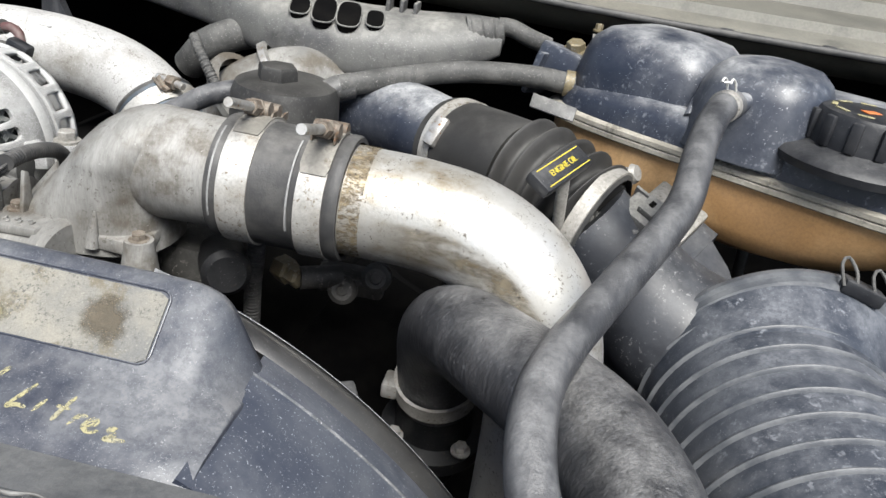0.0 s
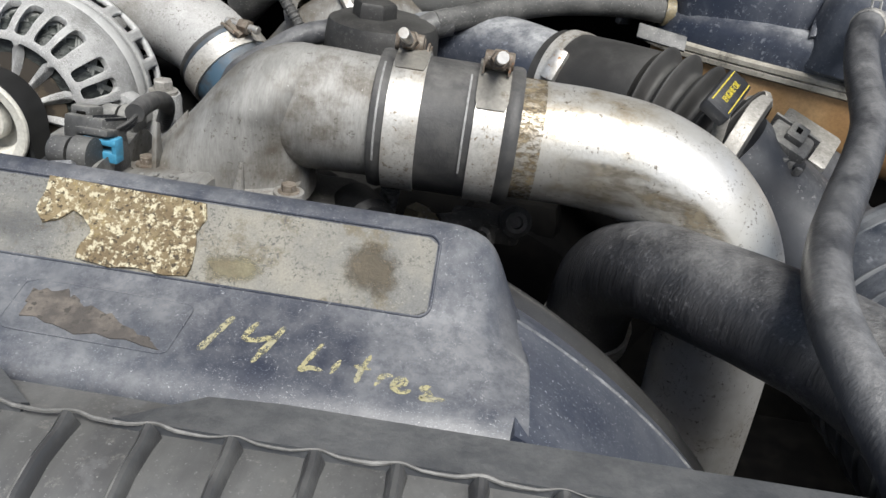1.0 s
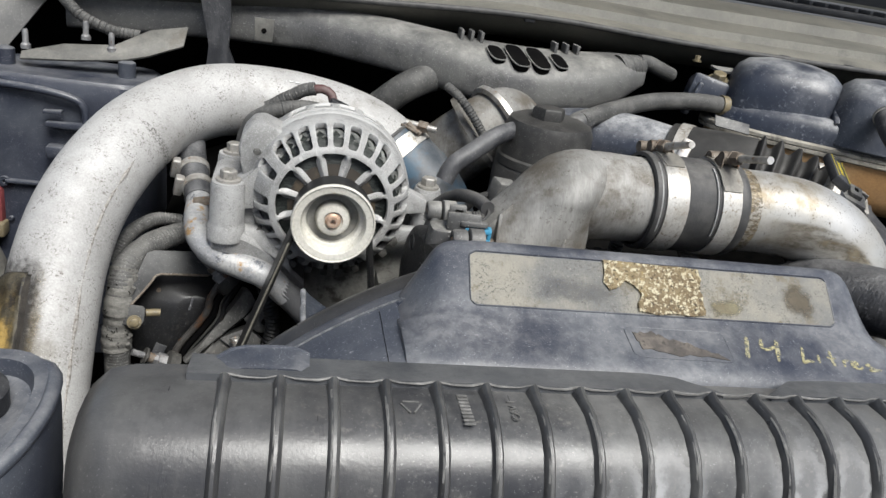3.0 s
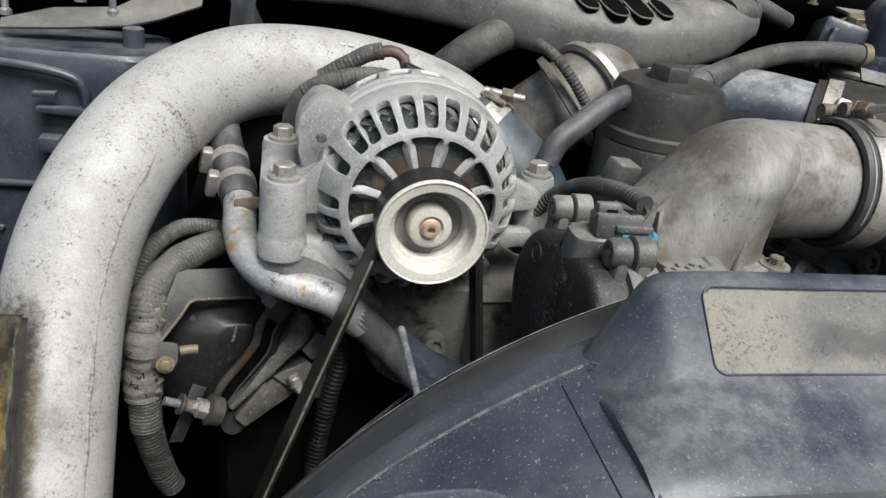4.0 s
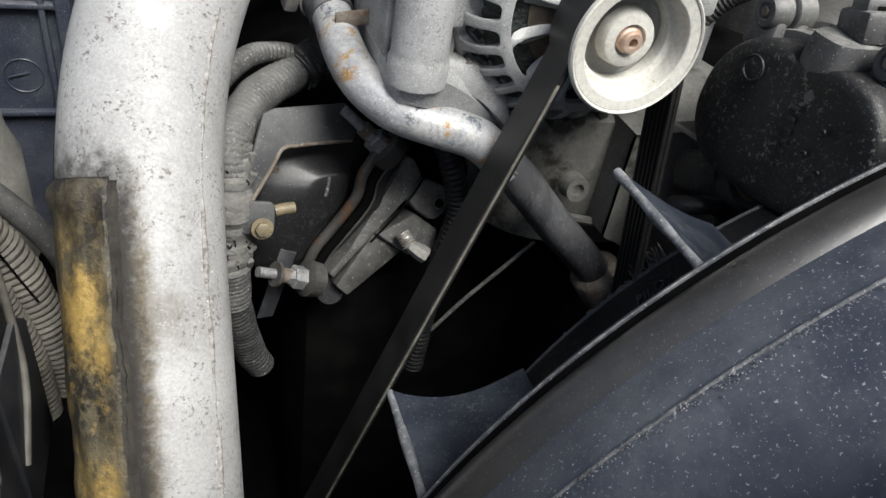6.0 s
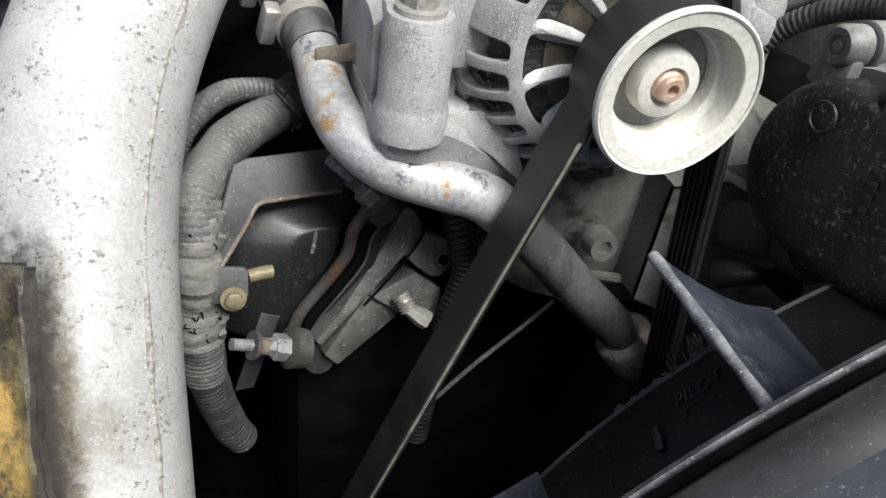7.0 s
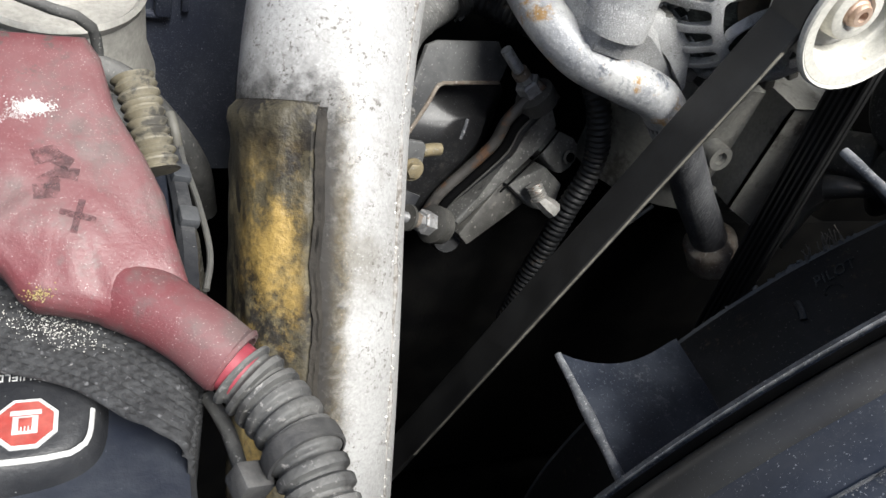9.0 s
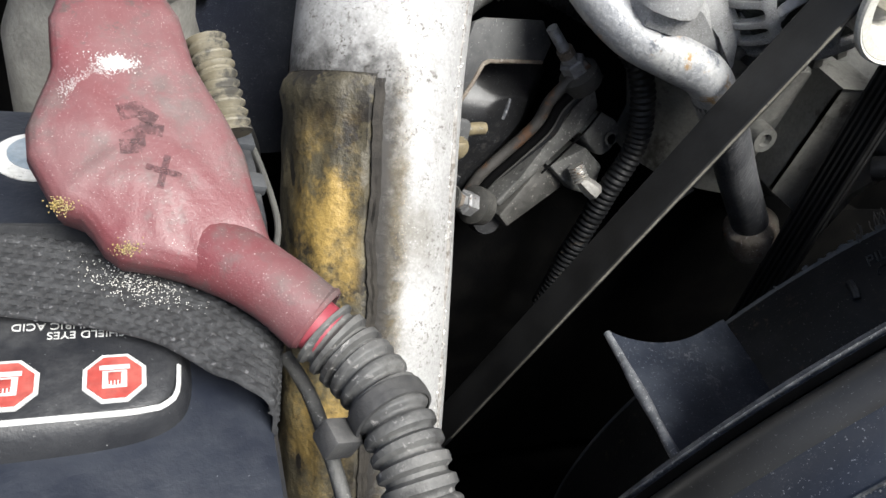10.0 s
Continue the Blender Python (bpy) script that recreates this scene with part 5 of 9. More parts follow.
# ---------------------------------------------------------------- alternator
alt = thing("alternator", (0, 0.06, 0.93), "pale cast aluminium alternator with slotted housing on a bolted bracket", "alternator")


def alt_front():
    """The slotted front housing, as a turned grid with openings, then given thickness."""
    prof = [(0.014, 0.026), (0.0165, 0.026), (0.020, 0.0275), (0.031, 0.0300), (0.0405, 0.031), (0.0440, 0.0295), (0.0500, 0.0305), (0.0545, 0.0345), (0.0590, 0.0390), (0.0628, 0.0450), (0.0655, 0.053), (0.0672, 0.060), (0.0676, 0.072)]
    prof = [q for a, b in zip(prof, prof[1:]) for q in (a, ((a[0] + b[0]) / 2, (a[1] + b[1]) / 2))] + [prof[-1]]
    n = 360
    bm = bmesh.new()
    grid = [[bm.verts.new((r * math.sin(2 * math.pi * k / n), y, 1 + r * math.cos(2 * math.pi * k / n))) for k in range(n)] for r, y in prof]
    slots = (-118.5, -105, -91, -66, -48.5, -38.5, -26.3, -13.2, 0, 13.4, 26.6, 39.5, 59, 72.5, 86, 99, 112, 125, 138, 151, 164, 177, 190, 203, 216, 229)
    open_at = {(int(round(s)) + d) % 360 for s in slots for d in range(-4, 4)}
    for i in range(len(prof) - 1):
        for k in range(n):
            inner = 4 <= i <= 9 and 2 <= (k - 12) % 30 <= 27
            outer = 13 <= i <= 18 and k in open_at
            if inner or outer:
                continue
            j = (k + 1) % n
            bm.faces.new((grid[i][k], grid[i][j], grid[i + 1][j], grid[i + 1][k]))
    rim = [v for row in grid[1:-1] for v in row if v.link_faces and any(e.is_boundary for e in v.link_edges)]
    for turn_ in range(6):
        bmesh.ops.smooth_vert(bm, verts=rim, factor=0.5, use_axis_x=True, use_axis_y=True, use_axis_z=True)
    loose = [v for v in bm.verts if not v.link_faces]
    for v in loose:
        bm.verts.remove(v)
    return bm


fh = part("front_housing", alt_front(), cast_worn, alt)
sol = fh.modifiers.new("thickness", "SOLIDIFY")
sol.thickness, sol.offset = 0.0048, -0.7
bev = fh.modifiers.new("edges", "BEVEL")
bev.width, bev.segments, bev.limit_method, bev.angle_limit = 0.0006, 2, "ANGLE", radians(50)
def alt_rear():
    """The rear housing: a turned shell with a row of vents round its rim."""
    prof = [(0.0672, 0.070), (0.0682, 0.0715), (0.0684, 0.080), (0.0672, 0.081), (0.0672, 0.086), (0.0684, 0.087), (0.0688, 0.091), (0.0688, 0.096), (0.0686, 0.101), (0.0680, 0.107), (0.0660, 0.113), (0.060, 0.119), (0.052, 0.122), (0.040, 0.1235), (0.020, 0.124)]
    n = 180
    bm = bmesh.new()
    grid = [[bm.verts.new((r * math.sin(2 * math.pi * k / n), y, 1 + r * math.cos(2 * math.pi * k / n))) for k in range(n)] for r, y in prof]
    for i in range(len(prof) - 1):
        for k in range(n):
            if 6 <= i <= 8 and 1 <= k % 9 <= 6 and not 138 <= k <= 160:
                continue
            if 10 <= i <= 11 and 2 <= k % 12 <= 9:
                continue
            j = (k + 1) % n
            bm.faces.new((grid[i][k], grid[i][j], grid[i + 1][j], grid[i + 1][k]))
    for v in [v for v in bm.verts if not v.link_faces]:
        bm.verts.remove(v)
    return bm


rh_ = part("rear_housing", alt_rear(), cast_worn, alt)
sol = rh_.modifiers.new("thickness", "SOLIDIFY")
sol.thickness, sol.offset = 0.0040, -0.8
# dark cylinder added inside so that the vents look shaded
part("rear_core", turned([(0.056, 0.075), (0.0575, 0.085), (0.0575, 0.104), (0.050, 0.113), (0, 0.114)], (0, 0, 1), (0, 1, 0), 40), grime_shade_black, alt, "plain dark core that blackens the vents")
grey_wire = surface("dusty_winding", (0.13, 0.137, 0.13), (0.24, 0.245, 0.235), 0.55, 0.1, 300, bump=0.3)
core_w = part("stator_winding", turned([(0.030, 0.034), (0.046, 0.036), (0.0545, 0.044), (0.0585, 0.054), (0.0585, 0.07), (0.02, 0.07)], (0, 0, 1), (0, 1, 0), 40),
              surface("winding_wire", (0.010, 0.013, 0.012), (0.04, 0.046, 0.042), 0.5, 0.1, 180, lo=0.45, hi=0.6, stretch=(1, 1, 3), bump=1.0, grain=220), alt, "dark wire windings")
for k in range(54):
    bundle = bmesh.new()
    for w in range(3):
        a = radians(6.67 * k + 1.7 * w)
        wire = []
        for j in range(4):
            b, r, y = a + radians((4.2 if k % 2 else -4.2) * (j - 1.5)), 0.0550 + 0.0020 * j, 0.0440 + 0.0050 * j + 0.0007 * w
            wire.append((r * math.sin(b), y, 1 + r * math.cos(b)))
        merged(bundle, sweep(wire, 0.0009, 6, 0.004))
    part("winding", bundle, grey_wire, core_w)
part("rotor", turned([(0.012, 0.020), (0.018, 0.030), (0.036, 0.034), (0.036, 0.06)], (0, 0, 1), (0, 1, 0), 32), surface("rotor_brown", (0.030, 0.024, 0.018), (0.070, 0.054, 0.036), 0.7, 0.1, 70, lo=0.48, hi=0.62), alt, "brown rotor behind the openings")
# left mounting post pair and right ear
post = part("mount_post", turned([(0, -0.050), (0.0152, -0.050), (0.0152, -0.0385), (0.0143, -0.0370), (0.0141, -0.034), (0.0138, -0.004), (0.0128, 0), (0, 0)], (-0.0838, 0.044, 1.010), (0, 0, 1), 32), cast_alu, alt)
part("mount_post", turned([(0, -0.06), (0.0145, -0.06), (0.014, -0.004), (0.013, 0), (0, 0)], (-0.0852, 0.120, 1.010), (0, 0, 1), 32), cast_alu, alt)
part("bracket_web", block((-0.0845, 0.082, 0.985), (0.020, 0.07, 0.046), 0.004), cast_alu, alt)
part("bracket_face", loft([[(-0.0985, y, 0.955), (-0.0985, y, 1.0035 + d), (-0.094, y, 1.0065 + d), (-0.066, y, 1.0075 + d), (-0.062, y, 1.004), (-0.062, y, 0.955)] for y, d in ((0.056, -0.004), (0.066, -0.001), (0.080, 0.0), (0.110, 0.0))]), cast_alu, alt, sharp=30)
part("ear", slab([(0, 0), (-0.0025, 0.010), (0.0, 0.022), (0.0078, 0.0325), (0.016, 0.0345), (0.028, 0.030), (0.034, 0.026), (0.030, 0.012), (0.022, 0.000), (0.016, -0.012), (0.002, -0.014)], (-0.0760, 0.0920, 1.0235), (1, 0, 0), (0, 0, 1), 0.035, 0.003), cast_alu, alt)
# upper arm, a hollowed web, and the lower arm that runs to the housing
part("arm", slab([(0, 0), (0.020, 0.002), (0.032, 0.012), (0.040, 0.030), (0.044, 0.050), (0.034, 0.052), (0.020, 0.036), (0.0, 0.024)], (-0.080, 0.068, 0.984), (1, 0, 0), (0, 0, 1), 0.022, 0.003), cast_alu, alt)
part("web_panel", slab([(0, 0), (0.034, 0.0), (0.034, 0.030), (0, 0.028)], (-0.078, 0.072, 0.962), (1, 0, 0), (0, 0, 1), 0.012, 0.002), cast_alu, alt)
part("arm", slab([(0, 0), (0.022, 0.001), (0.036, -0.008), (0.050, -0.030), (0.054, -0.026), (0.044, -0.002), (0.026, 0.012), (0.0, 0.010)], (-0.080, 0.064, 0.958), (1, 0, 0), (0, 0, 1), 0.022, 0.003), cast_alu, alt)
# foot of the bracket, swept down behind the coolant tube
part("brace", loft([[(x, 0.044 + dy, z + h), (x, 0.041 + dy, z + h * 0.5), (x, 0.044 + dy, z - h), (x, 0.092, z - h), (x, 0.092, z + h)] for x, z, h, dy in ((-0.0990, 0.9600, 0.007, 0.004), (-0.094, 0.9600, 0.0090, -0.006), (-0.082, 0.9600, 0.0100, -0.010), (-0.070, 0.9575, 0.0100, -0.006), (-0.058, 0.9500, 0.0095, -0.001), (-0.044, 0.9390, 0.0090, 0.003), (-0.030, 0.9260, 0.0085, 0.006), (-0.016, 0.9120, 0.008, 0.010))]), cast_alu, alt, sharp=30)
part("mount_post", turned([(0, -0.05), (0.0125, -0.05), (0.0122, -0.004), (0.0112, 0), (0, 0)], (0.0855, 0.072, 1.011), (0, 0, 1), 28), cast_alu, alt)
part("arm", slab([(0, 0), (0.024, 0.004), (0.024, 0.016), (0.0, 0.026)], (0.058, 0.065, 0.990), (1, 0, 0), (0, 0, 1), 0.014, 0.002), cast_alu, alt)
part("arm", slab([(0, 0), (0.024, 0.004), (0.024, 0.014), (0.0, 0.014)], (0.058, 0.065, 0.963), (1, 0, 0), (0, 0, 1), 0.014, 0.002), cast_alu, alt)
for p in ((-0.0838, 0.044, 1.010), (-0.0852, 0.120, 1.010), (0.0855, 0.072, 1.011)):
    bolt(p, (0, 0, 1), 0.0068, 0.0095, alt, flange_mat)
for a in (-61,):
    s, c = math.sin(radians(a)), math.cos(radians(a))
    part("rivet", turned([(0, -0.003), (0.002, -0.003), (0.0032, 0), (0, 0)], (0.0718 * s, 0.0495, 1 + 0.0718 * c), (0, 1, 0), 16), dull_dark, alt)
pul = part("pulley", turned([(0.0300, -0.0045), (0.0322, -0.0048), (0.0329, -0.0060), (0.0327, -0.0078), (0.0318, -0.0087), (0.0311, -0.0083), (0.0308, -0.0076), (0.0303, -0.0078), (0.0259, -0.0072), (0.0254, -0.0067), (0.0252, -0.0058), (0.0245, 0.0012), (0.0242, 0.0022), (0.0236, 0.0026), (0.0216, 0.0030), (0.0211, 0.0034), (0.0208, 0.0044), (0.0204, 0.0098), (0.0200, 0.0110), (0.0190, 0.0116), (0.0150, 0.0120), (0.0141, 0.0116), (0.0135, 0.0050), (0.0131, 0.0022), (0.0122, 0.0006), (0.0112, 0.0001),
                            (0.0078, -0.0002), (0.0072, 0.002), (0, 0.002)], (0, 0, 1), (0, 1, 0), 72), pulley_mat, alt, "cream-coloured steel pulley", sharp=22)
# grey lining paints the shade in the groove round the hub
part("pulley_recess", turned([(0.0203, 0.0092), (0.0203, 0.0100), (0.0199, 0.0107), (0.0190, 0.0112), (0.0150, 0.0116), (0.0142, 0.0112), (0.0139, 0.0070)], (0, 0, 1), (0, 1, 0), 64), pulley_grey, pul, "groove round the hub, its shade put in as grey")
part("pulley_barrel", turned([(0.0302, -0.0046), (0.0272, -0.0040), (0.0272, 0.018), (0.0285, 0.019), (0.0285, 0.022), (0.012, 0.023), (0.012, 0.034), (0, 0.034)], (0, 0, 1), (0, 1, 0), 48), zinc, pul)
part("shaft_nut", turned([(0.0062, 0.004), (0.0062, 0.0006), (0.0058, -0.0002), (0.0052, -0.0006), (0.0050, -0.0022), (0.0044, -0.0030), (0.0024, -0.0031), (0.0020, 0.003), (0, 0.003)], (0, 0, 1), (0, 1, 0), 28), copper, pul, "copper-brown shaft end")
part("cooling_fan", turned([(0.02, 0.0335), (0.046, 0.0365), (0.046, 0.0375), (0.02, 0.0355)], (0, 0, 1), (0, 1, 0), 40), deep_black, alt)
for k in range(11):
    a = radians(120 + 12 * k)
    part("rim_tooth", block((0.066 * math.sin(a), 0.050, 1 + 0.066 * math.cos(a)), (0.006, 0.014, 0.006), 0.001, (0, math.degrees(a), 0)), block_mat, alt)

# serpentine belt
belt = thing("drive_belt", (0, 0.01, 0.72), "black ribbed drive belt looped over the alternator pulley", "belt")


def belt_loop():
    R = 0.0292
    th = 0.0042
    aL, aR = radians(197), radians(-9)
    # middle line in x, z: left strand, over the pulley, right strand
    pts = []
    tl = Vector((math.cos(aL), math.sin(aL)))
    dl = Vector((-0.305, -0.952))
    for k in range(8, 0, -1):
        pts.append((tl * R + dl * 0.05 * k, Vector((-0.952, 0.305))))
    for k in range(41):
        a = aL + (aR - aL) * k / 40
        pts.append((Vector((math.cos(a), math.sin(a))) * R, Vector((math.cos(a), math.sin(a)))))
    tr = Vector((math.cos(aR), math.sin(aR)))
    dr = Vector((0.15, -0.988))
    for k in range(1, 9):
        pts.append((tr * R + dr * 0.05 * k, Vector((0.988, 0.15))))
    Y0, W = -0.0042, 0.0222
    out = [loft([[(p.x + nrm.x * h, y, 1 + p.y + nrm.y * h) for y, h in ((Y0, 0), (Y0, th * 0.5), (Y0 + 0.0006, th * 0.62), (Y0 + W - 0.0006, th * 0.62), (Y0 + W, th * 0.5), (Y0 + W, 0))] for p, nrm in pts])]
    for k in range(6):
        c = Y0 + W * (k + 0.5) / 6
        out.append(loft([[(p.x + nrm.x * h, y, 1 + p.y + nrm.y * h) for y, h in ((c - 0.0015, 0.0002), (c + 0.0015, 0.0002), (c + 0.0008, -th * 0.45), (c - 0.0008, -th * 0.45))] for p, nrm in pts]))
    return out


for k, bm in enumerate(belt_loop()):
    part("rib" if k else "backing", bm, belt_mat, belt, sharp=30)
edge_mat = surface("frayed_belt_edge", (0.13, 0.122, 0.10), (0.21, 0.198, 0.165), 0.8, 0, 90, freckle=((0.06, 0.055, 0.05), 300, 0.54, 0.62), bump=0.3)
TL_, DL_, NL_ = Vector((math.cos(radians(197)), math.sin(radians(197)))) * 0.0292, Vector((-0.305, -0.952)), Vector((-0.952, 0.305))
part("worn_edge", loft([[(TL_.x + DL_.x * s + NL_.x * h, y, 1 + TL_.y + DL_.y * s + NL_.y * h) for y, h in ((-0.0044, 0.0004), (-0.0044, 0.0018), (-0.0040, 0.0020), (-0.0040, 0.0002))] for s in (0.012, 0.05, 0.10, 0.15, 0.20, 0.26, 0.32)]), edge_mat, belt, "pale frayed edge")

# wiring at the back of the alternator
aw = thing("alternator_wiring", (-0.03, 0.15, 1.04), "grey taped wiring loom with a red lead on the alternator", "wiring")
part("loom", sweep([(-0.070, 0.149, 1.036), (-0.055, 0.146, 1.0455), (-0.025, 0.145, 1.053), (-0.004, 0.140, 1.050)], 0.0070, 14, 0.0012, radius=ribbed(0.0032, 0.0064, 0.0070), wob=0.0012), grey_rubber, aw)
part("loom", sweep([(-0.060, 0.155, 1.046), (-0.045, 0.153, 1.056), (-0.030, 0.150, 1.066), (-0.018, 0.148, 1.070)], 0.007, 12, 0.0012, radius=ribbed(0.0032, 0.0058, 0.0064), wob=0.0010), grey_rubber, aw)
part("red_lead", sweep([(-0.024, 0.149, 1.068), (-0.012, 0.147, 1.071), (-0.003, 0.145, 1.067), (0.000, 0.142, 1.056)], 0.0042, 12), surface("dirty_red_lead", (0.075, 0.032, 0.032), (0.12, 0.085, 0.08), 0.6, 0, 80), aw, "dirty dark red lead")
part("taped_end", sweep([(-0.068, 0.149, 1.037), (-0.076, 0.151, 1.028), (-0.080, 0.153, 1.012), (-0.081, 0.156, 0.99)], 0.0066, 14, 0.002, wob=0.003), rubber, aw, "torn black tape")
part("terminal", block((0.004, 0.135, 1.058), (0.02, 0.012, 0.012), 0.003, (0, 20, 0)), black_plastic, aw)


# ---------------------------------------------------------------- throttle body left of the elbow
thr = thing("throttle_body", (0.11, -0.02, 0.94), "dusty throttle body with a black two-lobed motor cover", "throttle body")


def lobes(k, x, n=64, grow=0.0):
    """Outline of the motor cover across its depth: two round lobes with a waist where the plug sits."""
    out = []
    for i in range(n):
        a = 2 * math.pi * i / n
        c, s = math.cos(a), math.sin(a)
        r = 0.0345 + 0.004 * max(0.0, -s)
        y = r * c + math.copysign(0.0175, c) * min(1.0, abs(c) * 2.4)
        z = r * s - (0.0060 * math.exp(-(y / 0.011) ** 2) if s > 0 else 0.0)
        out.append((x + 0.06 * z - 0.10 * y, -0.035 + (y + math.copysign(grow, y)) * k, 0.9755 + (z + math.copysign(grow, z)) * k - 0.06 * y))
    return out


part("motor_cover", loft([lobes(k, x) for k, x in ((0.55, 0.0655), (0.80, 0.0656), (0.93, 0.0660), (0.97, 0.0672), (0.99, 0.0690), (1.0, 0.0720), (1.0, 0.0880))]), motor_black, thr, "black plastic motor cover")
part("cover_rim", loft([lobes(1.0, x, 64, g_) for g_, x in ((0.0, 0.0855), (0.0028, 0.0862), (0.0032, 0.0875), (0.0032, 0.0925), (0.0026, 0.0935))]), grey_plastic, thr, "dusty cover flange")
for k in range(7):
    part("raised_mark", block((0.0652 - 0.10 * -0.006, -0.0455 + 0.0006 * k, 0.9560 + 0.0052 * k), (0.0014, 0.0044, 0.0030), 0.0004, (-8, 3, 6)), motor_black, thr)
part("moulded_ring", turned([(0.0052, 0), (0.0056, 0.0007), (0.0062, 0.0007), (0.0066, 0)], (0.0648 - 0.10 * 0.022, -0.012, 0.9930), (-1, -0.1, 0.05), 24), motor_black, thr)
for y, z in ((-0.056, 0.972), (-0.060, 0.985), (-0.050, 0.962), (-0.066, 0.968)):
    part("moulded_pit", turned([(0, 0.0004), (0.0010, 0.0002), (0.0014, 0.0006), (0.0018, 0)], (0.0655 - 0.10 * (y + 0.035), y, z), (-1, -0.1, 0.05), 14), motor_black, thr)
part("gasket", loft([lobes(1.0, x, 64, 0.0012) for x in (0.0935, 0.0950)]), deep_black, thr)
part("housing_flange", loft([lobes(1.0, x, 64, g_) for g_, x in ((0.0024, 0.0950), (0.0034, 0.0956), (0.0034, 0.1035), (0.0022, 0.1045), (-0.006, 0.105))]), elbow_alu, thr, "cast metal flange")
for y, z in ((0.0080, 1.0130), (-0.0620, 1.0180)):
    ear = bmesh.new()
    for x0, x1, r in ((0.084, 0.0935, 0.0085), (0.0950, 0.1060, 0.0098)):
        turned([(0.0, 0), (0.0036, 0.0), (0.0044, -0.0012 if x0 < 0.09 else 0.0), (r - 0.0014, -0.0012 if x0 < 0.09 else 0.0), (r, 0.001), (r, x1 - x0), (0, x1 - x0)], (x0 - 0.004 - 0.10 * (y + 0.035), y, z), (1, 0, 0), 24, ear)
        block((0.5 * (x0 + x1) - 0.004 - 0.10 * (y + 0.035), y, z - 0.010), (x1 - x0, 2.6 * r, 0.018), 0.003, (0, 6, 0), ear, 0.72)
    part("screw_ear", ear, grey_plastic, thr)
    part("screw", turned([(0, -0.0005), (0.0022, -0.0005), (0.0030, 0.0012), (0, 0.002)], (0.0790 - 0.10 * (y + 0.035), y, z), (1, 0, 0), 12), rusty, thr)
part("cast_housing", turned([(0, 0), (0.036, 0), (0.036, 0.004), (0.0325, 0.008), (0.0315, 0.012), (0.0315, 0.050), (0.0345, 0.053), (0.0345, 0.060), (0.031, 0.063), (0, 0.063)], (0.103, -0.040, 0.968), (0.985, -0.10, 0.10), 44), elbow_alu, thr, "dusty cast housing")
part("flat_pad", block((0.134, -0.044, 1.0015), (0.042, 0.030, 0.006), 0.0015, (-4, -6, -6)), elbow_alu, thr)
for k in range(7):
    part("cast_mark", block((0.120 + 0.0042 * k, -0.052 + 0.0035 * (k % 2), 1.0046 + 0.0004 * k), (0.0024, 0.0036, 0.0012), 0.0003, (-4, -6, 20 * (k % 3))), elbow_alu, thr)
part("connector_bay", loft([oval(0.0890, -0.0375, 0.0200 * k, 0.0125 * k, z, 32, 4.0) for k, z in ((1.04, 0.985), (1.02, 1.004), (1.0, 1.0155), (0.95, 1.0185), (0.85, 1.0195))]), grey_plastic, thr, "dusty grey connector bay")
plg = part("plug", block((0.0945, -0.0385, 1.0245), (0.026, 0.022, 0.014), 0.0022, (-14, -4, -12)), grey_plastic, thr, "grey wiring plug")
part("plug_latch", block((0.0890, -0.0360, 1.0330), (0.013, 0.012, 0.006), 0.0015, (-14, -4, -12)), grey_plastic, plg)
# black bar on the solid latch in place of a slot's shade
part("latch_black_bar", block((0.0890, -0.0415, 1.0325), (0.006, 0.003, 0.0034), 0.0005, (-14, -4, -12)), deep_black, plg)
for k in range(4):
    part("grip_rib", block((0.1000 + 0.0022 * k, -0.0385, 1.0318 - 0.0003 * k), (0.0010, 0.018, 0.0020), 0.0003, (-14, -4, -12)), black_plastic, plg)
lock = bmesh.new()
for dx, dz, w, h in ((0.0025, -0.0050, 0.017, 0.0062), (0.0010, 0.0036, 0.020, 0.0034), (0.0095, 0.0, 0.0030, 0.0110)):
    block((0.1025 + dx, -0.0492 - 0.10 * dx, 1.0185 + dz + 0.1 * dx), (w, 0.0075, h), 0.0009, (0, 0, -8), lock)
part("plug_lip", block((0.1000, -0.0478, 1.0262), (0.020, 0.010, 0.0040), 0.0010, (-14, -4, -10)), grey_plastic, plg)
part("blue_lock", lock, blue_plastic, plg, "blue connector lock")
for k in range(3):
    part("wire", sweep([(0.107, -0.040 + 0.003 * k, 1.026 - 0.002 * k), (0.113, -0.036 + 0.003 * k, 1.030 - 0.002 * k), (0.114, -0.028 + 0.002 * k, 1.032 - 0.001 * k), (0.112, -0.018, 1.031)], 0.0011, 8, 0.003), rubber, thr)
part("pigtail", sweep([(0.1135, -0.030, 1.033), (0.111, -0.012, 1.032), (0.107, 0.012, 1.027), (0.102, 0.036, 1.018), (0.094, 0.056, 1.003), (0.084, 0.066, 0.982), (0.078, 0.07, 0.955)], 0.0056, 14, 0.0010, radius=ribbed(0.0030, 0.0049, 0.0056)), rubber, thr, "dusty corrugated pigtail")

# ---------------------------------------------------------------- oil filter cap, hoses and turbo behind
oil = thing("oil_filter_housing", (0.222, 0.172, 0.97), "dusty black oil filter housing with a hexagon cap", "filter housing")
part("lower_body", turned([(0.050, -0.05), (0.051, 0.036), (0.048, 0.040), (0, 0.040)], (0.222, 0.172, 0.975), (0, 0, 1), 40), dusty_black, oil)
part("cap", turned([(0.0495, 0.040), (0.049, 0.048), (0.0465, 0.050), (0.0455, 0.078), (0.042, 0.086), (0.034, 0.0895), (0, 0.0905)], (0.222, 0.172, 0.975), (0, 0, 1), 40), dusty_black, oil)
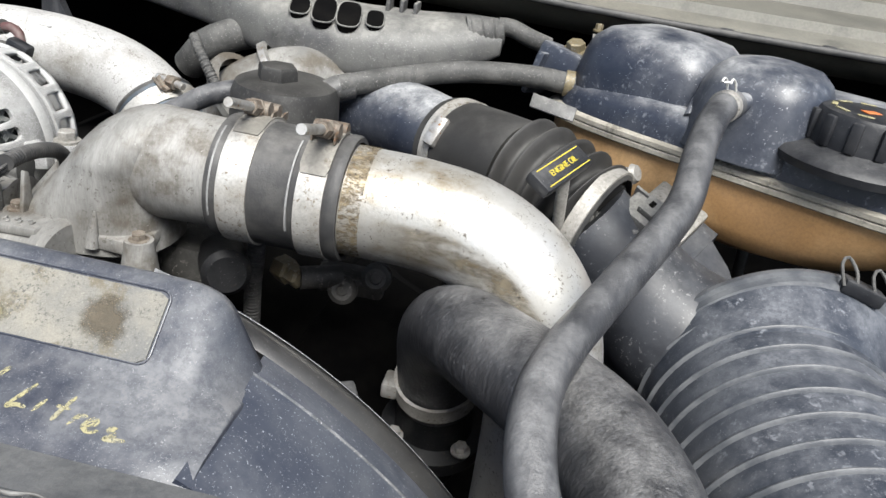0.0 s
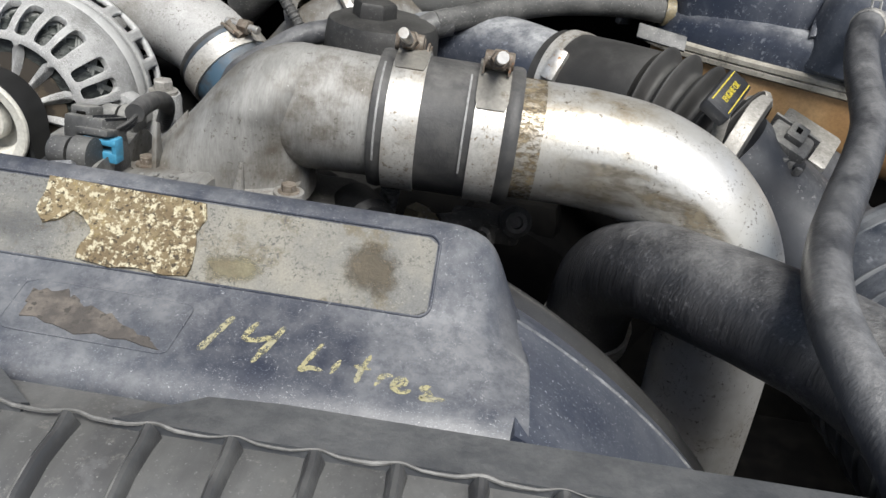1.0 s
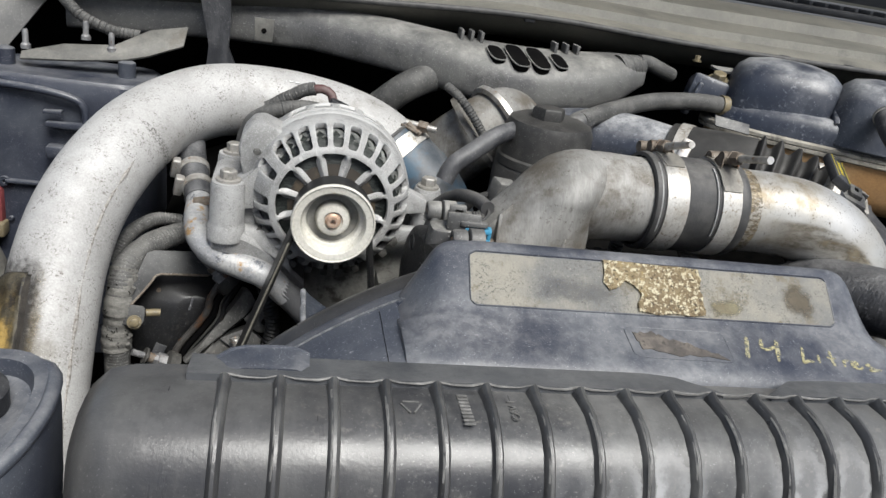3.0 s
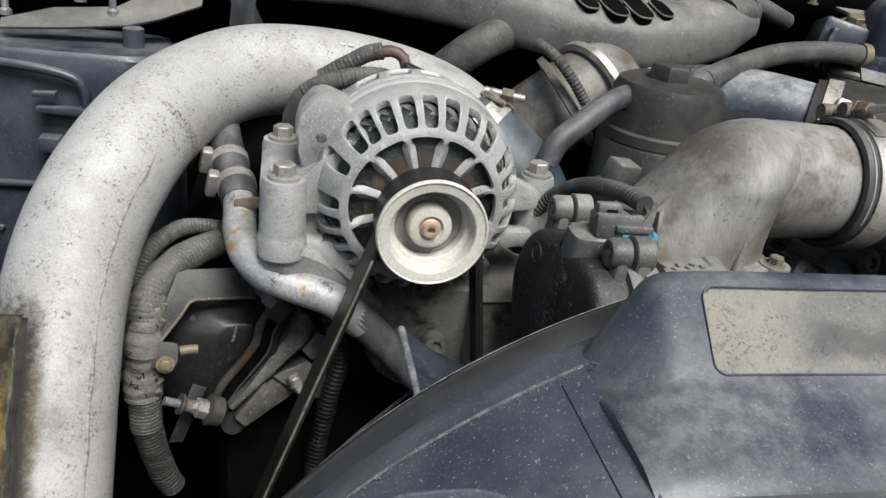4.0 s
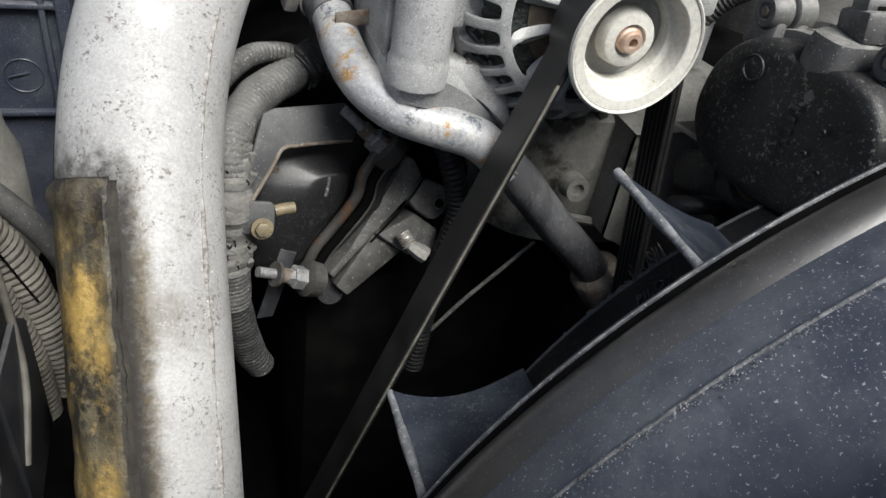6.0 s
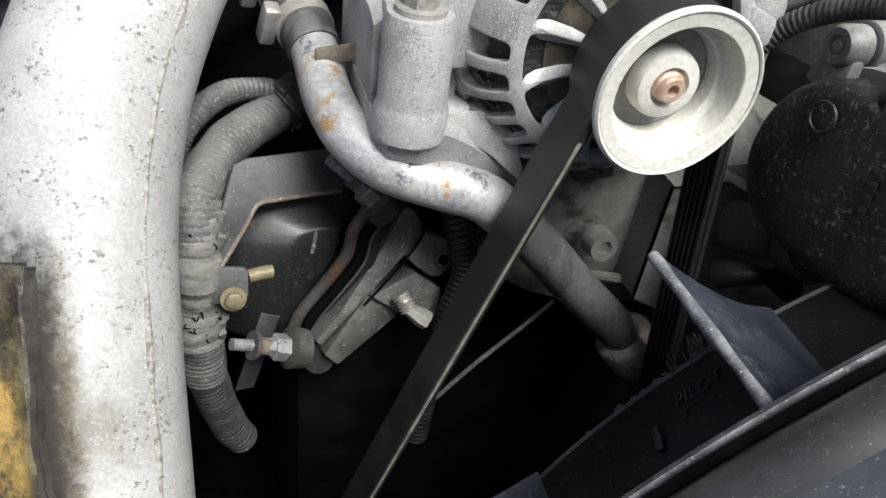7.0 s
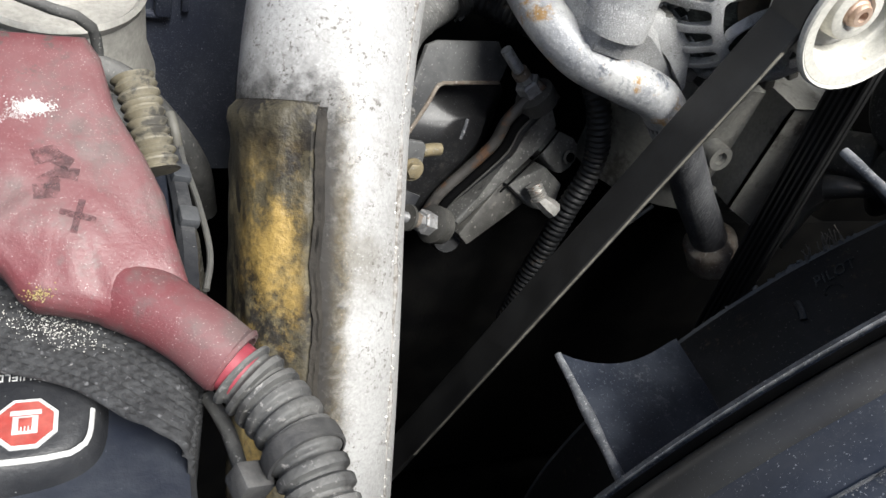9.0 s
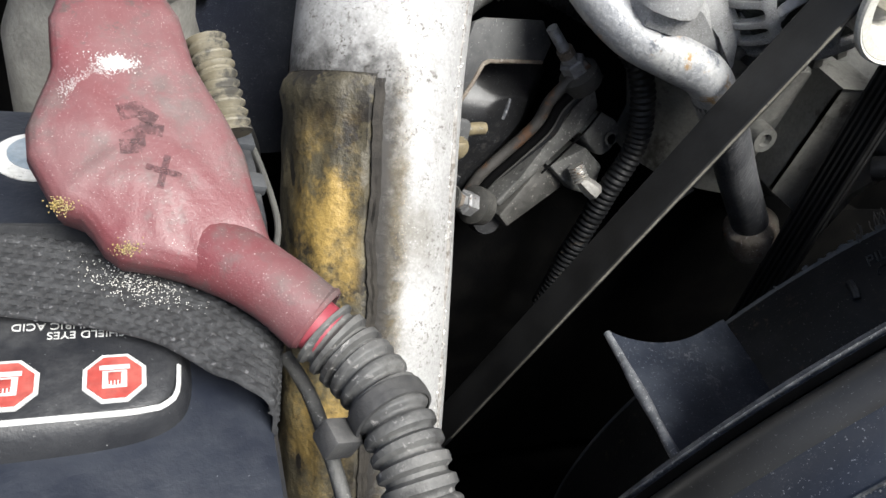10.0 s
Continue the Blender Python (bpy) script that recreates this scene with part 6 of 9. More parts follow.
part("hex_nut", turned([(0.0175, 0.088), (0.0172, 0.099), (0.0155, 0.1012), (0, 0.1012)], (0.216, 0.167, 0.975), (0, 0, 1), 6), dusty_black, oil)
con = thing("sensor_connector", (0.165, 0.12, 0.99), "grey dusty sensor connector below the filter housing", "connector")
part("connector_body", block((0.168, 0.116, 1.000), (0.024, 0.018, 0.022), 0.003, (10, 10, 20)), grey_plastic, con)
part("lead", sweep([(0.158, 0.118, 0.995), (0.145, 0.125, 0.985), (0.135, 0.14, 0.96)], 0.004, 10), rubber, con)
vent = tagged(part("vent_hose", sweep([(0.262, 0.192, 1.061), (0.30, 0.215, 1.070), (0.36, 0.240, 1.082), (0.42, 0.250, 1.087), (0.462, 0.252, 1.086)], 0.0098, 18, 0.005), grey_rubber),
              "grey dusty vent hose running to the coolant bottle", "hose")
part("hose_clamp", turned([(0.0098, 0), (0.0116, 0), (0.0116, 0.008), (0.0098, 0.008)], (0.452, 0.252, 1.0865), (1, 0.02, -0.02), 24), gold_mat, vent, "yellow zinc spring clamp")
part("elbow_fitting", sweep([(0.272, 0.20, 1.062), (0.255, 0.19, 1.056), (0.248, 0.186, 1.04)], 0.0115, 16), grey_plastic, vent)
turbo = thing("turbocharger", (0.17, 0.27, 0.97), "dirty grey metal turbocharger housing behind the filter", "turbocharger")
part("housing", sweep([(0.135, 0.26, 0.985), (0.165, 0.245, 1.02), (0.20, 0.27, 1.035), (0.23, 0.31, 1.02), (0.23, 0.35, 0.98)], 0.038, 32, 0.005, radius=lambda s, L: 0.040 - 0.008 * s / L), elbow_alu, turbo)
part("flange_ring", turned([(0.036, 0), (0.046, 0.001), (0.046, 0.007), (0.038, 0.009)], (0.158, 0.236, 1.02), (0.75, -0.1, 0.65), 36), elbow_alu, turbo)
part("v_clamp", turned([(0.040, 0), (0.045, 0.002), (0.045, 0.008), (0.040, 0.010)], (0.185, 0.25, 1.032), (0.8, 0.3, 0.5), 36), zinc, turbo)
part("pipe", sweep([(0.06, 0.32, 1.02), (0.09, 0.31, 1.05), (0.13, 0.33, 1.065), (0.17, 0.37, 1.06)], 0.017, 20), grey_rubber, turbo)
inlet = tagged(part("turbo_inlet_pipe", sweep([(0.25, 0.255, 1.02), (0.285, 0.235, 1.03), (0.325, 0.21, 1.035), (0.372, 0.178, 1.032)], 0.036, 32, 0.005), degas_top),
               "blue-black plastic turbo inlet pipe", "pipe")
tagged(part("coolant_hose", sweep([(0.112, 0.130, 1.000), (0.120, 0.134, 1.016), (0.140, 0.142, 1.030), (0.162, 0.152, 1.044), (0.185, 0.165, 1.050)], 0.0092, 16, 0.004), hose_mat), "dark dusty coolant hose curving past the filter", "hose")
lead = tagged(part("sensor_lead", sweep([(0.118, 0.215, 1.075), (0.130, 0.20, 1.068), (0.145, 0.19, 1.052), (0.158, 0.185, 1.035)], 0.0045, 12, 0.0012, radius=ribbed(0.0032, 0.004, 0.005)), grey_rubber), "grey corrugated sensor lead", "cable")

# slotted wiring cover under the cowl
wc = thing("wiring_cover", (0.2, 0.33, 1.05), "dusty grey plastic wiring cover with slots under the cowl", "wiring cover")


def cover_shell():
    rings = []
    for x, yc, zc, hy, hz in ((-0.30, 0.43, 1.085, 0.022, 0.020), (-0.12, 0.415, 1.098, 0.022, 0.021), (-0.02, 0.395, 1.103, 0.023, 0.022), (0.07, 0.362, 1.101, 0.027, 0.025), (0.13, 0.338, 1.095, 0.036, 0.028), (0.18, 0.322, 1.090, 0.045, 0.030),
                              (0.24, 0.320, 1.089, 0.047, 0.030), (0.30, 0.322, 1.093, 0.044, 0.029), (0.345, 0.328, 1.102, 0.034, 0.024), (0.372, 0.334, 1.110, 0.020, 0.016), (0.385, 0.336, 1.114, 0.014, 0.012)):
        ring = []
        for k in range(28):
            a = 2 * math.pi * k / 28
            c, s = math.cos(a), math.sin(a)
            ring.append((x, yc + hy * math.copysign(abs(c) ** 0.7, c), zc - 0.012 + hz * math.copysign(abs(s) ** 0.7, s) + 0.010 * c))
        rings.append(ring)
    return loft(rings)


shell = part("cover_shell", cover_shell(), grey_plastic, wc)
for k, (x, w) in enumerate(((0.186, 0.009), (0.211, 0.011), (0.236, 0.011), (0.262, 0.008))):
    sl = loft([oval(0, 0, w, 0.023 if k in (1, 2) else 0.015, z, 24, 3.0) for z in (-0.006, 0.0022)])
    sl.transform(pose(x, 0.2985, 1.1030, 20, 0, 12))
    # black plug on the closed shell; the slot's inner shade is its colour
    part("slot", sl, deep_black, wc, "black plug in place of a slot's shaded inside")
    rm = sweep([Vector(p) for p in oval(0, 0, w + 0.001, (0.023 if k in (1, 2) else 0.015) + 0.0006, 0.0016, 16, 3.0)] + [Vector((w + 0.0006, 0, 0.0006))], 0.0008, 6, 0.004, caps=False)
    rm.transform(pose(x, 0.2985, 1.1030, 20, 0, 12))
    part("slot_rim", rm, grey_plastic, wc)
for x in (0.150, 0.162, 0.174, 0.266, 0.280, 0.294):
    part("rib", block((x, 0.338, 1.114), (0.004, 0.02, 0.014), 0.001), grey_plastic, wc)
part("end_sleeve", sweep([(0.378, 0.335, 1.112), (0.392, 0.337, 1.112), (0.41, 0.338, 1.106), (0.43, 0.345, 1.10)], 0.009, 14), grey_rubber, wc)
part("end_tape", sweep([(0.352, 0.330, 1.098), (0.368, 0.333, 1.1035), (0.384, 0.336, 1.107)], 0.02, 20, 0.002, radius=lambda s, L: 0.0205 - 0.0085 * s / L + 0.0006 * math.sin(s * 1800)), grey_rubber, wc, "taped end of the cover")
tabth = tagged(part("hanging_tab", slab([(-0.011, 0), (0.011, 0), (0.010, -0.026), (-0.010, -0.026)], (-0.0755, 0.362, 1.098), (1, 0, 0), (0, 0, 1), 0.002, 0.0005), bracket_steel), "small dull steel tab with a hole under the cowl", "tab")
# black disc on the solid tab in place of a hole's shade
part("tab_black_disc", turned([(0, 0), (0.003, 0), (0.003, 0.0006), (0, 0.0006)], (-0.0755, 0.3598, 1.084), (0, -1, 0), 16), deep_black, tabth)

# ---------------------------------------------------------------- coolant bottle
deg = thing("coolant_bottle", (0.62, 0.2, 0.97), "coolant bottle with a blue-black top and an amber lower half", "coolant bottle")
DT = Matrix.Rotation(radians(-30), 4, "Z")


def skew(ring):
    """Turns a plan ring with the bottle, which stands askew."""
    c = Vector((0.605, 0.200, 0))
    return [tuple(DT @ (Vector(p) - c) + c) for p in ring]


CX, CY, HX, HY = 0.625, 0.215, 0.195, 0.075
part("lower_shell", loft([skew(oval(CX - s, CY, HX * k - s, HY * k, z, 56, 4.0)) for k, s, z in ((0.50, 0.052, 1.002), (0.80, 0.050, 1.004), (0.90, 0.044, 1.010), (0.95, 0.034, 1.024), (0.965, 0.018, 1.042), (0.97, 0.0, 1.060))]), degas_low, deg, "amber translucent lower half")
part("seam", loft([skew(oval(CX, CY, HX * k + d, HY * k + d, z, 56, 4.0)) for k, d, z in ((0.97, 0.0, 1.058), (1.0, 0.002, 1.060), (1.0, 0.002, 1.0635), (1.0, 0.0002, 1.0645), (1.0, 0.002, 1.0655), (1.0, 0.002, 1.069), (0.97, 0.0, 1.071))]), seam_beige, deg, "pale dusty welded seam")
part("deck", loft([skew(oval(CX, CY, HX * k, HY * k, z, 56, 4.0)) for k, z in ((0.965, 1.068), (0.95, 1.082), (0.91, 1.092), (0.82, 1.098), (0.3, 1.100))]), degas_top, deg)
part("raised_dome", loft([skew(oval(0.5130, 0.2180, 0.0670 * k, 0.0640 * k, z, 48, 3.4)) for k, z in ((1.03, 1.070), (1.0, 1.088), (0.98, 1.105), (0.94, 1.120), (0.86, 1.132), (0.72, 1.140), (0.4, 1.145), (0.15, 1.146))]), degas_top, deg, sharp=60)
part("raised_dome", loft([skew(oval(0.6130, 0.1900, 0.0500 * k, 0.0540 * k, z, 48, 2.7)) for k, z in ((1.08, 1.075), (1.03, 1.090), (1.0, 1.106), (0.94, 1.122), (0.84, 1.134), (0.66, 1.142), (0.3, 1.146))]), degas_top, deg, sharp=60)
part("raised_dome", loft([skew(oval(0.670, 0.2450, 0.120 * k, 0.036 * k, z, 48, 3.2)) for k, z in ((1.0, 1.085), (0.97, 1.106), (0.88, 1.118), (0.6, 1.124), (0.3, 1.125))]), degas_top, deg, sharp=60)
part("valley_scuff", sweep([tuple(DT @ (Vector(p) - Vector((0.605, 0.2, 0))) + Vector((0.605, 0.2, 0))) for p in ((0.5700, 0.1480, 1.0960), (0.5680, 0.1650, 1.1090), (0.5670, 0.1850, 1.1160), (0.5660, 0.2050, 1.1200))], 0.0035, 10, 0.004, wob=0.002, flat=0.5), degas_scuff, deg, "pale scuffed valley")
CAP = Vector((0.667, 0.137, 1.088))
cap = part("cap", turned([(0.056, 0.000), (0.0575, 0.006), (0.054, 0.0105), (0.045, 0.013), (0.0365, 0.016), (0.0365, 0.018)], CAP, (0, 0, 1), 48), black_plastic, deg, "black ribbed pressure cap")
part("cap_top", turned([(0.037, 0.014), (0.0365, 0.036), (0.034, 0.040), (0.028, 0.041), (0, 0.0415)], CAP, (0, 0, 1), 48), black_plastic, cap)
for k in range(12):
    a = radians(30 * k)
    part("grip_rib", block(CAP + Vector((0.0375 * math.cos(a), 0.0375 * math.sin(a), 0.027)), (0.005, 0.008, 0.022), 0.0018, (0, 0, 30 * k)), black_plastic, cap)
for k in range(9):
    a = radians(40 * k)
    part("yellow_mark", block(CAP + Vector((0.026 * math.cos(a), 0.026 * math.sin(a), 0.0416)), (0.004, 0.011, 0.0006), 0.0002, (0, 0, 40 * k)), yellow_paint, cap, "yellow warning mark")
part("orange_mark", block(CAP + Vector((-0.004, -0.006, 0.0418)), (0.012, 0.008, 0.0006), 0.0002, (0, 0, 20)), surface("orange_print", (0.6, 0.16, 0.04), (0.55, 0.2, 0.08), 0.5, 0, 80), cap)
part("nipple", sweep([(0.585, 0.150, 1.118), (0.566, 0.130, 1.118)], 0.0075, 16), degas_top, deg)
part("bracket", slab([(0, 0), (0.040, -0.001), (0.040, -0.014), (0.000, -0.013)], (0.4275, 0.216, 1.0800), (0.97, -0.24, -0.08), (0.1, 0.62, 0.78), 0.0025, 0.0006), grey_plastic, deg, "grey steel mounting bracket")
part("bracket", block((0.4500, 0.288, 1.0950), (0.044, 0.050, 0.030), 0.005, (-12, 10, -25)), degas_top, deg)
part("bracket_fold", block((0.4300, 0.280, 1.0860), (0.006, 0.044, 0.040), 0.002, (-8, 14, -25)), degas_top, deg)
part("back_plate", slab([(0, 0), (0.090, -0.020), (0.170, -0.050), (0.172, -0.058), (0.085, -0.040), (0, -0.022)], (0.470, 0.330, 1.1180), (1, 0, 0.02), (0, 1, 0.10), 0.004, 0.001), grey_plastic, deg, "dusty steel edge behind the bottle")
bolt((0.4560, 0.278, 1.1105), (-0.1, -0.3, 1), 0.0085, 0.010, deg, gold_mat)
bolt((0.477, 0.376, 1.118), (0, 0, 1), 0.004, 0.008, deg, gold_mat)
ledge = tagged(part("cowl_corner_bracket", block((0.80, 0.31, 1.10), (0.08, 0.07, 0.05), 0.004, (0, 0, -10)), cowl_mat), "dusty grey corner bracket beside the coolant bottle", "bracket")

thin = thing("overflow_hose", (0.50, -0.1, 1.0), "thin dusty rubber overflow hose crossing the radiator hose", "hose")
part("hose_body", sweep([(0.572, 0.136, 1.117), (0.562, 0.122, 1.116), (0.553, 0.100, 1.108), (0.544, 0.065, 1.096), (0.534, 0.015, 1.081), (0.520, -0.020, 1.070), (0.502, -0.055, 1.058), (0.484, -0.092, 1.048), (0.470, -0.128, 1.045), (0.461, -0.165, 1.043),
                         (0.462, -0.205, 1.036), (0.475, -0.235, 1.015), (0.49, -0.255, 0.97)], 0.0105, 20, 0.005), hose_mat, thin)
part("spring_clamp", turned([(0.0106, 0), (0.0117, 0.0004), (0.0117, 0.0064), (0.0106, 0.007)], (0.5665, 0.1295, 1.117), (-0.5, -0.85, -0.1), 24), flange_mat, thin, "pale spring clamp")
for s in (-1, 1):
    part("clamp_ear", sweep([(0.566 + 0.003 * s, 0.128, 1.128), (0.564 + 0.003 * s, 0.126, 1.134), (0.5605 + 0.003 * s, 0.122, 1.137), (0.559 + 0.003 * s, 0.119, 1.1345)], 0.0009, 8, 0.002), sign_white, thin, "pale wire clamp ear")
part("clamp_ear", sweep([(0.5575, 0.119, 1.1345), (0.5610, 0.1185, 1.1350), (0.5625, 0.119, 1.1345)], 0.0009, 8, 0.002), sign_white, thin)

ridged_rubber = surface("ridged_hose_rubber", (0.018, 0.0185, 0.021), (0.040, 0.040, 0.043), 0.46, 0, 34, dust=((0.26, 0.258, 0.255), 0.50, 40), freckle=((0.11, 0.11, 0.115), 380, 0.54, 0.64), bump=0.8, grain=420, stretch=(1.6, 1.6, 0.3), across=(1.0, 1.0, 0.12))
rh = thing("radiator_hose", (0.44, -0.08, 0.93), "thick dusty black upper radiator hose with a bend", "hose")
part("hose_body", sweep([(0.405, 0.020, 0.895), (0.402, 0.006, 0.935), (0.404, -0.014, 0.968), (0.418, -0.042, 0.990), (0.442, -0.074, 0.999), (0.466, -0.103, 1.005), (0.494, -0.136, 1.008), (0.512, -0.175, 1.006), (0.52, -0.22, 0.998), (0.525, -0.27, 0.985)], 0.0285, 32, 0.005), ridged_rubber, rh)
part("hose_clamp", turned([(0.0285, 0), (0.031, 0), (0.031, 0.013), (0.0285, 0.013)], (0.404, 0.016, 0.903), (-0.05, -0.3, 0.95), 32), band_steel, rh)
part("clamp_screw", block((0.372, 0.008, 0.903), (0.012, 0.02, 0.012), 0.002), zinc, rh)
therm = thing("thermostat_housing", (0.385, 0.02, 0.86), "grimy metal thermostat housing below the hose", "housing")
part("housing", turned([(0.04, 0), (0.04, 0.012), (0.030, 0.016), (0.028, 0.05), (0, 0.05)], (0.405, 0.028, 0.850), (0, -0.15, 1), 32), grime_shade_black, therm)
for p in ((0.38, -0.002, 0.866), (0.43, -0.002, 0.866)):
    bolt(p, (0, -0.15, 1), 0.005, 0.007, therm, zinc)
part("sensor_plug", block((0.343, -0.02, 0.90), (0.022, 0.024, 0.018), 0.003, (15, 0, 30)), black_plastic, therm)

sen = thing("pressure_sensor", (0.29, 0.045, 0.93), "brass pressure sensor with a grimy bracket under the coupling", "sensor")
part("brass_hex", turned([(0, 0), (0.010, 0), (0.010, 0.012), (0.008, 0.014), (0.008, 0.024), (0.006, 0.026), (0, 0.026)], (0.272, 0.042, 0.960), (0.8, -0.55, 0.05), 6), gold_mat, sen, "tarnished brass hexagon")
part("sensor_body", turned([(0, 0), (0.0085, 0), (0.0085, 0.03), (0, 0.03)], (0.292, 0.028, 0.962), (0.85, 0.5, 0.0), 20), block_mat, sen)
part("bracket", block((0.325, 0.050, 0.957), (0.05, 0.02, 0.018), 0.004, (10, 5, 12)), block_mat, sen)
for p in ((0.322, 0.036, 0.955), (0.345, 0.040, 0.968)):
    part("bolt", turned([(0.011, -0.012), (0.011, 0.0), (0.0075, 0.003), (0.0045, 0.003), (0.004, -0.001), (0, -0.001)], p, (0.1, -0.9, 0.35), 22), block_mat, sen)
part("braided_hose", sweep([(0.258, 0.032, 0.99), (0.256, 0.034, 0.97), (0.252, 0.04, 0.94), (0.25, 0.045, 0.90)], 0.0065, 14, 0.001, radius=ribbed(0.003, 0.0056, 0.0068)), grey_rubber, sen, "grey corrugated hose")
part("pump_body", block((0.215, 0.03, 0.955), (0.05, 0.05, 0.05), 0.012), block_mat, sen)
part("pump_body", turned([(0, -0.02), (0.017, -0.02), (0.017, 0.012), (0.013, 0.016), (0, 0.016)], (0.245, 0.005, 0.972), (0.5, -0.85, 0.1), 24), grime_shade_black, sen)

# ---------------------------------------------------------------- air intake: bellows, plug, ribbed duct
air = thing("intake_bellows", (0.43, 0.12, 0.99), "black rubber intake bellows with a steel clamp", "bellows")
part("cuff", sweep([(0.366, 0.182, 1.032), (0.385, 0.166, 1.033), (0.405, 0.150, 1.034), (0.432, 0.130, 1.034)], 0.0405, 40, 0.004, radius=lambda s, L: 0.0405 + 0.0030 * s / L), pleat_black, air)
part("pleats", sweep([(0.428, 0.133, 1.034), (0.45, 0.119, 1.032), (0.47, 0.106, 1.027), (0.490, 0.093, 1.020)], 0.040, 44, 0.0009, radius=lambda s, L: 0.0375 + 0.0115 * (0.5 - 0.5 * math.cos(2 * math.pi * s / 0.0148)) ** 1.6), pleat_black, air)
part("band_clamp", turned([(0.0405, 0), (0.0422, 0), (0.0422, 0.012), (0.0405, 0.012)], (0.372, 0.177, 1.0325), (0.77, -0.63, 0.04), 40), band_steel, air, "bright steel band clamp")
part("clamp_screw", block((0.360, 0.142, 1.053), (0.012, 0.014, 0.026), 0.003, (-30, 10, -30)), zinc, air)
dip = thing("oil_dipstick", (0.452, 0.045, 0.95), "black engine oil dipstick handle with yellow lettering", "dipstick")
HDL = pose(0.4570, 0.0385, 1.0755, 30, -8, 64)
hd = block((0, 0, 0), (0.060, 0.0180, 0.009), 0.0025)
for v in hd.verts:
    v.co.z -= 0.5 * abs(v.co.x) * max(0.0, abs(v.co.x) - 0.024)
hd.transform(HDL)
lab = part("handle", hd, black_plastic, dip)
txt = bpy.data.curves.new("engine_oil", "FONT")
txt.body, txt.size, txt.extrude, txt.align_x, txt.align_y = "ENGINE OIL", 0.0062, 0.0003, "CENTER", "CENTER"
tob = new("handle_lettering", txt)
tob.parent = lab
tob.matrix_basis = HDL @ pose(0.0, 0.0, 0.0047, 0, 0, 0)
bright_yellow = surface("yellow_print", (0.62, 0.50, 0.05), (0.52, 0.43, 0.08), 0.55, 0, 200, bump=0.1)
txt.materials.append(bright_yellow)
for y in (-0.0064, 0.0064):
    bb = block((0, y, 0.0046), (0.052, 0.0007, 0.0006), 0)
    bb.transform(HDL)
    part("border_line", bb, bright_yellow, lab)
part("tube", sweep([(0.461, 0.044, 1.070), (0.463, 0.050, 1.045), (0.466, 0.060, 1.01), (0.47, 0.07, 0.95)], 0.0042, 12), flange_mat, dip, "dull metal dipstick tube")
part("clamp_screw", turned([(0, 0), (0.006, 0), (0.006, 0.010), (0.008, 0.012), (0.006, 0.016), (0, 0.016)], (0.5060, 0.1360, 1.0480), (0.75, -0.45, 0.45), 18), flange_mat, air)
elbow_plastic = surface("grimy_elbow_plastic", (0.016, 0.018, 0.023), (0.034, 0.037, 0.044), 0.48, 0, 22, dust=((0.24, 0.24, 0.24), 0.32, 20), freckle=((0.20, 0.20, 0.20), 300, 0.58, 0.66), bump=0.12)
elbow2 = thing("intake_duct_elbow", (0.55, 0.05, 0.93), "dusty black plastic intake elbow with a pale sensor plug", "duct")
part("elbow_shell", sweep([(0.482, 0.098, 1.018), (0.515, 0.092, 0.992), (0.552, 0.084, 0.963), (0.590, 0.075, 0.942), (0.620, 0.064, 0.934)], 0.046, 40, 0.005, radius=lambda s, L: 0.041 + 0.030 * (s / L) ** 1.6), elbow_plastic, elbow2)
part("collar", turned([(0.043, 0), (0.0465, 0.001), (0.0465, 0.012), (0.043, 0.014)], (0.484, 0.096, 1.021), (0.88, -0.42, -0.2), 40), rubber, elbow2)
part("end_clamp", turned([(0.0465, 0), (0.0482, 0.0004), (0.0482, 0.0106), (0.0465, 0.011)], (0.4850, 0.0955, 1.0205), (0.88, -0.42, -0.2), 44), flange_mat, elbow2, "pale dusty band clamp")
ES, EU, EV = Vector((0.5200, 0.1120, 1.0360)), Vector((0.0235, 0.0400, 0.0118)).normalized(), Vector((0.034, -0.026, -0.012)).normalized()
EW = EV.cross(EU).normalized()
EW = EW if EW.z > 0 else -EW
plug = part("sensor_block", loft([[ES + EU * a + EV * b + EW * h for a, b in ((0.002 + d, d), (0.045 - d, d), (0.047 - d, 0.002 + d), (0.047 - d, 0.043 - d), (0.045 - d, 0.045 - d), (0.002 + d, 0.045 - d), (d, 0.043 - d), (d, 0.002 + d))] for d, h in ((0.004, -0.026), (0.0, -0.006), (0.0, -0.001), (0.0012, 0.0), (0.012, 0.0))]), flange_mat, elbow2, "dirty pale sensor block")
part("sensor_seat", loft([[ES + EU * a + EV * b + EW * h for a, b in ((-0.004, -0.004), (0.050, -0.004), (0.050, 0.058), (-0.004, 0.058))] for h in (-0.045, -0.014, -0.012)]), elbow_plastic, elbow2)
part("sensor_wedge", loft([[ES + EU * a + EV * b + EW * h for a, b, h in ring] for ring in (((-0.010, 0.045, -0.010), (0.042, 0.045, -0.008), (0.042, 0.045, -0.040), (-0.010, 0.045, -0.045)), ((-0.016, 0.075, -0.022), (0.036, 0.080, -0.020), (0.036, 0.080, -0.045), (-0.016, 0.075, -0.060)), ((-0.020, 0.098, -0.040), (0.030, 0.104, -0.036), (0.030, 0.104, -0.06), (-0.020, 0.098, -0.075)))]), elbow_plastic, elbow2)
PM = Matrix((EU, EV, EW)).transposed().to_4x4()
PM.translation = ES + EU * -0.016 + EV * 0.014 + EW * 0.006
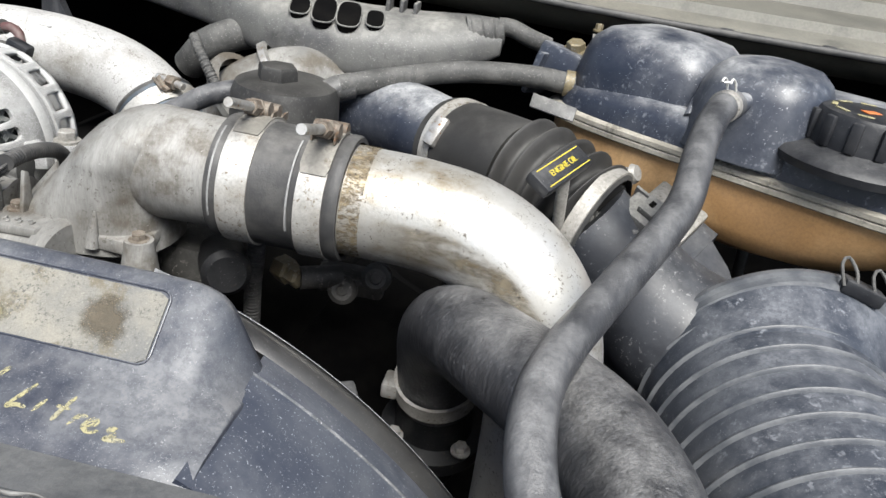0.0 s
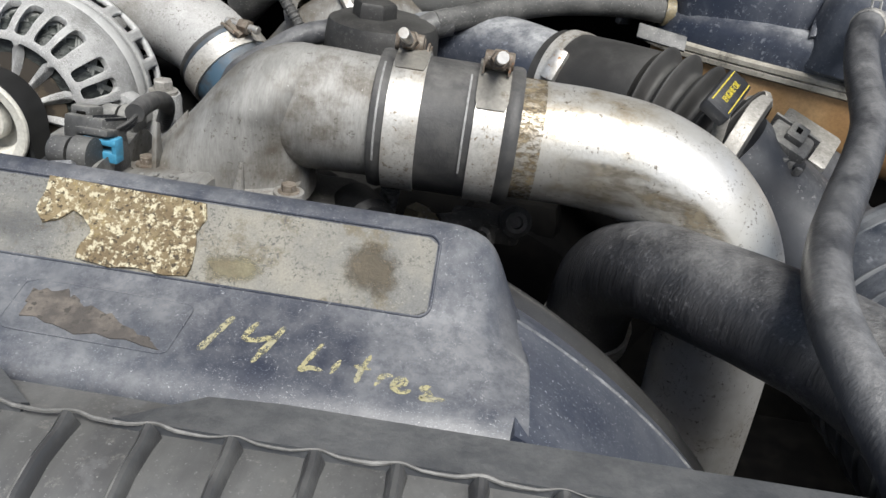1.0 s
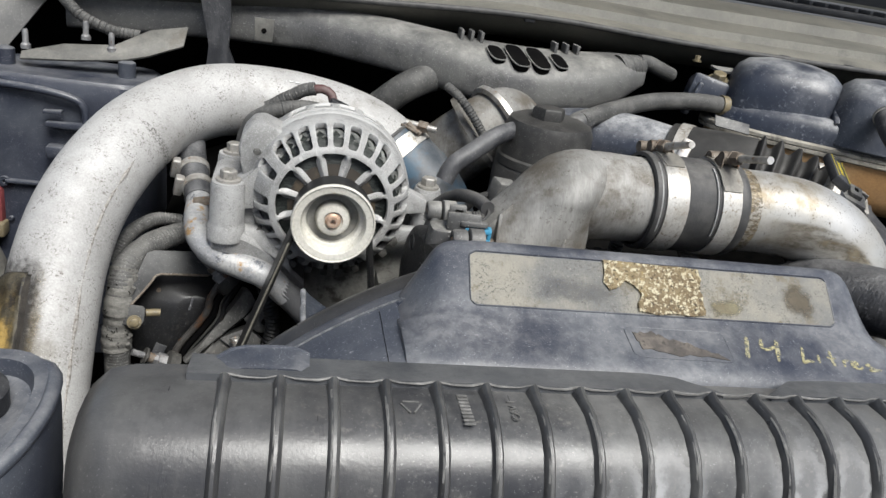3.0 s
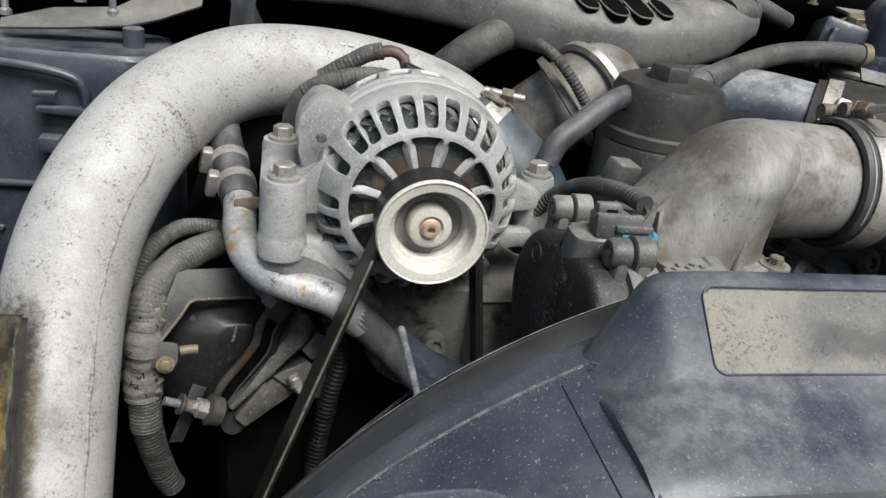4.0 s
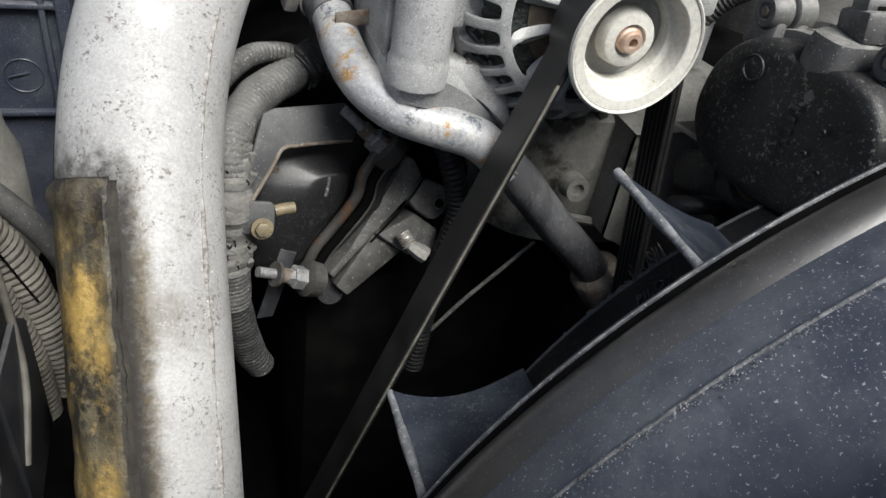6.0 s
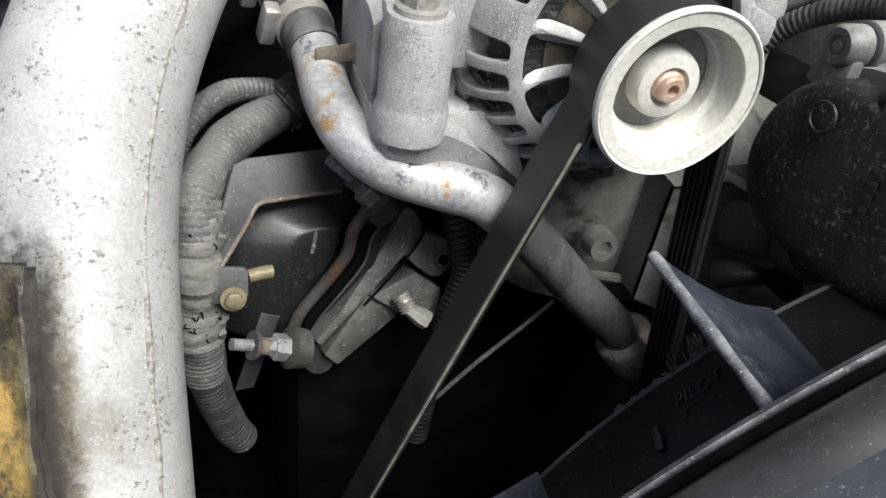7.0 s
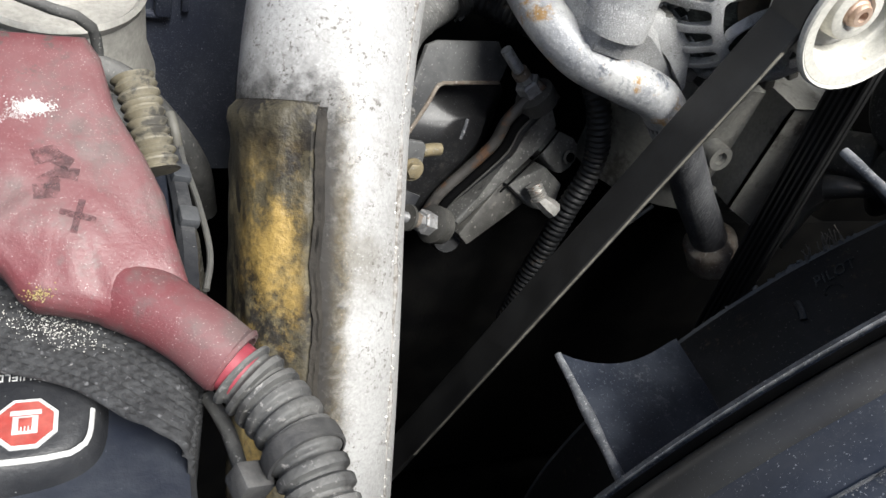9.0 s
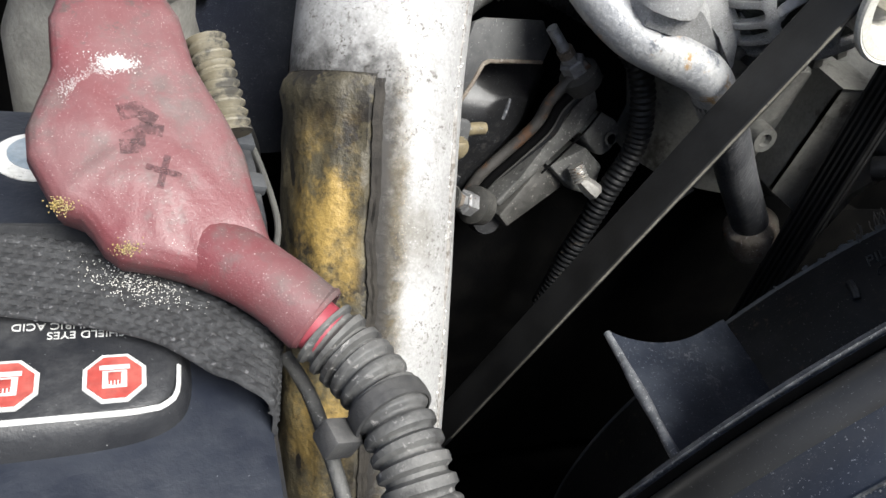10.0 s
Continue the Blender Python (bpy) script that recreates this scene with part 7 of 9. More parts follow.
# the latch's slot is a black bar, its shade put into colour
for nm, at_, size_, mat_ in (("sensor_plug", (0, 0, 0), (0.028, 0.032, 0.020), grey_plastic), ("plug_shoulder", (-0.012, 0, -0.003), (0.012, 0.038, 0.014), black_plastic), ("plug_latch", (0.003, 0.002, 0.0120), (0.020, 0.013, 0.005), grey_plastic), ("latch_black_bar", (0.004, 0.002, 0.0143), (0.007, 0.004, 0.0012), deep_black), ("plug_rim", (0.0135, 0, 0), (0.003, 0.036, 0.023), grey_plastic)):
    bb = block(at_, size_, min(size_) * 0.18)
    bb.transform(PM)
    part(nm, bb, mat_, plug)
for k in range(7):
    bb = block((-0.0185 + 0.0006 * (k % 3), -0.0165 + 0.0054 * k, 0.0015 - 0.001 * (k % 2)), (0.006, 0.0032, 0.006 + 0.002 * (k % 2)), 0.0009, (8 * (k % 3), 10, 6 * k))
    bb.transform(PM)
    part("wire_seal", bb, wear_highlight, plug)
part("plug_lead", sweep([tuple(PM @ Vector(p)) for p in ((-0.018, -0.012, 0.0), (-0.026, -0.022, -0.004), (-0.034, -0.034, -0.010), (-0.044, -0.046, -0.022), (-0.050, -0.054, -0.04))], 0.0070, 14, 0.001, radius=ribbed(0.0034, 0.0058, 0.0070), wob=0.001), grey_rubber, plug)
tagged(part("pale_rod", sweep([(0.6354, 0.2235, 1.0180), (0.640, 0.230, 0.99), (0.6472, 0.2399, 0.95), (0.65, 0.245, 0.90)], 0.0050, 12), bracket_steel), "dull pale metal rod below the coolant bottle", "rod")

duct = thing("air_filter_duct", (0.66, -0.08, 0.85), "large dusty black ribbed air duct with a wire clamp", "duct")
D0, D1 = Vector((0.626, 0.060, 0.930)), Vector((0.668, -0.30, 0.915))
dd = (D1 - D0).normalized()
part("duct_wall", sweep([D0, D0.lerp(D1, 0.33), D0.lerp(D1, 0.66), D1], 0.082, 72, 0.0026, radius=lambda s, L: 0.0815 + 0.0010 * abs(math.sin(math.pi * (s - 0.020) / 0.0208)) ** 0.6), duct_mat, duct)
for k in range(16):
    c = D0 + dd * (0.020 + 0.0208 * k)
    part("hoop", turned([(0.0812, -0.0030), (0.0826, -0.0018), (0.0842, -0.0010), (0.0846, 0.0), (0.0840, 0.0006), (0.0826, 0.0012), (0.0812, 0.0016)], c, dd, 64), hoop_mat, duct)
part("mouth_flange", turned([(0.060, -0.016), (0.080, -0.014), (0.0885, -0.009), (0.1030, -0.007), (0.1040, -0.004), (0.1040, -0.001), (0.1010, 0.0), (0.1000, 0.005), (0.080, 0.016)], D0 + Vector((0.018, 0, 0)), dd, 72), hoop_mat, duct, "pale mouth flange")
cone = []
for f_ in (0.0, 0.25, 0.5, 0.75, 1.0):
    c = (D0 + Vector((0.018, 0, 0)) + dd * 0.001).lerp(D0 + dd * 0.046, f_)
    r, side = 0.0995 + (0.0818 - 0.0995) * f_, dd.cross(Vector((0, 0, 1))).normalized()
    up = side.cross(dd)
    cone.append([c + (side * math.cos(2 * math.pi * k / 56) + up * math.sin(2 * math.pi * k / 56)) * r for k in range(56)])
part("mouth_cone", loft(cone, caps=False), duct_mat, duct, "dusty neck behind the mouth flange")
for k in (0, 1):
    q = D0 + Vector((0.030 + 0.022 * k, -0.010, 0.1010 - 0.0050 * k))
    part("wire_clamp", sweep([q, q + Vector((-0.003, 0.008, 0.012)), q + Vector((0.002, 0.014, 0.015)), q + Vector((0.008, 0.008, 0.008)), q + Vector((0.009, 0.0, -0.002))], 0.0012, 8, 0.003), grey_rubber, duct)
part("clamp_block", block(D0 + Vector((0.044, -0.004, 0.0970)), (0.030, 0.014, 0.010), 0.002, (0, 16, 0)), black_plastic, duct)

# ---------------------------------------------------------------- engine front behind the belt
blockth = thing("engine_block", (0.1, 0.3, 0.6), "grimy cast engine block and front cover", "engine")
part("front_cover", loft([oval(0.085, 0.14, 0.100, 0.080, z, 40, 3.0) for z in (0.835, 0.86)] + [oval(0.070, 0.145, 0.105, 0.085, z, 40, 3.0) for z in (0.90, 0.925)] + [oval(0.06, 0.15, 0.08, 0.07, 0.94, 40, 3.0)]), dull_casting, blockth)
# bodies blackened in the colour itself, as in deep shade
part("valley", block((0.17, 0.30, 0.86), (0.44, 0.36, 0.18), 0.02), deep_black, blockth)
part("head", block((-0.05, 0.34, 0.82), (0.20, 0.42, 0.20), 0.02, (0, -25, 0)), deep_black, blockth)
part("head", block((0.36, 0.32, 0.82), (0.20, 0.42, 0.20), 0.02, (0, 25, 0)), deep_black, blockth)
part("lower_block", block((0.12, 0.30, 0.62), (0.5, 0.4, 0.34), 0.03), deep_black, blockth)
for p in ((0.024, 0.052, 0.889),):
    part("cover_boss", turned([(0, 0), (0.0085, 0), (0.0075, 0.010), (0.004, 0.010), (0.0035, 0.007), (0, 0.007)], p, (0, -1, 0.15), 18), dull_casting, blockth)
part("front_cover", loft([[(0.048, y, 0.9300 + d), (0.078, y, 0.9310 + d), (0.120, y, 0.910 + d), (0.139, y, 0.896 + d), (0.139, y, 0.874), (0.121, y, 0.855), (0.118, y, 0.822), (0.078, y, 0.842), (0.048, y, 0.858)] for y, d in ((0.040, -0.003), (0.037, 0.0), (0.037, 0.0), (0.10, 0.0))][::-1]), dull_casting, blockth)
part("casting_edge", sweep([(0.004, 0.055, 0.872), (0.022, 0.055, 0.864), (0.045, 0.055, 0.858), (0.075, 0.052, 0.852)], 0.0030, 8), dull_casting, blockth)
idl = thing("idler_bracket", (0.0865, -0.005, 0.90), "grimy metal bracket with a bolt under the throttle body", "bracket")
part("bracket_arm", loft([oval(0.0, 0.0, 0.012 * k, 0.013 * k, z, 24, 2.6) for k, z in ((1.0, -0.03), (1.0, 0.0), (0.9, 0.002))]), block_mat, idl).matrix_basis = pose(0.0900, 0.004, 0.922, 62, 10, 0)
part("ring_boss", turned([(0.0085, 0.0), (0.0095, 0.004), (0.0125, 0.005), (0.0135, 0.003), (0.0135, -0.010), (0, -0.010)], (0.0875, -0.0150, 0.9285), (-0.25, -0.75, 0.55), 28), block_mat, idl)
bolt((0.0868, -0.0185, 0.9305), (-0.25, -0.75, 0.55), 0.0062, 0.008, idl, gold_mat)
part("lower_clip", sweep([(0.058, 0.000, 0.905), (0.064, -0.008, 0.912), (0.074, -0.012, 0.913), (0.084, -0.012, 0.908), (0.094, -0.010, 0.900)], 0.0055, 14, 0.002, wob=0.003), grime_shade_black, idl, "black grimy clip")
part("support_arm", sweep([(0.092, 0.0, 0.940), (0.106, 0.0, 0.948), (0.125, 0.005, 0.955), (0.14, 0.01, 0.955)], 0.0050, 12), block_mat, idl)

tub = thing("coolant_tube", (0.0, 0.06, 0.84), "grey metal coolant tube with rust spots and a lower flange", "tube")
part("tube_body", sweep([(-0.1152, 0.122, 0.9688), (-0.1130, 0.108, 0.9638), (-0.1114, 0.082, 0.9565), (-0.1055, 0.060, 0.9500), (-0.0915, 0.046, 0.9425), (-0.0690, 0.038, 0.9370), (-0.0490, 0.034, 0.9310), (-0.030, 0.0338, 0.9140)], 0.0112, 24, 0.004), tube_grey, tub)
# lower length in a darker material than the tube above
part("lower_length", sweep([(-0.040, 0.0338, 0.9235), (-0.0209, 0.034, 0.906), (0.0098, 0.035, 0.872), (0.034, 0.036, 0.847), (0.0476, 0.036, 0.8327)], 0.0112, 24, 0.004), hose_mat, tub, "darker lower length of the tube")
part("end_flange", turned([(0, -0.022), (0.0165, -0.022), (0.0165, -0.002), (0.0150, 0.0), (0.0125, 0.0015), (0, 0.004)], (0.0476, 0.036, 0.8327), (-0.62, 0.02, 0.78), 28), rusty, tub, "grimy brown tube seat")
part("rubber_end", sweep([(-0.1132, 0.112, 0.9645), (-0.1155, 0.124, 0.969), (-0.120, 0.140, 0.975), (-0.126, 0.165, 0.984), (-0.132, 0.20, 0.993)], 0.0128, 24), hose_mat, tub, "worn dark rubber hose end")
for p, ax in (((-0.1165, 0.128, 0.9705), (-0.2, 0.93, 0.3)), ((-0.123, 0.152, 0.9790), (-0.2, 0.9, 0.4))):
    cl = part("worm_clamp", turned([(0.0128, -0.0040), (0.0140, -0.0040), (0.0140, 0.0040), (0.0128, 0.0040)], p, ax, 32), zinc, tub)
    part("clamp_screw", block(Vector(p) + Vector((-0.0165, -0.003, 0.002)), (0.008, 0.009, 0.020), 0.002, (20, 8, 10)), zinc, cl)
part("strap", slab([(0, -0.003), (0.030, -0.002), (0.032, 0.000), (0.032, 0.004), (0.030, 0.006), (0, 0.005)], (-0.116, 0.092, 0.9700), (1, 0, 0.12), (0, 0, 1), 0.002, 0.0005), rusty, tub, "rusty holding strap")
bolt((-0.090, 0.089, 0.9755), (0, -1, 0.2), 0.0038, 0.004, tub, rusty)

LOOM2 = [(-0.118, 0.140, 0.925), (-0.098, 0.122, 0.926), (-0.0740, 0.0980, 0.9240), (-0.056, 0.078, 0.9120), (-0.0459, 0.0690, 0.8898), (-0.0400, 0.0660, 0.8650), (-0.0460, 0.0630, 0.8300), (-0.0520, 0.0600, 0.7900), (-0.0560, 0.0580, 0.7400)]
lm = thing("wiring_loom", (-0.165, 0.1, 0.73), "thick grey corrugated wiring loom with cracked torn tape", "wiring loom")
MAIN = [(-0.1160, 0.150, 0.925), (-0.1320, 0.134, 0.9215), (-0.1556, 0.110, 0.9165), (-0.1697, 0.086, 0.9070), (-0.1728, 0.070, 0.8864), (-0.1746, 0.064, 0.8493), (-0.1736, 0.064, 0.809), (-0.1659, 0.066, 0.7688), (-0.1582, 0.068, 0.7472)]
# lower end split off in a darker colour in place of shade
part("shaded_tail", sweep(MAIN[6:], 0.0104, 22, 0.0009, radius=lambda s, L: ribbed(0.0030, 0.0101, 0.0107)(s, L) - 0.0008 * s / L, wob=0.0012), loom_dark, lm, "loom end in a darker colour that stands in for shade")
part("loom_body", sweep(MAIN[:7], 0.0112, 22, 0.0009, radius=lambda s, L: ribbed(0.0030, 0.0107, 0.0113)(s, L) - 0.0008 * max(0.0, s / L - 0.7), wob=0.0012), loom_grey, lm)
tape_mat = surface("cracked_pale_tape", (0.115, 0.112, 0.104), (0.20, 0.195, 0.18), 0.85, 0, 70, freckle=((0.035, 0.034, 0.032), 260, 0.54, 0.60), bump=0.9, grain=300, stretch=(0.5, 1.0, 1.8))
line = [p for p in curve_points(MAIN, 0.002) if 0.835 < p.z < 0.9055]
part("tape_wrap", sweep([line[0], line[len(line) // 3], line[2 * len(line) // 3], line[-1]], 0.0119, 24, 0.0012, radius=lambda s, L: 0.0117 + 0.0003 * math.sin(s * 700) + 0.0002 * math.sin(s * 2300), wob=0.0022), tape_mat, lm, "cracked pale grey tape")
rq = random.Random(77)
for k in range(26):
    p = line[rq.randrange(3, len(line) - 3)]
    a = radians(rq.uniform(-60, 80))
    q = p + Vector((math.sin(a), -math.cos(a), 0.25)).normalized() * 0.0122
    part("tape_crack", sweep([q, q + Vector((rq.uniform(-0.002, 0.002), 0.0002, rq.uniform(-0.003, 0.001))), q + Vector((rq.uniform(-0.003, 0.003), 0.0006, rq.uniform(-0.005, 0.0)))], 0.00035, 5, 0.001), deep_black, lm)
for k in range(7):
    p = line[min(len(line) - 1, 4 + k * (len(line) // 7))]
    part("tape_flap", block(p + Vector((0.0105 + rq.uniform(-0.001, 0.001), -0.005, 0.001)), (0.004, 0.003, rq.uniform(0.006, 0.011)), 0.0006, (rq.uniform(-20, 30), rq.uniform(-10, 40), rq.uniform(-20, 40))), tape_mat, lm)
# torn knot of tape where the branches part
part("tape_knot", sweep([(-0.1060, 0.146, 0.926), (-0.1130, 0.143, 0.927), (-0.1210, 0.140, 0.926), (-0.1270, 0.137, 0.923)], 0.0125, 20, 0.0012, radius=lambda s, L: 0.0118 + 0.0010 * math.sin(s * 1300), wob=0.006), loom_dark, lm, "torn black tape")
for k in range(12):
    q = Vector((-0.118 + rq.uniform(-0.010, 0.008), 0.128 + rq.uniform(-0.003, 0.004), 0.926 + rq.uniform(-0.012, 0.010)))
    part("tape_shred", sweep([q, q + Vector((rq.uniform(-0.004, 0.004), -0.002, rq.uniform(-0.006, 0.003))), q + Vector((rq.uniform(-0.006, 0.006), -0.001, rq.uniform(-0.012, 0.004)))], 0.0011, 6, 0.002, flat=0.4), loom_dark, lm)
part("side_branch", sweep([(-0.122, 0.142, 0.927), (-0.140, 0.136, 0.934), (-0.158, 0.128, 0.934), (-0.172, 0.118, 0.926), (-0.179, 0.110, 0.914), (-0.183, 0.104, 0.900)], 0.0068, 16, 0.0008, radius=ribbed(0.0026, 0.0058, 0.0064), wob=0.0014), loom_grey, lm)
part("side_branch", sweep([(-0.176, 0.130, 0.905), (-0.180, 0.122, 0.890), (-0.183, 0.112, 0.868), (-0.184, 0.104, 0.84)], 0.0100, 18, 0.0010, radius=ribbed(0.0036, 0.0090, 0.0108)), loom_dark, lm, "wide split corrugated sleeve")
for k in range(8):
    q = Vector((-0.160 + 0.0016 * k, 0.112 + 0.0012 * k, 0.9170 + 0.0018 * (k % 3)))
    part("wire_tuft", sweep([q, q + Vector((0.003, -0.003, -0.003 - 0.001 * (k % 2))), q + Vector((0.001, -0.004, -0.009 + 0.002 * (k % 3)))], 0.0009, 6, 0.001), grey_rubber, lm)
# sleeve coloured near black in place of the shade behind the belt
part("loom_body", sweep(LOOM2, 0.0075, 16, 0.0009, radius=ribbed(0.0036, 0.0062, 0.0072), wob=0.0008), grime_shade_black, lm)

vc = thing("valve_cover", (-0.12, 0.12, 0.80), "grimy black valve cover with a gasket rail and studs", "valve cover")
VO, VU, VV = Vector((-0.1129, 0.0978, 0.8663)), Vector((0.95, 0.2, 0.1)).normalized(), Vector((0.05, 0.35, 0.93)).normalized()
VV = (VV - VU * VU.dot(VV)).normalized()
VW = VU.cross(VV)
# pan: a skirt, a sloping shoulder and a long ridge that leans to one side
pan = [(-0.0275, 0.0300), (0.012, 0.0280), (0.034, 0.0180), (0.026, -0.004), (0.0165, -0.0217), (-0.0041, -0.0432), (-0.0141, -0.0515), (-0.040, -0.052), (-0.058, -0.039), (-0.0624, -0.0056), (-0.0524, 0.016)]
pan = [(p[0] * (1 - f) + q[0] * f, p[1] * (1 - f) + q[1] * f) for p, q in zip(pan, pan[1:] + pan[:1]) for f in (0.12, 0.5, 0.88)]
rings = []
for k, h, sx_, sy_ in ((1.0, -0.060, 0, 0), (1.0, -0.012, 0, 0), (0.985, -0.008, 0, 0), (0.95, -0.006, 0, 0), (0.70, -0.0015, 0.002, 0.002), (0.48, 0.0020, 0.006, 0.004), (0.34, 0.0060, 0.010, 0.006), (0.28, 0.0066, 0.011, 0.0065), (0.1, 0.0066, 0.011, 0.0065)):
    rings.append([VO + VU * (-0.014 + (a + 0.014) * k + sx_) + VV * (-0.012 + (b + 0.012) * k + sy_) + VW * h for a, b in pan])
part("cover_body", loft(rings), oiled_black, vc, "glossy black pan, dusty in its hollow", sharp=50)
# highlight on the ridge, painted as a pale strip
part("ridge_highlight", sweep([VO + VU * -0.001 + VV * 0.006 + VW * 0.0064, VO + VU * -0.003 + VV * 0.001 + VW * 0.0070, VO + VU * -0.0055 + VV * -0.005 + VW * 0.0062], 0.0011, 8, 0.002), chafe_highlight, vc, "pale strip drawn as the ridge's highlight")
rail = [(-0.0800, 0.0780, 0.9060), (-0.0865, 0.0780, 0.8920), (-0.0925, 0.0780, 0.8800), (-0.0955, 0.0775, 0.8650), (-0.1080, 0.0770, 0.8450), (-0.1190, 0.0760, 0.8290), (-0.1245, 0.0750, 0.8130), (-0.1250, 0.0740, 0.8030)]
rail = [Vector(p) for p in rail]
part("cover_rim", sweep([p + Vector((-0.0045, 0.003, 0.002)) for p in rail], 0.0034, 10, 0.003), rusty_black, vc, "rust-edged black rim")
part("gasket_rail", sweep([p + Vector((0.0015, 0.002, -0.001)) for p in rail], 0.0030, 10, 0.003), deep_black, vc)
part("gasket_edge", sweep([p + Vector((0.0050, 0.002, -0.003)) for p in rail], 0.0010, 8, 0.003), block_mat, vc, "thin grimy gasket edge")
part("gasket_rail", sweep([p + Vector((0.0080, 0.004, -0.005)) for p in rail[:-1]], 0.0026, 10, 0.003), grime_shade_black, vc)
part("rail_end", turned([(0, 0), (0.0085, 0), (0.0092, 0.003), (0.0092, 0.012), (0, 0.013)], (-0.1150, 0.068, 0.8060), (0.1, 0.8, -0.5), 20), grime_shade_black, vc)
PO, PU, PV = (-0.0622, 0.080, 0.8484), (0.95, 0.2, 0.1), (0.05, 0.35, 0.93)
part("rail_plate", slab([(-0.002, 0.0390), (0.0045, 0.0275), (-0.004, 0.0170), (-0.052, -0.0230), (-0.056, -0.0190), (-0.044, -0.0085), (-0.0165, 0.0270), (-0.008, 0.0420)], PO, PU, PV, -0.024, 0.0016), dull_dark, vc, "grimy cast head edge")
lug = slab([(0.0040, 0.0270), (0.0180, 0.0200), (0.0225, 0.0150), (0.0235, 0.0080), (0.0205, 0.0015), (0.0147, -0.0015), (0.0080, 0.0010), (0.0000, 0.0090), (-0.006, 0.0160)], (-0.0622, 0.076, 0.8484), PU, PV, -0.016, 0.0018)
part("lug", lug, dull_dark, vc)
part("lug_eye", turned([(0.0022, 0.0), (0.0034, 0.0012), (0.0040, 0.0010), (0.0044, 0)], (-0.0475, 0.0795, 0.8605), (0.1, -0.88, 0.42), 20), block_mat, vc)
# black disc that paints the dark inside of the lug's eye
part("eye_black_disc", turned([(0, 0.0006), (0.0030, 0.0006), (0.0030, 0), (0, 0)], (-0.0475, 0.0790, 0.8607), (0.1, -0.88, 0.42), 18), deep_black, vc)
part("seam_line", sweep([Vector((-0.0622, 0.0765, 0.8495)) + Vector(PU).normalized() * a + Vector(PV).normalized() * b for a, b in ((0.004, 0.0265), (-0.004, 0.0165), (-0.016, 0.006), (-0.030, -0.005))], 0.0007, 6, 0.003), deep_black, vc)
part("lower_bracket", slab([(0.0005, -0.0004), (0.0260, 0.0060), (0.0431, -0.0088), (0.0409, -0.0266), (0.0231, -0.0200)], (-0.0882, 0.0700, 0.8465), PU, PV, -0.020, 0.0016), dull_dark, vc)
part("head_foot", slab([(0.0231, -0.0190), (0.0, -0.0030), (-0.0241, -0.0300), (-0.016, -0.0390)], (-0.0882, 0.0760, 0.8465), PU, PV, -0.030, 0.0016), block_mat, vc)
cap_ = turned([(0, 0), (0.0030, 0.0), (0.0036, 0.001), (0.0052, 0.008), (0.0052, 0.0125), (0.0046, 0.0135), (0, 0.0135)], (-0.0700, 0.0610, 0.8440), (0.80, -0.42, -0.42), 6)
part("white_cap", cap_, flange_mat, vc, "pale plastic bolt cap")
part("spring", sweep([(-0.0735, 0.0660, 0.8500), (-0.0690, 0.0605, 0.8435)], 0.0044, 12, 0.0005, radius=ribbed(0.0019, 0.0036, 0.0050)), zinc, vc)
SO, SU, SV = (-0.1438, 0.0805, 0.9027), (0.92, 0.37, -0.08), (0.05, 0.42, 0.9)
part("bracket_strap", slab([(-0.0110, 0.0195), (-0.0038, 0.0215), (0.0415, 0.0195), (0.0520, 0.0070), (0.0480, -0.0025), (0.0075, -0.0001), (0.0002, -0.0006), (-0.0195, -0.0279), (-0.0250, -0.0260)], SO, SU, SV, -0.0028, 0.0007), strap_steel, vc, "dusty dark steel bracket strap")
part("strap_edge", sweep([Vector(SO) + Vector(SU).normalized() * a + Vector(SV).normalized() * b + Vector((0, -0.0006, 0)) for a, b in ((0.046, -0.0024), (0.030, -0.0012), (0.0085, -0.0001), (0.0002, -0.0006), (-0.006, -0.0100), (-0.0195, -0.0279))], 0.0011, 8, 0.003), rusty, vc, "rusty strap edge")
part("side_tab", slab([(-0.0124, 0.0170), (0.0070, 0.0150), (0.0091, 0.0126), (0.0091, 0.0010), (0.0050, -0.0040), (-0.0124, -0.0020)], (-0.1596, 0.0560, 0.8660), (0.98, 0, 0), (0.05, 0.3, 0.95), -0.003, 0.0008), strap_steel, vc)
bolt((-0.1575, 0.0525, 0.8690), (0.1, -0.95, 0.3), 0.0042, 0.004, vc, gold_mat)
part("stub", sweep([(-0.150, 0.064, 0.8720), (-0.143, 0.066, 0.8720), (-0.1385, 0.067, 0.8715)], 0.0034, 14), gold_mat, vc, "dull brass stub")
for p, ax in (((-0.1306, 0.0625, 0.8225), (-0.86, -0.22, 0.42)), ((-0.0850, 0.0830, 0.8990), (-0.70, 0.10, 0.66))):
    part("stud_boss", turned([(0, -0.008), (0.0105, -0.008), (0.0112, -0.003), (0.0112, 0.001), (0.0085, 0.0025), (0, 0.004)], p, ax, 22), block_mat, vc)
    part("stud_nut", turned([(0, 0.002), (0.0072, 0.002), (0.0072, 0.0095), (0.0060, 0.0105), (0.0046, 0.0105), (0.0044, 0.0150), (0, 0.0150)], p, ax, 6), zinc_dull, vc)
    part("stud_collar", turned([(0, 0.014), (0.0046, 0.014), (0.0046, 0.0185), (0, 0.0185)], p, ax, 14), rusty, vc)
    part("stud", sweep([Vector(p) + Vector(ax).normalized() * 0.016, Vector(p) + Vector(ax).normalized() * 0.0335], 0.0030, 12, 0.0006, radius=lambda s, L: 0.0032 if int(s / 0.0006) % 2 else 0.0027), zinc_dull, vc)
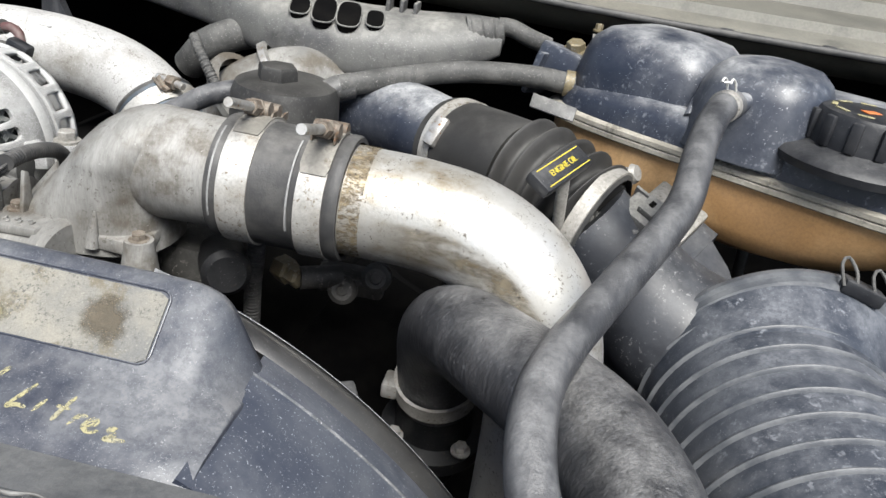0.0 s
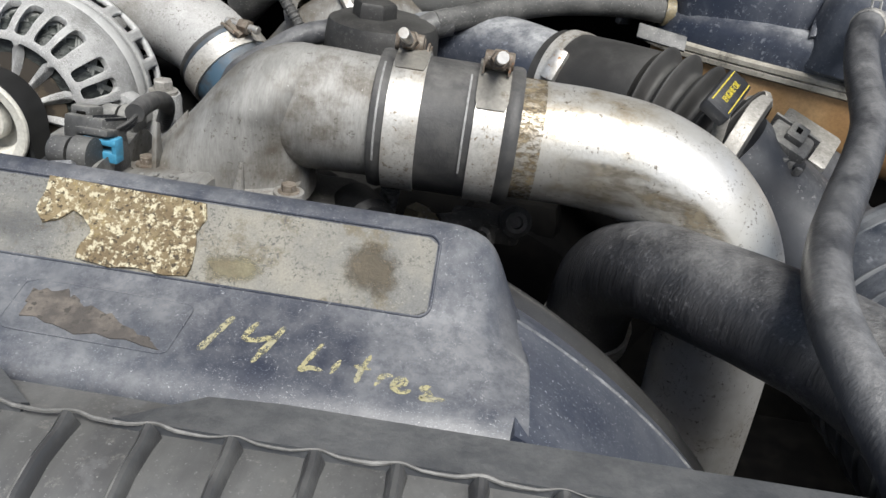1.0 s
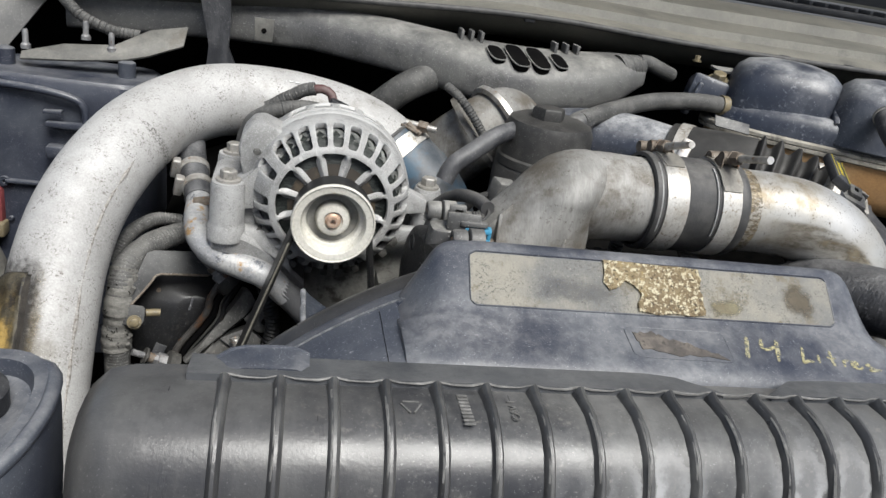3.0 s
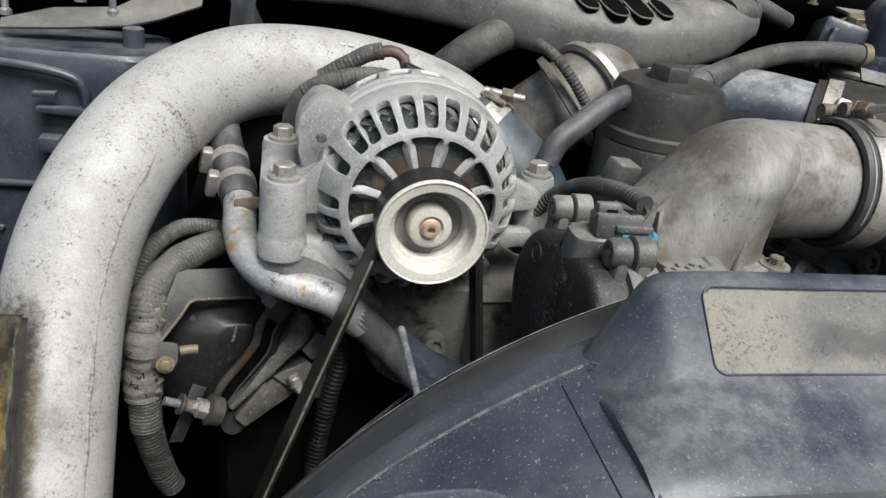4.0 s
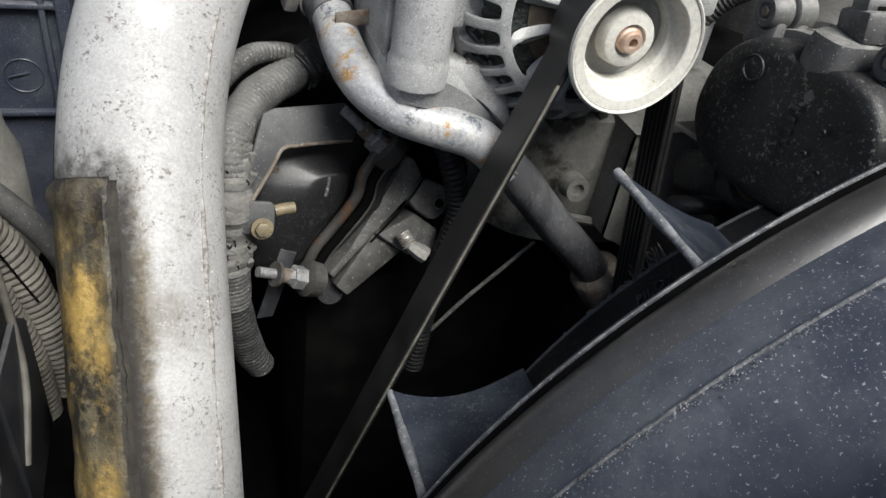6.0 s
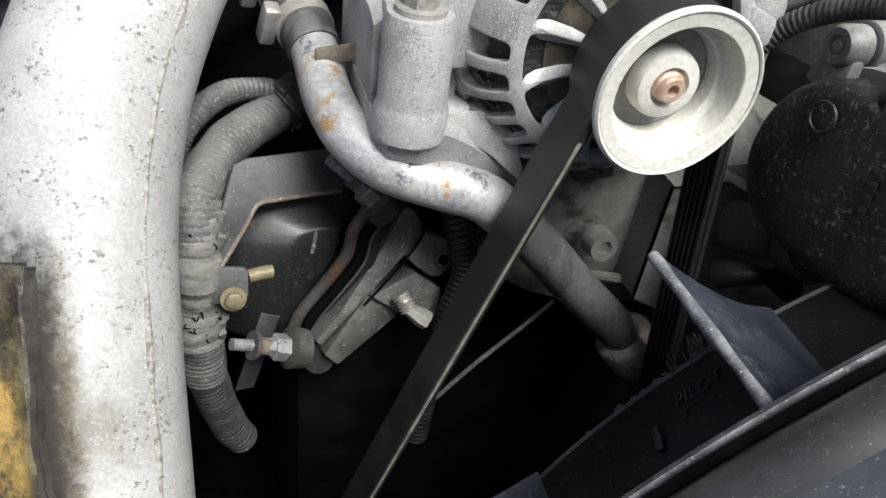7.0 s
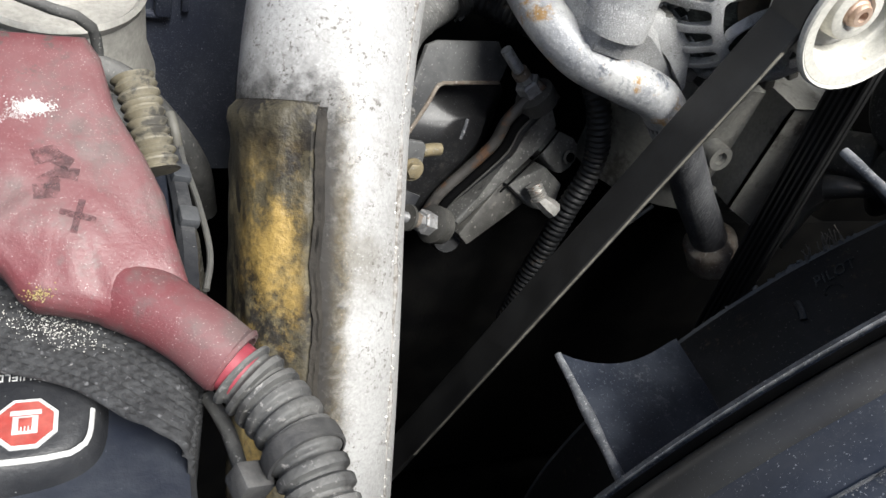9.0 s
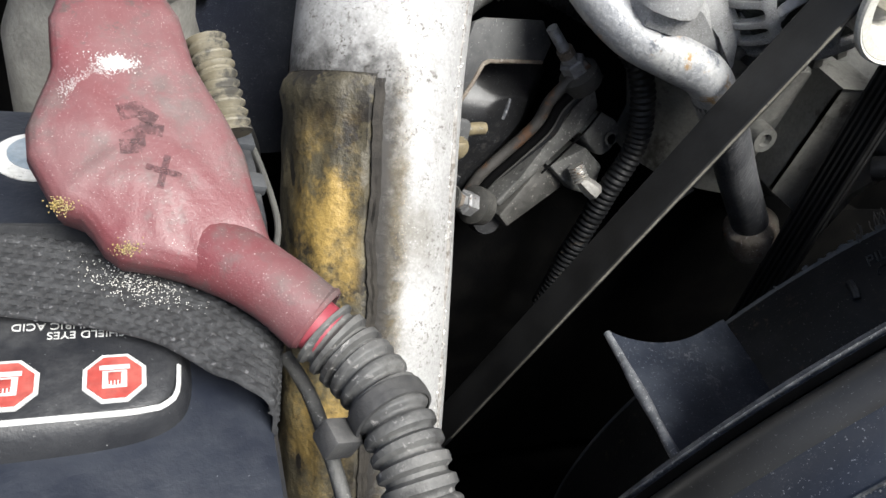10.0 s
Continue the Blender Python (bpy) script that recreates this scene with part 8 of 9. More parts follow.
part("stud_washer", turned([(0.0030, 0), (0.0075, 0.0), (0.0075, 0.0020), (0.0030, 0.0020)], Vector((-0.1306, 0.0625, 0.8225)) + Vector((-0.86, -0.22, 0.42)).normalized() * 0.0205, (-0.86, -0.22, 0.42), 18), block_mat, vc)
part("rust_bloom", turned([(0, 0.0003), (0.0016, 0.0003), (0.0022, 0)], VO + VU * -0.030 + VV * 0.016 + VW * -0.001, VW, 12), rusty, vc, "rust spot")
strip = thing("heat_shield_strip", (-0.15, 0.07, 0.80), "dark sheet strip below the valve cover", "strip")
part("strip_plate", slab([(0, 0), (0.010, 0.0), (0.024, 0.040), (0.014, 0.044)], (-0.1600, 0.066, 0.790), (0.98, 0.1, 0), (0.05, 0.3, 0.95), -0.002, 0.0005), black_plastic, strip)
rod = tagged(part("dipstick_rod", sweep([(0.016, 0.062, 0.838), (-0.006, 0.058, 0.82), (-0.028, 0.058, 0.796), (-0.05, 0.06, 0.765)], 0.0014, 8), dull_dark), "thin metal rod in the dark below the belt", "rod")
fanh = thing("fan_clutch", (0.12, -0.02, 0.70), "fan drive behind the shroud, coloured near black for shade", "fan drive")
# fan drive made near black by colour in place of shade
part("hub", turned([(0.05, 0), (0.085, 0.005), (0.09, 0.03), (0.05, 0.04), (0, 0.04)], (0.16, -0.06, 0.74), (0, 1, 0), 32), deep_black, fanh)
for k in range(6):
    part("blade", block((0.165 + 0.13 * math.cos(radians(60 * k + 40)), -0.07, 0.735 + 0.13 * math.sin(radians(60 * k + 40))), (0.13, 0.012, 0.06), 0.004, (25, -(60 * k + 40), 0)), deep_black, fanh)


# ---------------------------------------------------------------- battery corner
bat = thing("battery", (-0.36, -0.1, 0.72), "black battery with warning signs and dusty top", "battery")
part("case", block((-0.3770, -0.1205, 0.8215), (0.200, 0.229, 0.199), 0.006), battery_mat, bat)
lid = part("vent_cover", loft([oval(-0.375, -0.100, 0.079 - d, 0.034 - d, z, 72, 7.0) for d, z in ((-0.0008, 0.918), (0.0, 0.921), (0.0006, 0.9235), (0.0016, 0.9262), (0.0034, 0.9284), (0.0056, 0.929), (0.02, 0.929))]), black_plastic, bat, "dark dusty vent cover")
wl = [(-0.45, -0.1296), (-0.330, -0.1296), (-0.3075, -0.1294), (-0.3020, -0.1280), (-0.2998, -0.1250), (-0.2992, -0.1180)]
part("white_line", sweep([(x, y, 0.9288) for x, y in wl], 0.0007, 8, 0.002, flat=0.6), sign_white, lid, "white border line")


def octagon(r, x, z, h):
    return slab([(r * math.cos(radians(22.5 + 45 * k)), r * math.sin(radians(22.5 + 45 * k))) for k in range(8)], (x, -0.1206, z), (1, 0, 0), (0, 1, 0), h)


for x in (-0.3125, -0.3335, -0.3545):
    sg = part("warning_sign", octagon(0.0069, x, 0.9290, 0.0004), sign_white, lid, "red and white octagonal warning sign")
    part("red_field", octagon(0.0059, x, 0.9293, 0.0004), sign_red, sg)
    part("pictogram", block((x, -0.1212, 0.9297), (0.0050, 0.0046, 0.0004), 0.0001), sign_white, sg)
    part("pictogram_foot", block((x, -0.1180, 0.9297), (0.0062, 0.0012, 0.0004), 0.0001), sign_white, sg)
    part("pictogram_field", block((x, -0.1206, 0.92985), (0.0026, 0.0022, 0.0004), 0.0001), sign_red, sg)
    for k in range(4):
        part("pictogram_bar", block((x - 0.00105 + 0.0007 * k, -0.1222, 0.92985), (0.0004, 0.0016 - 0.0004 * abs(k - 1.5), 0.0004), 0.0001), sign_red, sg)


def upside(text, x, y, size):
    c = bpy.data.curves.new("print", "FONT")
    c.body, c.size, c.extrude = text, size, 0.0001
    c.align_x = "LEFT"
    o = new("printed_line", c)
    o.parent = lid
    o.matrix_basis = pose(x, y, 0.9293, 0, 0, 180)
    c.materials.append(sign_white)


upside("SHIELD EYES", -0.3105, -0.1068, 0.0029)
upside("SULPHURIC ACID", -0.3110, -0.1040, 0.0029)
upside("BURNS", -0.3205, -0.1012, 0.0029)
for k in range(3):
    part("print_bar", block((-0.347, -0.1075 - 0.0025 * k, 0.9292), (0.010, 0.0012, 0.0003), 0.0001), sign_white, lid)
rl = part("round_label", turned([(0.0112, 0), (0.0112, 0.0004), (0, 0.0004)], (-0.3345, -0.0330, 0.9212), (0, 0, 1), 32), sign_white, bat, "round white and blue label")
part("label_field", turned([(0.0080, 0.0004), (0.0080, 0.0007), (0, 0.0007)], (-0.3340, -0.0315, 0.9212), (0, 0, 1), 24), surface("grey_blue_print", (0.20, 0.25, 0.30), (0.28, 0.32, 0.36), 0.5, 0, 90), rl)

st = thing("battery_strap", (-0.31, -0.1, 0.93), "woven black strap across the battery, frosted with powder", "strap")


def strap_mesh():
    line = curve_points([(-0.42, -0.0790, 0.9335), (-0.36, -0.0880, 0.9335), (-0.3365, -0.0918, 0.9335), (-0.3130, -0.0976, 0.9335), (-0.2976, -0.1041, 0.9335), (-0.2873, -0.1122, 0.9330), (-0.2810, -0.1175, 0.9320), (-0.2775, -0.1195, 0.9270), (-0.2765, -0.1200, 0.91), (-0.2765, -0.121, 0.80)], 0.0007)
    rings = []
    for i, p in enumerate(line):
        d = (line[min(i + 1, len(line) - 1)] - line[max(i - 1, 0)]).normalized()
        w = (Vector((0.18, 1, 0)) - d * d.dot(Vector((0.18, 1, 0)))).normalized()
        n = w.cross(d)
        n = n if n.z + n.x > 0 else -n
        top = []
        for k in range(41):
            row, v = divmod(k / 2.5, 1.0)
            u = (i * 0.0007 / 0.0030 + 0.5 * (row % 2) + 0.4 * v) % 1.0
            h = 0.0003 + 0.0009 * abs(math.sin(math.pi * v)) ** 0.5 * abs(math.sin(math.pi * u)) ** 0.8
            top.append(p + w * (0.0125 - 0.025 * k / 40) + n * h)
        low = [p + w * 0.0125 * s - n * 0.0004 for s in (-1, 1)]
        rings.append(top + low)
    return loft(rings)


part("webbing", strap_mesh(), fabric, st, sharp=60)
frost = bmesh.new()
rp = random.Random(21)
for k in range(620):
    u = rp.gauss(0, 0.006)
    p = Vector((-0.3075 + u, -0.0975 - 0.40 * u + rp.gauss(0, 0.0030), 0.9346 + rp.uniform(-0.0006, 0.0004)))
    bmesh.ops.create_icosphere(frost, subdivisions=1, radius=rp.uniform(0.00006, 0.00020), matrix=Matrix.Translation(p))
tagged(part("white_powder", frost, white_plastic, st, "white powder caught in the weave"), kind="stuff")

stamp_worn = surface("worn_dark_stamp", (0.060, 0.034, 0.036), (0.11, 0.050, 0.052), 0.7, 0, 300, lo=0.42, hi=0.58, bump=0.3)
red_dark = surface("worn_dark_plus", (0.075, 0.035, 0.038), (0.13, 0.05, 0.055), 0.7, 0, 300, bump=0.3)
for worn in (stamp_worn, red_dark):
    nt = worn.node_tree
    wco = nt.nodes.new("ShaderNodeTexCoord").outputs["Object"]
    nt.links.new(times(nt, ramp(nt, noise_of(nt, wco, 330, 5, 0.7), 0.34, 0.58, 0.0, 0.9), 1.0 if worn is red_dark else 0.62), nt.nodes["Principled BSDF"].inputs["Alpha"])
red = thing("terminal_cover", (-0.30, -0.08, 0.91), "faded red rubber battery terminal cover, dusty and stained", "terminal cover")


def red_outline(x, y, z0):
    return (x, y, z0 + 0.5 * (y + 0.0935))


RED = [(-0.3270, -0.044), (-0.3262, -0.0564), (-0.3288, -0.0646), (-0.3311, -0.0712), (-0.3306, -0.0774), (-0.3268, -0.0846), (-0.3243, -0.0892), (-0.3195, -0.0908), (-0.3170, -0.0935), (-0.3145, -0.0975), (-0.3110, -0.1002), (-0.3040, -0.1015),
       (-0.2960, -0.1035), (-0.2900, -0.1065), (-0.2835, -0.1040), (-0.2765, -0.0985), (-0.2800, -0.0862), (-0.2822, -0.0754), (-0.2867, -0.0658), (-0.2936, -0.0534), (-0.2968, -0.0403), (-0.3004, -0.0349), (-0.3200, -0.0355), (-0.3250, -0.0375)]


def red_body():
    cx, cy = -0.306, -0.072
    rings = []
    for k, h in ((0.86, -0.014), (0.95, -0.010), (0.99, -0.005), (0.995, -0.002), (0.985, 0.0008), (0.95, 0.0028), (0.88, 0.0042), (0.72, 0.0052), (0.45, 0.0058), (0.2, 0.0060)):
        ring = []
        for x, y in RED:
            X, Y = cx + (x - cx) * k, cy + (y - cy) * k
            ring.append(Vector(red_outline(X, Y, 0.947)) + Vector((0, -0.45, 0.9)) * h)
        rings.append(ring)
    bm = loft(rings)
    bmesh.ops.subdivide_edges(bm, edges=bm.edges[:], cuts=2, use_grid_fill=True, smooth=0.5)
    for v in bm.verts:
        fold = 0.0007 * math.exp(-((v.co.x + 0.3085 + 0.55 * (v.co.y + 0.085)) / 0.0035) ** 2)
        v.co += Vector((0, -0.3, 0.9)) * (0.0011 * noise.noise(v.co * 80) + 0.0005 * noise.noise(v.co * 260) + fold)
    return bm


red_bm = red_body()
red_tree = BVHTree.FromBMesh(red_bm)
body = part("cover_body", red_bm, red_rubber, red, sharp=70)


def on_red(name, cx, cy, w, d, turn, material, label):
    """A thin worn mark that follows the cover's skin."""
    bm = bmesh.new()
    c, s = math.cos(radians(turn)), math.sin(radians(turn))
    rows = []
    for i in range(9):
        row = []
        for k in range(9):
            u, v = w * (k / 8 - 0.5), d * (i / 8 - 0.5)
            hit = red_tree.ray_cast(Vector((cx + u * c - v * s, cy + u * s + v * c, 1.0)), Vector((0, 0, -1)))
            row.append(bm.verts.new(hit[0] + hit[1] * (0.00025 if hit[1].z > 0 else -0.00025)))
        rows.append(row)
    for r0, r1 in zip(rows, rows[1:]):
        for k in range(8):
            bm.faces.new((r0[k], r0[k + 1], r1[k + 1], r1[k]))
    return part(name, bm, material, red, label)


part("spout", sweep([(-0.302, -0.0860, 0.9385), (-0.294, -0.0925, 0.9420), (-0.2850, -0.1005, 0.9430), (-0.2770, -0.1080, 0.9425), (-0.2690, -0.1155, 0.9400)], 0.0085, 28, 0.003, radius=lambda s, L: 0.0098 * min(1.0, 0.72 + s / L) - 0.0013 * min(1.0, s / L * 1.2), caps=False, wob=0.0012), red_rubber, red)
part("spout_edge", turned([(0.0083, -0.001), (0.0089, 0.0), (0.0083, 0.001), (0.0072, 0.001), (0.0072, -0.02)], (-0.2690, -0.1155, 0.9400), (0.70, -0.66, -0.22), 28), red_rubber, red)
part("inner_sleeve", sweep([(-0.276, -0.1090, 0.9405), (-0.2660, -0.1185, 0.9372)], 0.0066, 20), surface("bright_red_sleeve", (0.32, 0.045, 0.065), (0.27, 0.05, 0.065), 0.5, 0, 60), red, "bright red inner sleeve")
pc = Vector((-0.3017, -0.0851, 0.9582))
for a, b in ((0.0078, 0.0015), (0.0015, 0.0078)):
    on_red("plus_mark", pc.x, pc.y, a, b, -14, red_dark, "worn dark plus")
for x, y, w, d_, tw in ((-0.3085, -0.0708, 0.0060, 0.0038, 20), (-0.3050, -0.0722, 0.0042, 0.0034, -30), (-0.3042, -0.0752, 0.0054, 0.0030, -10), (-0.3078, -0.0770, 0.0040, 0.0034, 35), (-0.3082, -0.0796, 0.0056, 0.0034, 5)):
    on_red("stamp_bar", x, y, w, d_, tw, stamp_worn, "worn dark stamped bar")
powder = bmesh.new()
rp = random.Random(9)
for k in range(2100):
    f_ = rp.random()
    p = Vector((-0.3113 + rp.gauss(0, 0.0016) * (1 + (k % 3)) * 0.6, -0.0590 + rp.gauss(0, 0.0009), 0)) if k < 1200 else Vector((-0.3125 - 0.0105 * f_ + rp.gauss(0, 0.0010), -0.0598 - 0.0072 * f_ + rp.gauss(0, 0.0013), 0))
    p.z = 0.9532 + 0.5 * (p.y + 0.0935)
    bmesh.ops.create_icosphere(powder, subdivisions=1, radius=rp.uniform(0.00007, 0.00024 if k < 1200 else 0.00011), matrix=Matrix.Translation(p))
tagged(part("white_powder", powder, sign_white, red, "white powder deposit"), kind="stuff")

crust = bmesh.new()
for cx, cy, cz, n_ in ((-0.3225, -0.0892, 0.9520, 330), (-0.3093, -0.0990, 0.9480, 330)):
    for k in range(n_):
        bmesh.ops.create_icosphere(crust, subdivisions=1, radius=rp.uniform(0.00010, 0.00026), matrix=Matrix.Translation((cx + rp.gauss(0, 0.0014), cy + rp.gauss(0, 0.0010), cz + rp.gauss(0, 0.0008))))
tagged(part("corrosion_crust", crust, surface("yellow_corrosion", (0.33, 0.24, 0.08), (0.36, 0.29, 0.15), 0.9, 0, 300), red, "yellow corrosion crust"), kind="stuff")

bl = thing("battery_cable", (-0.255, -0.13, 0.9), "grey corrugated battery cable sleeve with a zip tie", "cable")
BL = [(-0.2665, -0.1165, 0.9360), (-0.2615, -0.1225, 0.9345), (-0.2565, -0.1325, 0.9340), (-0.2530, -0.1450, 0.9320), (-0.2505, -0.160, 0.927), (-0.246, -0.19, 0.91)]
grimy_sleeve = surface("grimy_cable_sleeve", (0.050, 0.050, 0.050), (0.095, 0.094, 0.09), 0.6, 0, 60, dust=((0.19, 0.185, 0.175), 0.5, 40), stain=((0.030, 0.029, 0.028), 70, 0.52, 0.62), freckle=((0.26, 0.25, 0.24), 400, 0.58, 0.66), bump=0.3)
part("sleeve", sweep(BL, 0.0082, 28, 0.0004, radius=lambda s, L: 0.0074 + 0.0014 * min(1.0, max(0.0, 2.2 * (0.5 + 0.5 * math.cos(2 * math.pi * s / 0.0044)) - 0.25)), wob=0.0005), grimy_sleeve, bl)
part("zip_tie", turned([(0.0090, -0.0024), (0.0097, -0.0022), (0.0099, 0.0), (0.0097, 0.0022), (0.0090, 0.0024)], (-0.2548, -0.1385, 0.9334), (0.25, -0.95, 0.0), 32), rubber, bl, "dark zip tie")
part("tie_head", block((-0.2668, -0.1415, 0.9290), (0.0085, 0.0075, 0.0065), 0.0012, (0, 25, 15)), rubber, bl)
part("side_wire", sweep([(-0.2735, -0.112, 0.922), (-0.2690, -0.122, 0.920), (-0.2660, -0.140, 0.918), (-0.262, -0.165, 0.91)], 0.0019, 10, 0.004), grey_rubber, bl)

# lip of the tray and a pale wire beside the cover
lipth = thing("tray_lip", (-0.274, -0.02, 0.90), "dusty grey plastic lip of the battery tray", "tray lip")
LP = [(-0.2768, -0.0040, 0.9200), (-0.2764, -0.0080, 0.9215), (-0.2757, -0.0140, 0.9220), (-0.2740, -0.0360, 0.9215), (-0.2735, -0.0580, 0.9205), (-0.2740, -0.0720, 0.9190)]
part("lip_wall", loft([[(x - 0.0030, y, 0.80), (x - 0.0036, y, z - 0.001), (x - 0.0020, y, z + 0.0008), (x + 0.0020, y, z), (x + 0.0026, y, z - 0.0025), (x + 0.0022, y, 0.80)] for x, y, z in LP]), black_plastic, lipth)
for f_ in (0.30, 0.72):
    q = Vector(LP[1]).lerp(Vector(LP[4]), f_)
    part("clip", block(q + Vector((0.001, 0, 0.0012)), (0.0062, 0.0075, 0.0040), 0.0010, (0, 12, 4)), support_mat, lipth)
part("lip_wire", sweep([(x + 0.0042 + 0.0016 * math.sin(90 * y), y, z - 0.0010) for x, y, z in LP], 0.0010, 8, 0.003), bracket_steel, lipth, "thin pale wire")

# cables and canister behind the battery
canth = thing("vacuum_canister", (-0.318, 0.10, 0.80), "dusty pale metal canister behind the battery", "canister")
tin = surface("dusty_tin", (0.30, 0.29, 0.265), (0.40, 0.39, 0.355), 0.6, 0.3, 40, dust=((0.45, 0.43, 0.39), 0.6), bump=0.3)
part("lid", turned([(0.0365, -0.004), (0.0375, -0.001), (0.036, 0.001), (0.034, -0.001), (0.018, -0.002), (0.016, 0.001), (0, 0.001)], (-0.318, 0.100, 0.928), (0.02, -0.15, 0.98), 44), tin, canth)
part("can", turned([(0, -0.11), (0.041, -0.11), (0.042, -0.045), (0.0375, -0.030), (0.0360, -0.003), (0, -0.003)], (-0.318, 0.100, 0.928), (0.02, -0.15, 0.98), 44),
     tin, canth)
cab = thing("ground_cable", (-0.28, 0.03, 0.85), "grey cable curving past the canister", "cable")
part("cable_body", sweep([(-0.330, 0.050, 0.918), (-0.312, 0.053, 0.915), (-0.300, 0.055, 0.9117), (-0.2897, 0.055, 0.9066), (-0.2787, 0.055, 0.8937), (-0.2687, 0.055, 0.8791), (-0.2601, 0.058, 0.8596), (-0.255, 0.065, 0.83)], 0.0062, 16), grey_rubber, cab)
part("thin_wire", sweep([(-0.34, 0.05, 0.948), (-0.315, 0.048, 0.940), (-0.302, 0.055, 0.93), (-0.300, 0.06, 0.90)], 0.0022, 10), grey_rubber, cab)
conv = thing("convoluted_sleeve", (-0.29, 0.02, 0.85), "dusty convoluted wiring sleeves split and coiled behind the battery", "wiring sleeve")
brown_sleeve = surface("brown_dusty_sleeve", (0.070, 0.064, 0.052), (0.125, 0.115, 0.095), 0.75, 0, 40, dust=((0.22, 0.21, 0.185), 0.5), stain=((0.035, 0.032, 0.028), 30, 0.52, 0.66), bump=0.4)
part("coiled_end", sweep([(-0.3060, 0.012, 0.902), (-0.2980, 0.016, 0.9125), (-0.2890, 0.020, 0.9135), (-0.2830, 0.024, 0.9060), (-0.2850, 0.028, 0.893), (-0.2930, 0.032, 0.885)], 0.0085, 18, 0.0007, radius=ribbed(0.0034, 0.0066, 0.0092), wob=0.0010), grey_rubber, conv, "pale coiled sleeve end")
part("sleeve", sweep([(-0.2930, 0.042, 0.893), (-0.2853, 0.045, 0.8757), (-0.2787, 0.045, 0.8586), (-0.2726, 0.045, 0.8338), (-0.2675, 0.045, 0.8074), (-0.2640, 0.046, 0.775)], 0.0120, 20, 0.0009, radius=ribbed(0.0038, 0.0110, 0.0124), wob=0.0010), brown_sleeve, conv)
part("sleeve_split", sweep([(-0.2800, 0.0338, 0.879), (-0.2740, 0.0338, 0.862), (-0.2680, 0.0338, 0.846)], 0.0006, 6, 0.003), deep_black, conv)
part("sleeve", sweep([(-0.2860, 0.030, 0.858), (-0.2830, 0.030, 0.8421), (-0.2794, 0.030, 0.8238), (-0.2773, 0.030, 0.8022), (-0.277, 0.03, 0.77)], 0.0085, 18, 0.0009, radius=ribbed(0.0034, 0.0078, 0.0090)), brown_sleeve, conv)
part("sleeve", sweep([(-0.2895, -0.030, 0.962), (-0.286, -0.040, 0.955), (-0.283, -0.052, 0.946)], 0.0055, 16, 0.0006, radius=ribbed(0.0028, 0.0046, 0.0060), wob=0.0010), surface("yellowed_sleeve", (0.17, 0.15, 0.105), (0.24, 0.22, 0.17), 0.6, 0, 90, stain=((0.07, 0.065, 0.055), 90, 0.5, 0.6)), conv, "yellowed sleeve end")
tray = thing("battery_tray_wall", (-0.275, -0.02, 0.80), "dusty dark plastic battery tray wall", "battery tray")
part("wall", slab([(0, 0), (0.068, 0), (0.068, 0.080), (0.058, 0.098), (0.030, 0.112), (0, 0.112)], (-0.2775, -0.055, 0.785), (0.0, 1, 0.0), (0, 0, 1), -0.006, 0.0015), black_plastic, tray)
part("fin", slab([(0, 0), (0.06, 0), (0.060, 0.072), (0.046, 0.086), (0, 0.090)], (-0.2690, -0.050, 0.785), (0.0, 1, 0.0), (0, 0, 1), -0.003, 0.001), black_plastic, tray)
wr = tagged(part("edge_wire", sweep([(-0.2765, 0.008, 0.925), (-0.2743, 0.0, 0.9188), (-0.2722, -0.002, 0.8956), (-0.2700, -0.008, 0.8693), (-0.2680, -0.020, 0.845), (-0.2690, -0.045, 0.82)], 0.0019, 10, 0.004), surface("pale_wire", (0.07, 0.066, 0.055), (0.11, 0.105, 0.090), 0.6, 0, 90)), "thin pale wire along the battery tray", "wire")

# ---------------------------------------------------------------- fuse box and bracket at the back corner
fb = thing("fuse_box", (-0.28, 0.3, 0.85), "dusty blue-black plastic fuse box under a steel bracket", "fuse box")
part("box_body", loft([oval(-0.268, 0.325, 0.085 * k, 0.055 * k, z, 40, 5.0) for k, z in ((1.08, 0.70), (1.06, 0.90), (1.0, 1.0), (0.98, 1.018), (0.92, 1.022))]), shroud_mat, fb)
for z, x0, x1 in ((0.909, -0.326, -0.268), (0.830, -0.320, -0.266), (0.972, -0.276, -0.236)):
    part("ledge", block(((x0 + x1) / 2, 0.2655, z), (x1 - x0, 0.010, 0.0035), 0.001), shroud_mat, fb)
part("upright_rib", block((-0.2795, 0.2660, 0.875), (0.0040, 0.010, 0.150), 0.001), shroud_mat, fb)
part("upright_rib", block((-0.2660, 0.2650, 0.885), (0.0105, 0.012, 0.110), 0.002), shroud_mat, fb)
part("upright_rib", block((-0.2520, 0.2660, 0.890), (0.0045, 0.010, 0.110), 0.001), shroud_mat, fb)
part("latch", block((-0.2740, 0.2600, 0.948), (0.018, 0.016, 0.014), 0.003), shroud_mat, fb)
part("latch", block((-0.2620, 0.2590, 0.944), (0.006, 0.014, 0.020), 0.0015), shroud_mat, fb)
part("latch_blade", slab([(0, 0), (0.034, 0.001), (0.042, -0.003), (0.034, -0.006), (0, -0.005)], (-0.282, 0.262, 0.980), (1, 0, 0), (0, 0, 1), 0.008, 0.001), shroud_mat, fb)
part("latch_blade", slab([(0, 0), (0.018, 0.001), (0.018, -0.003), (0, -0.004)], (-0.284, 0.262, 0.992), (1, 0, 0), (0, 0, 1), 0.008, 0.001), shroud_mat, fb)
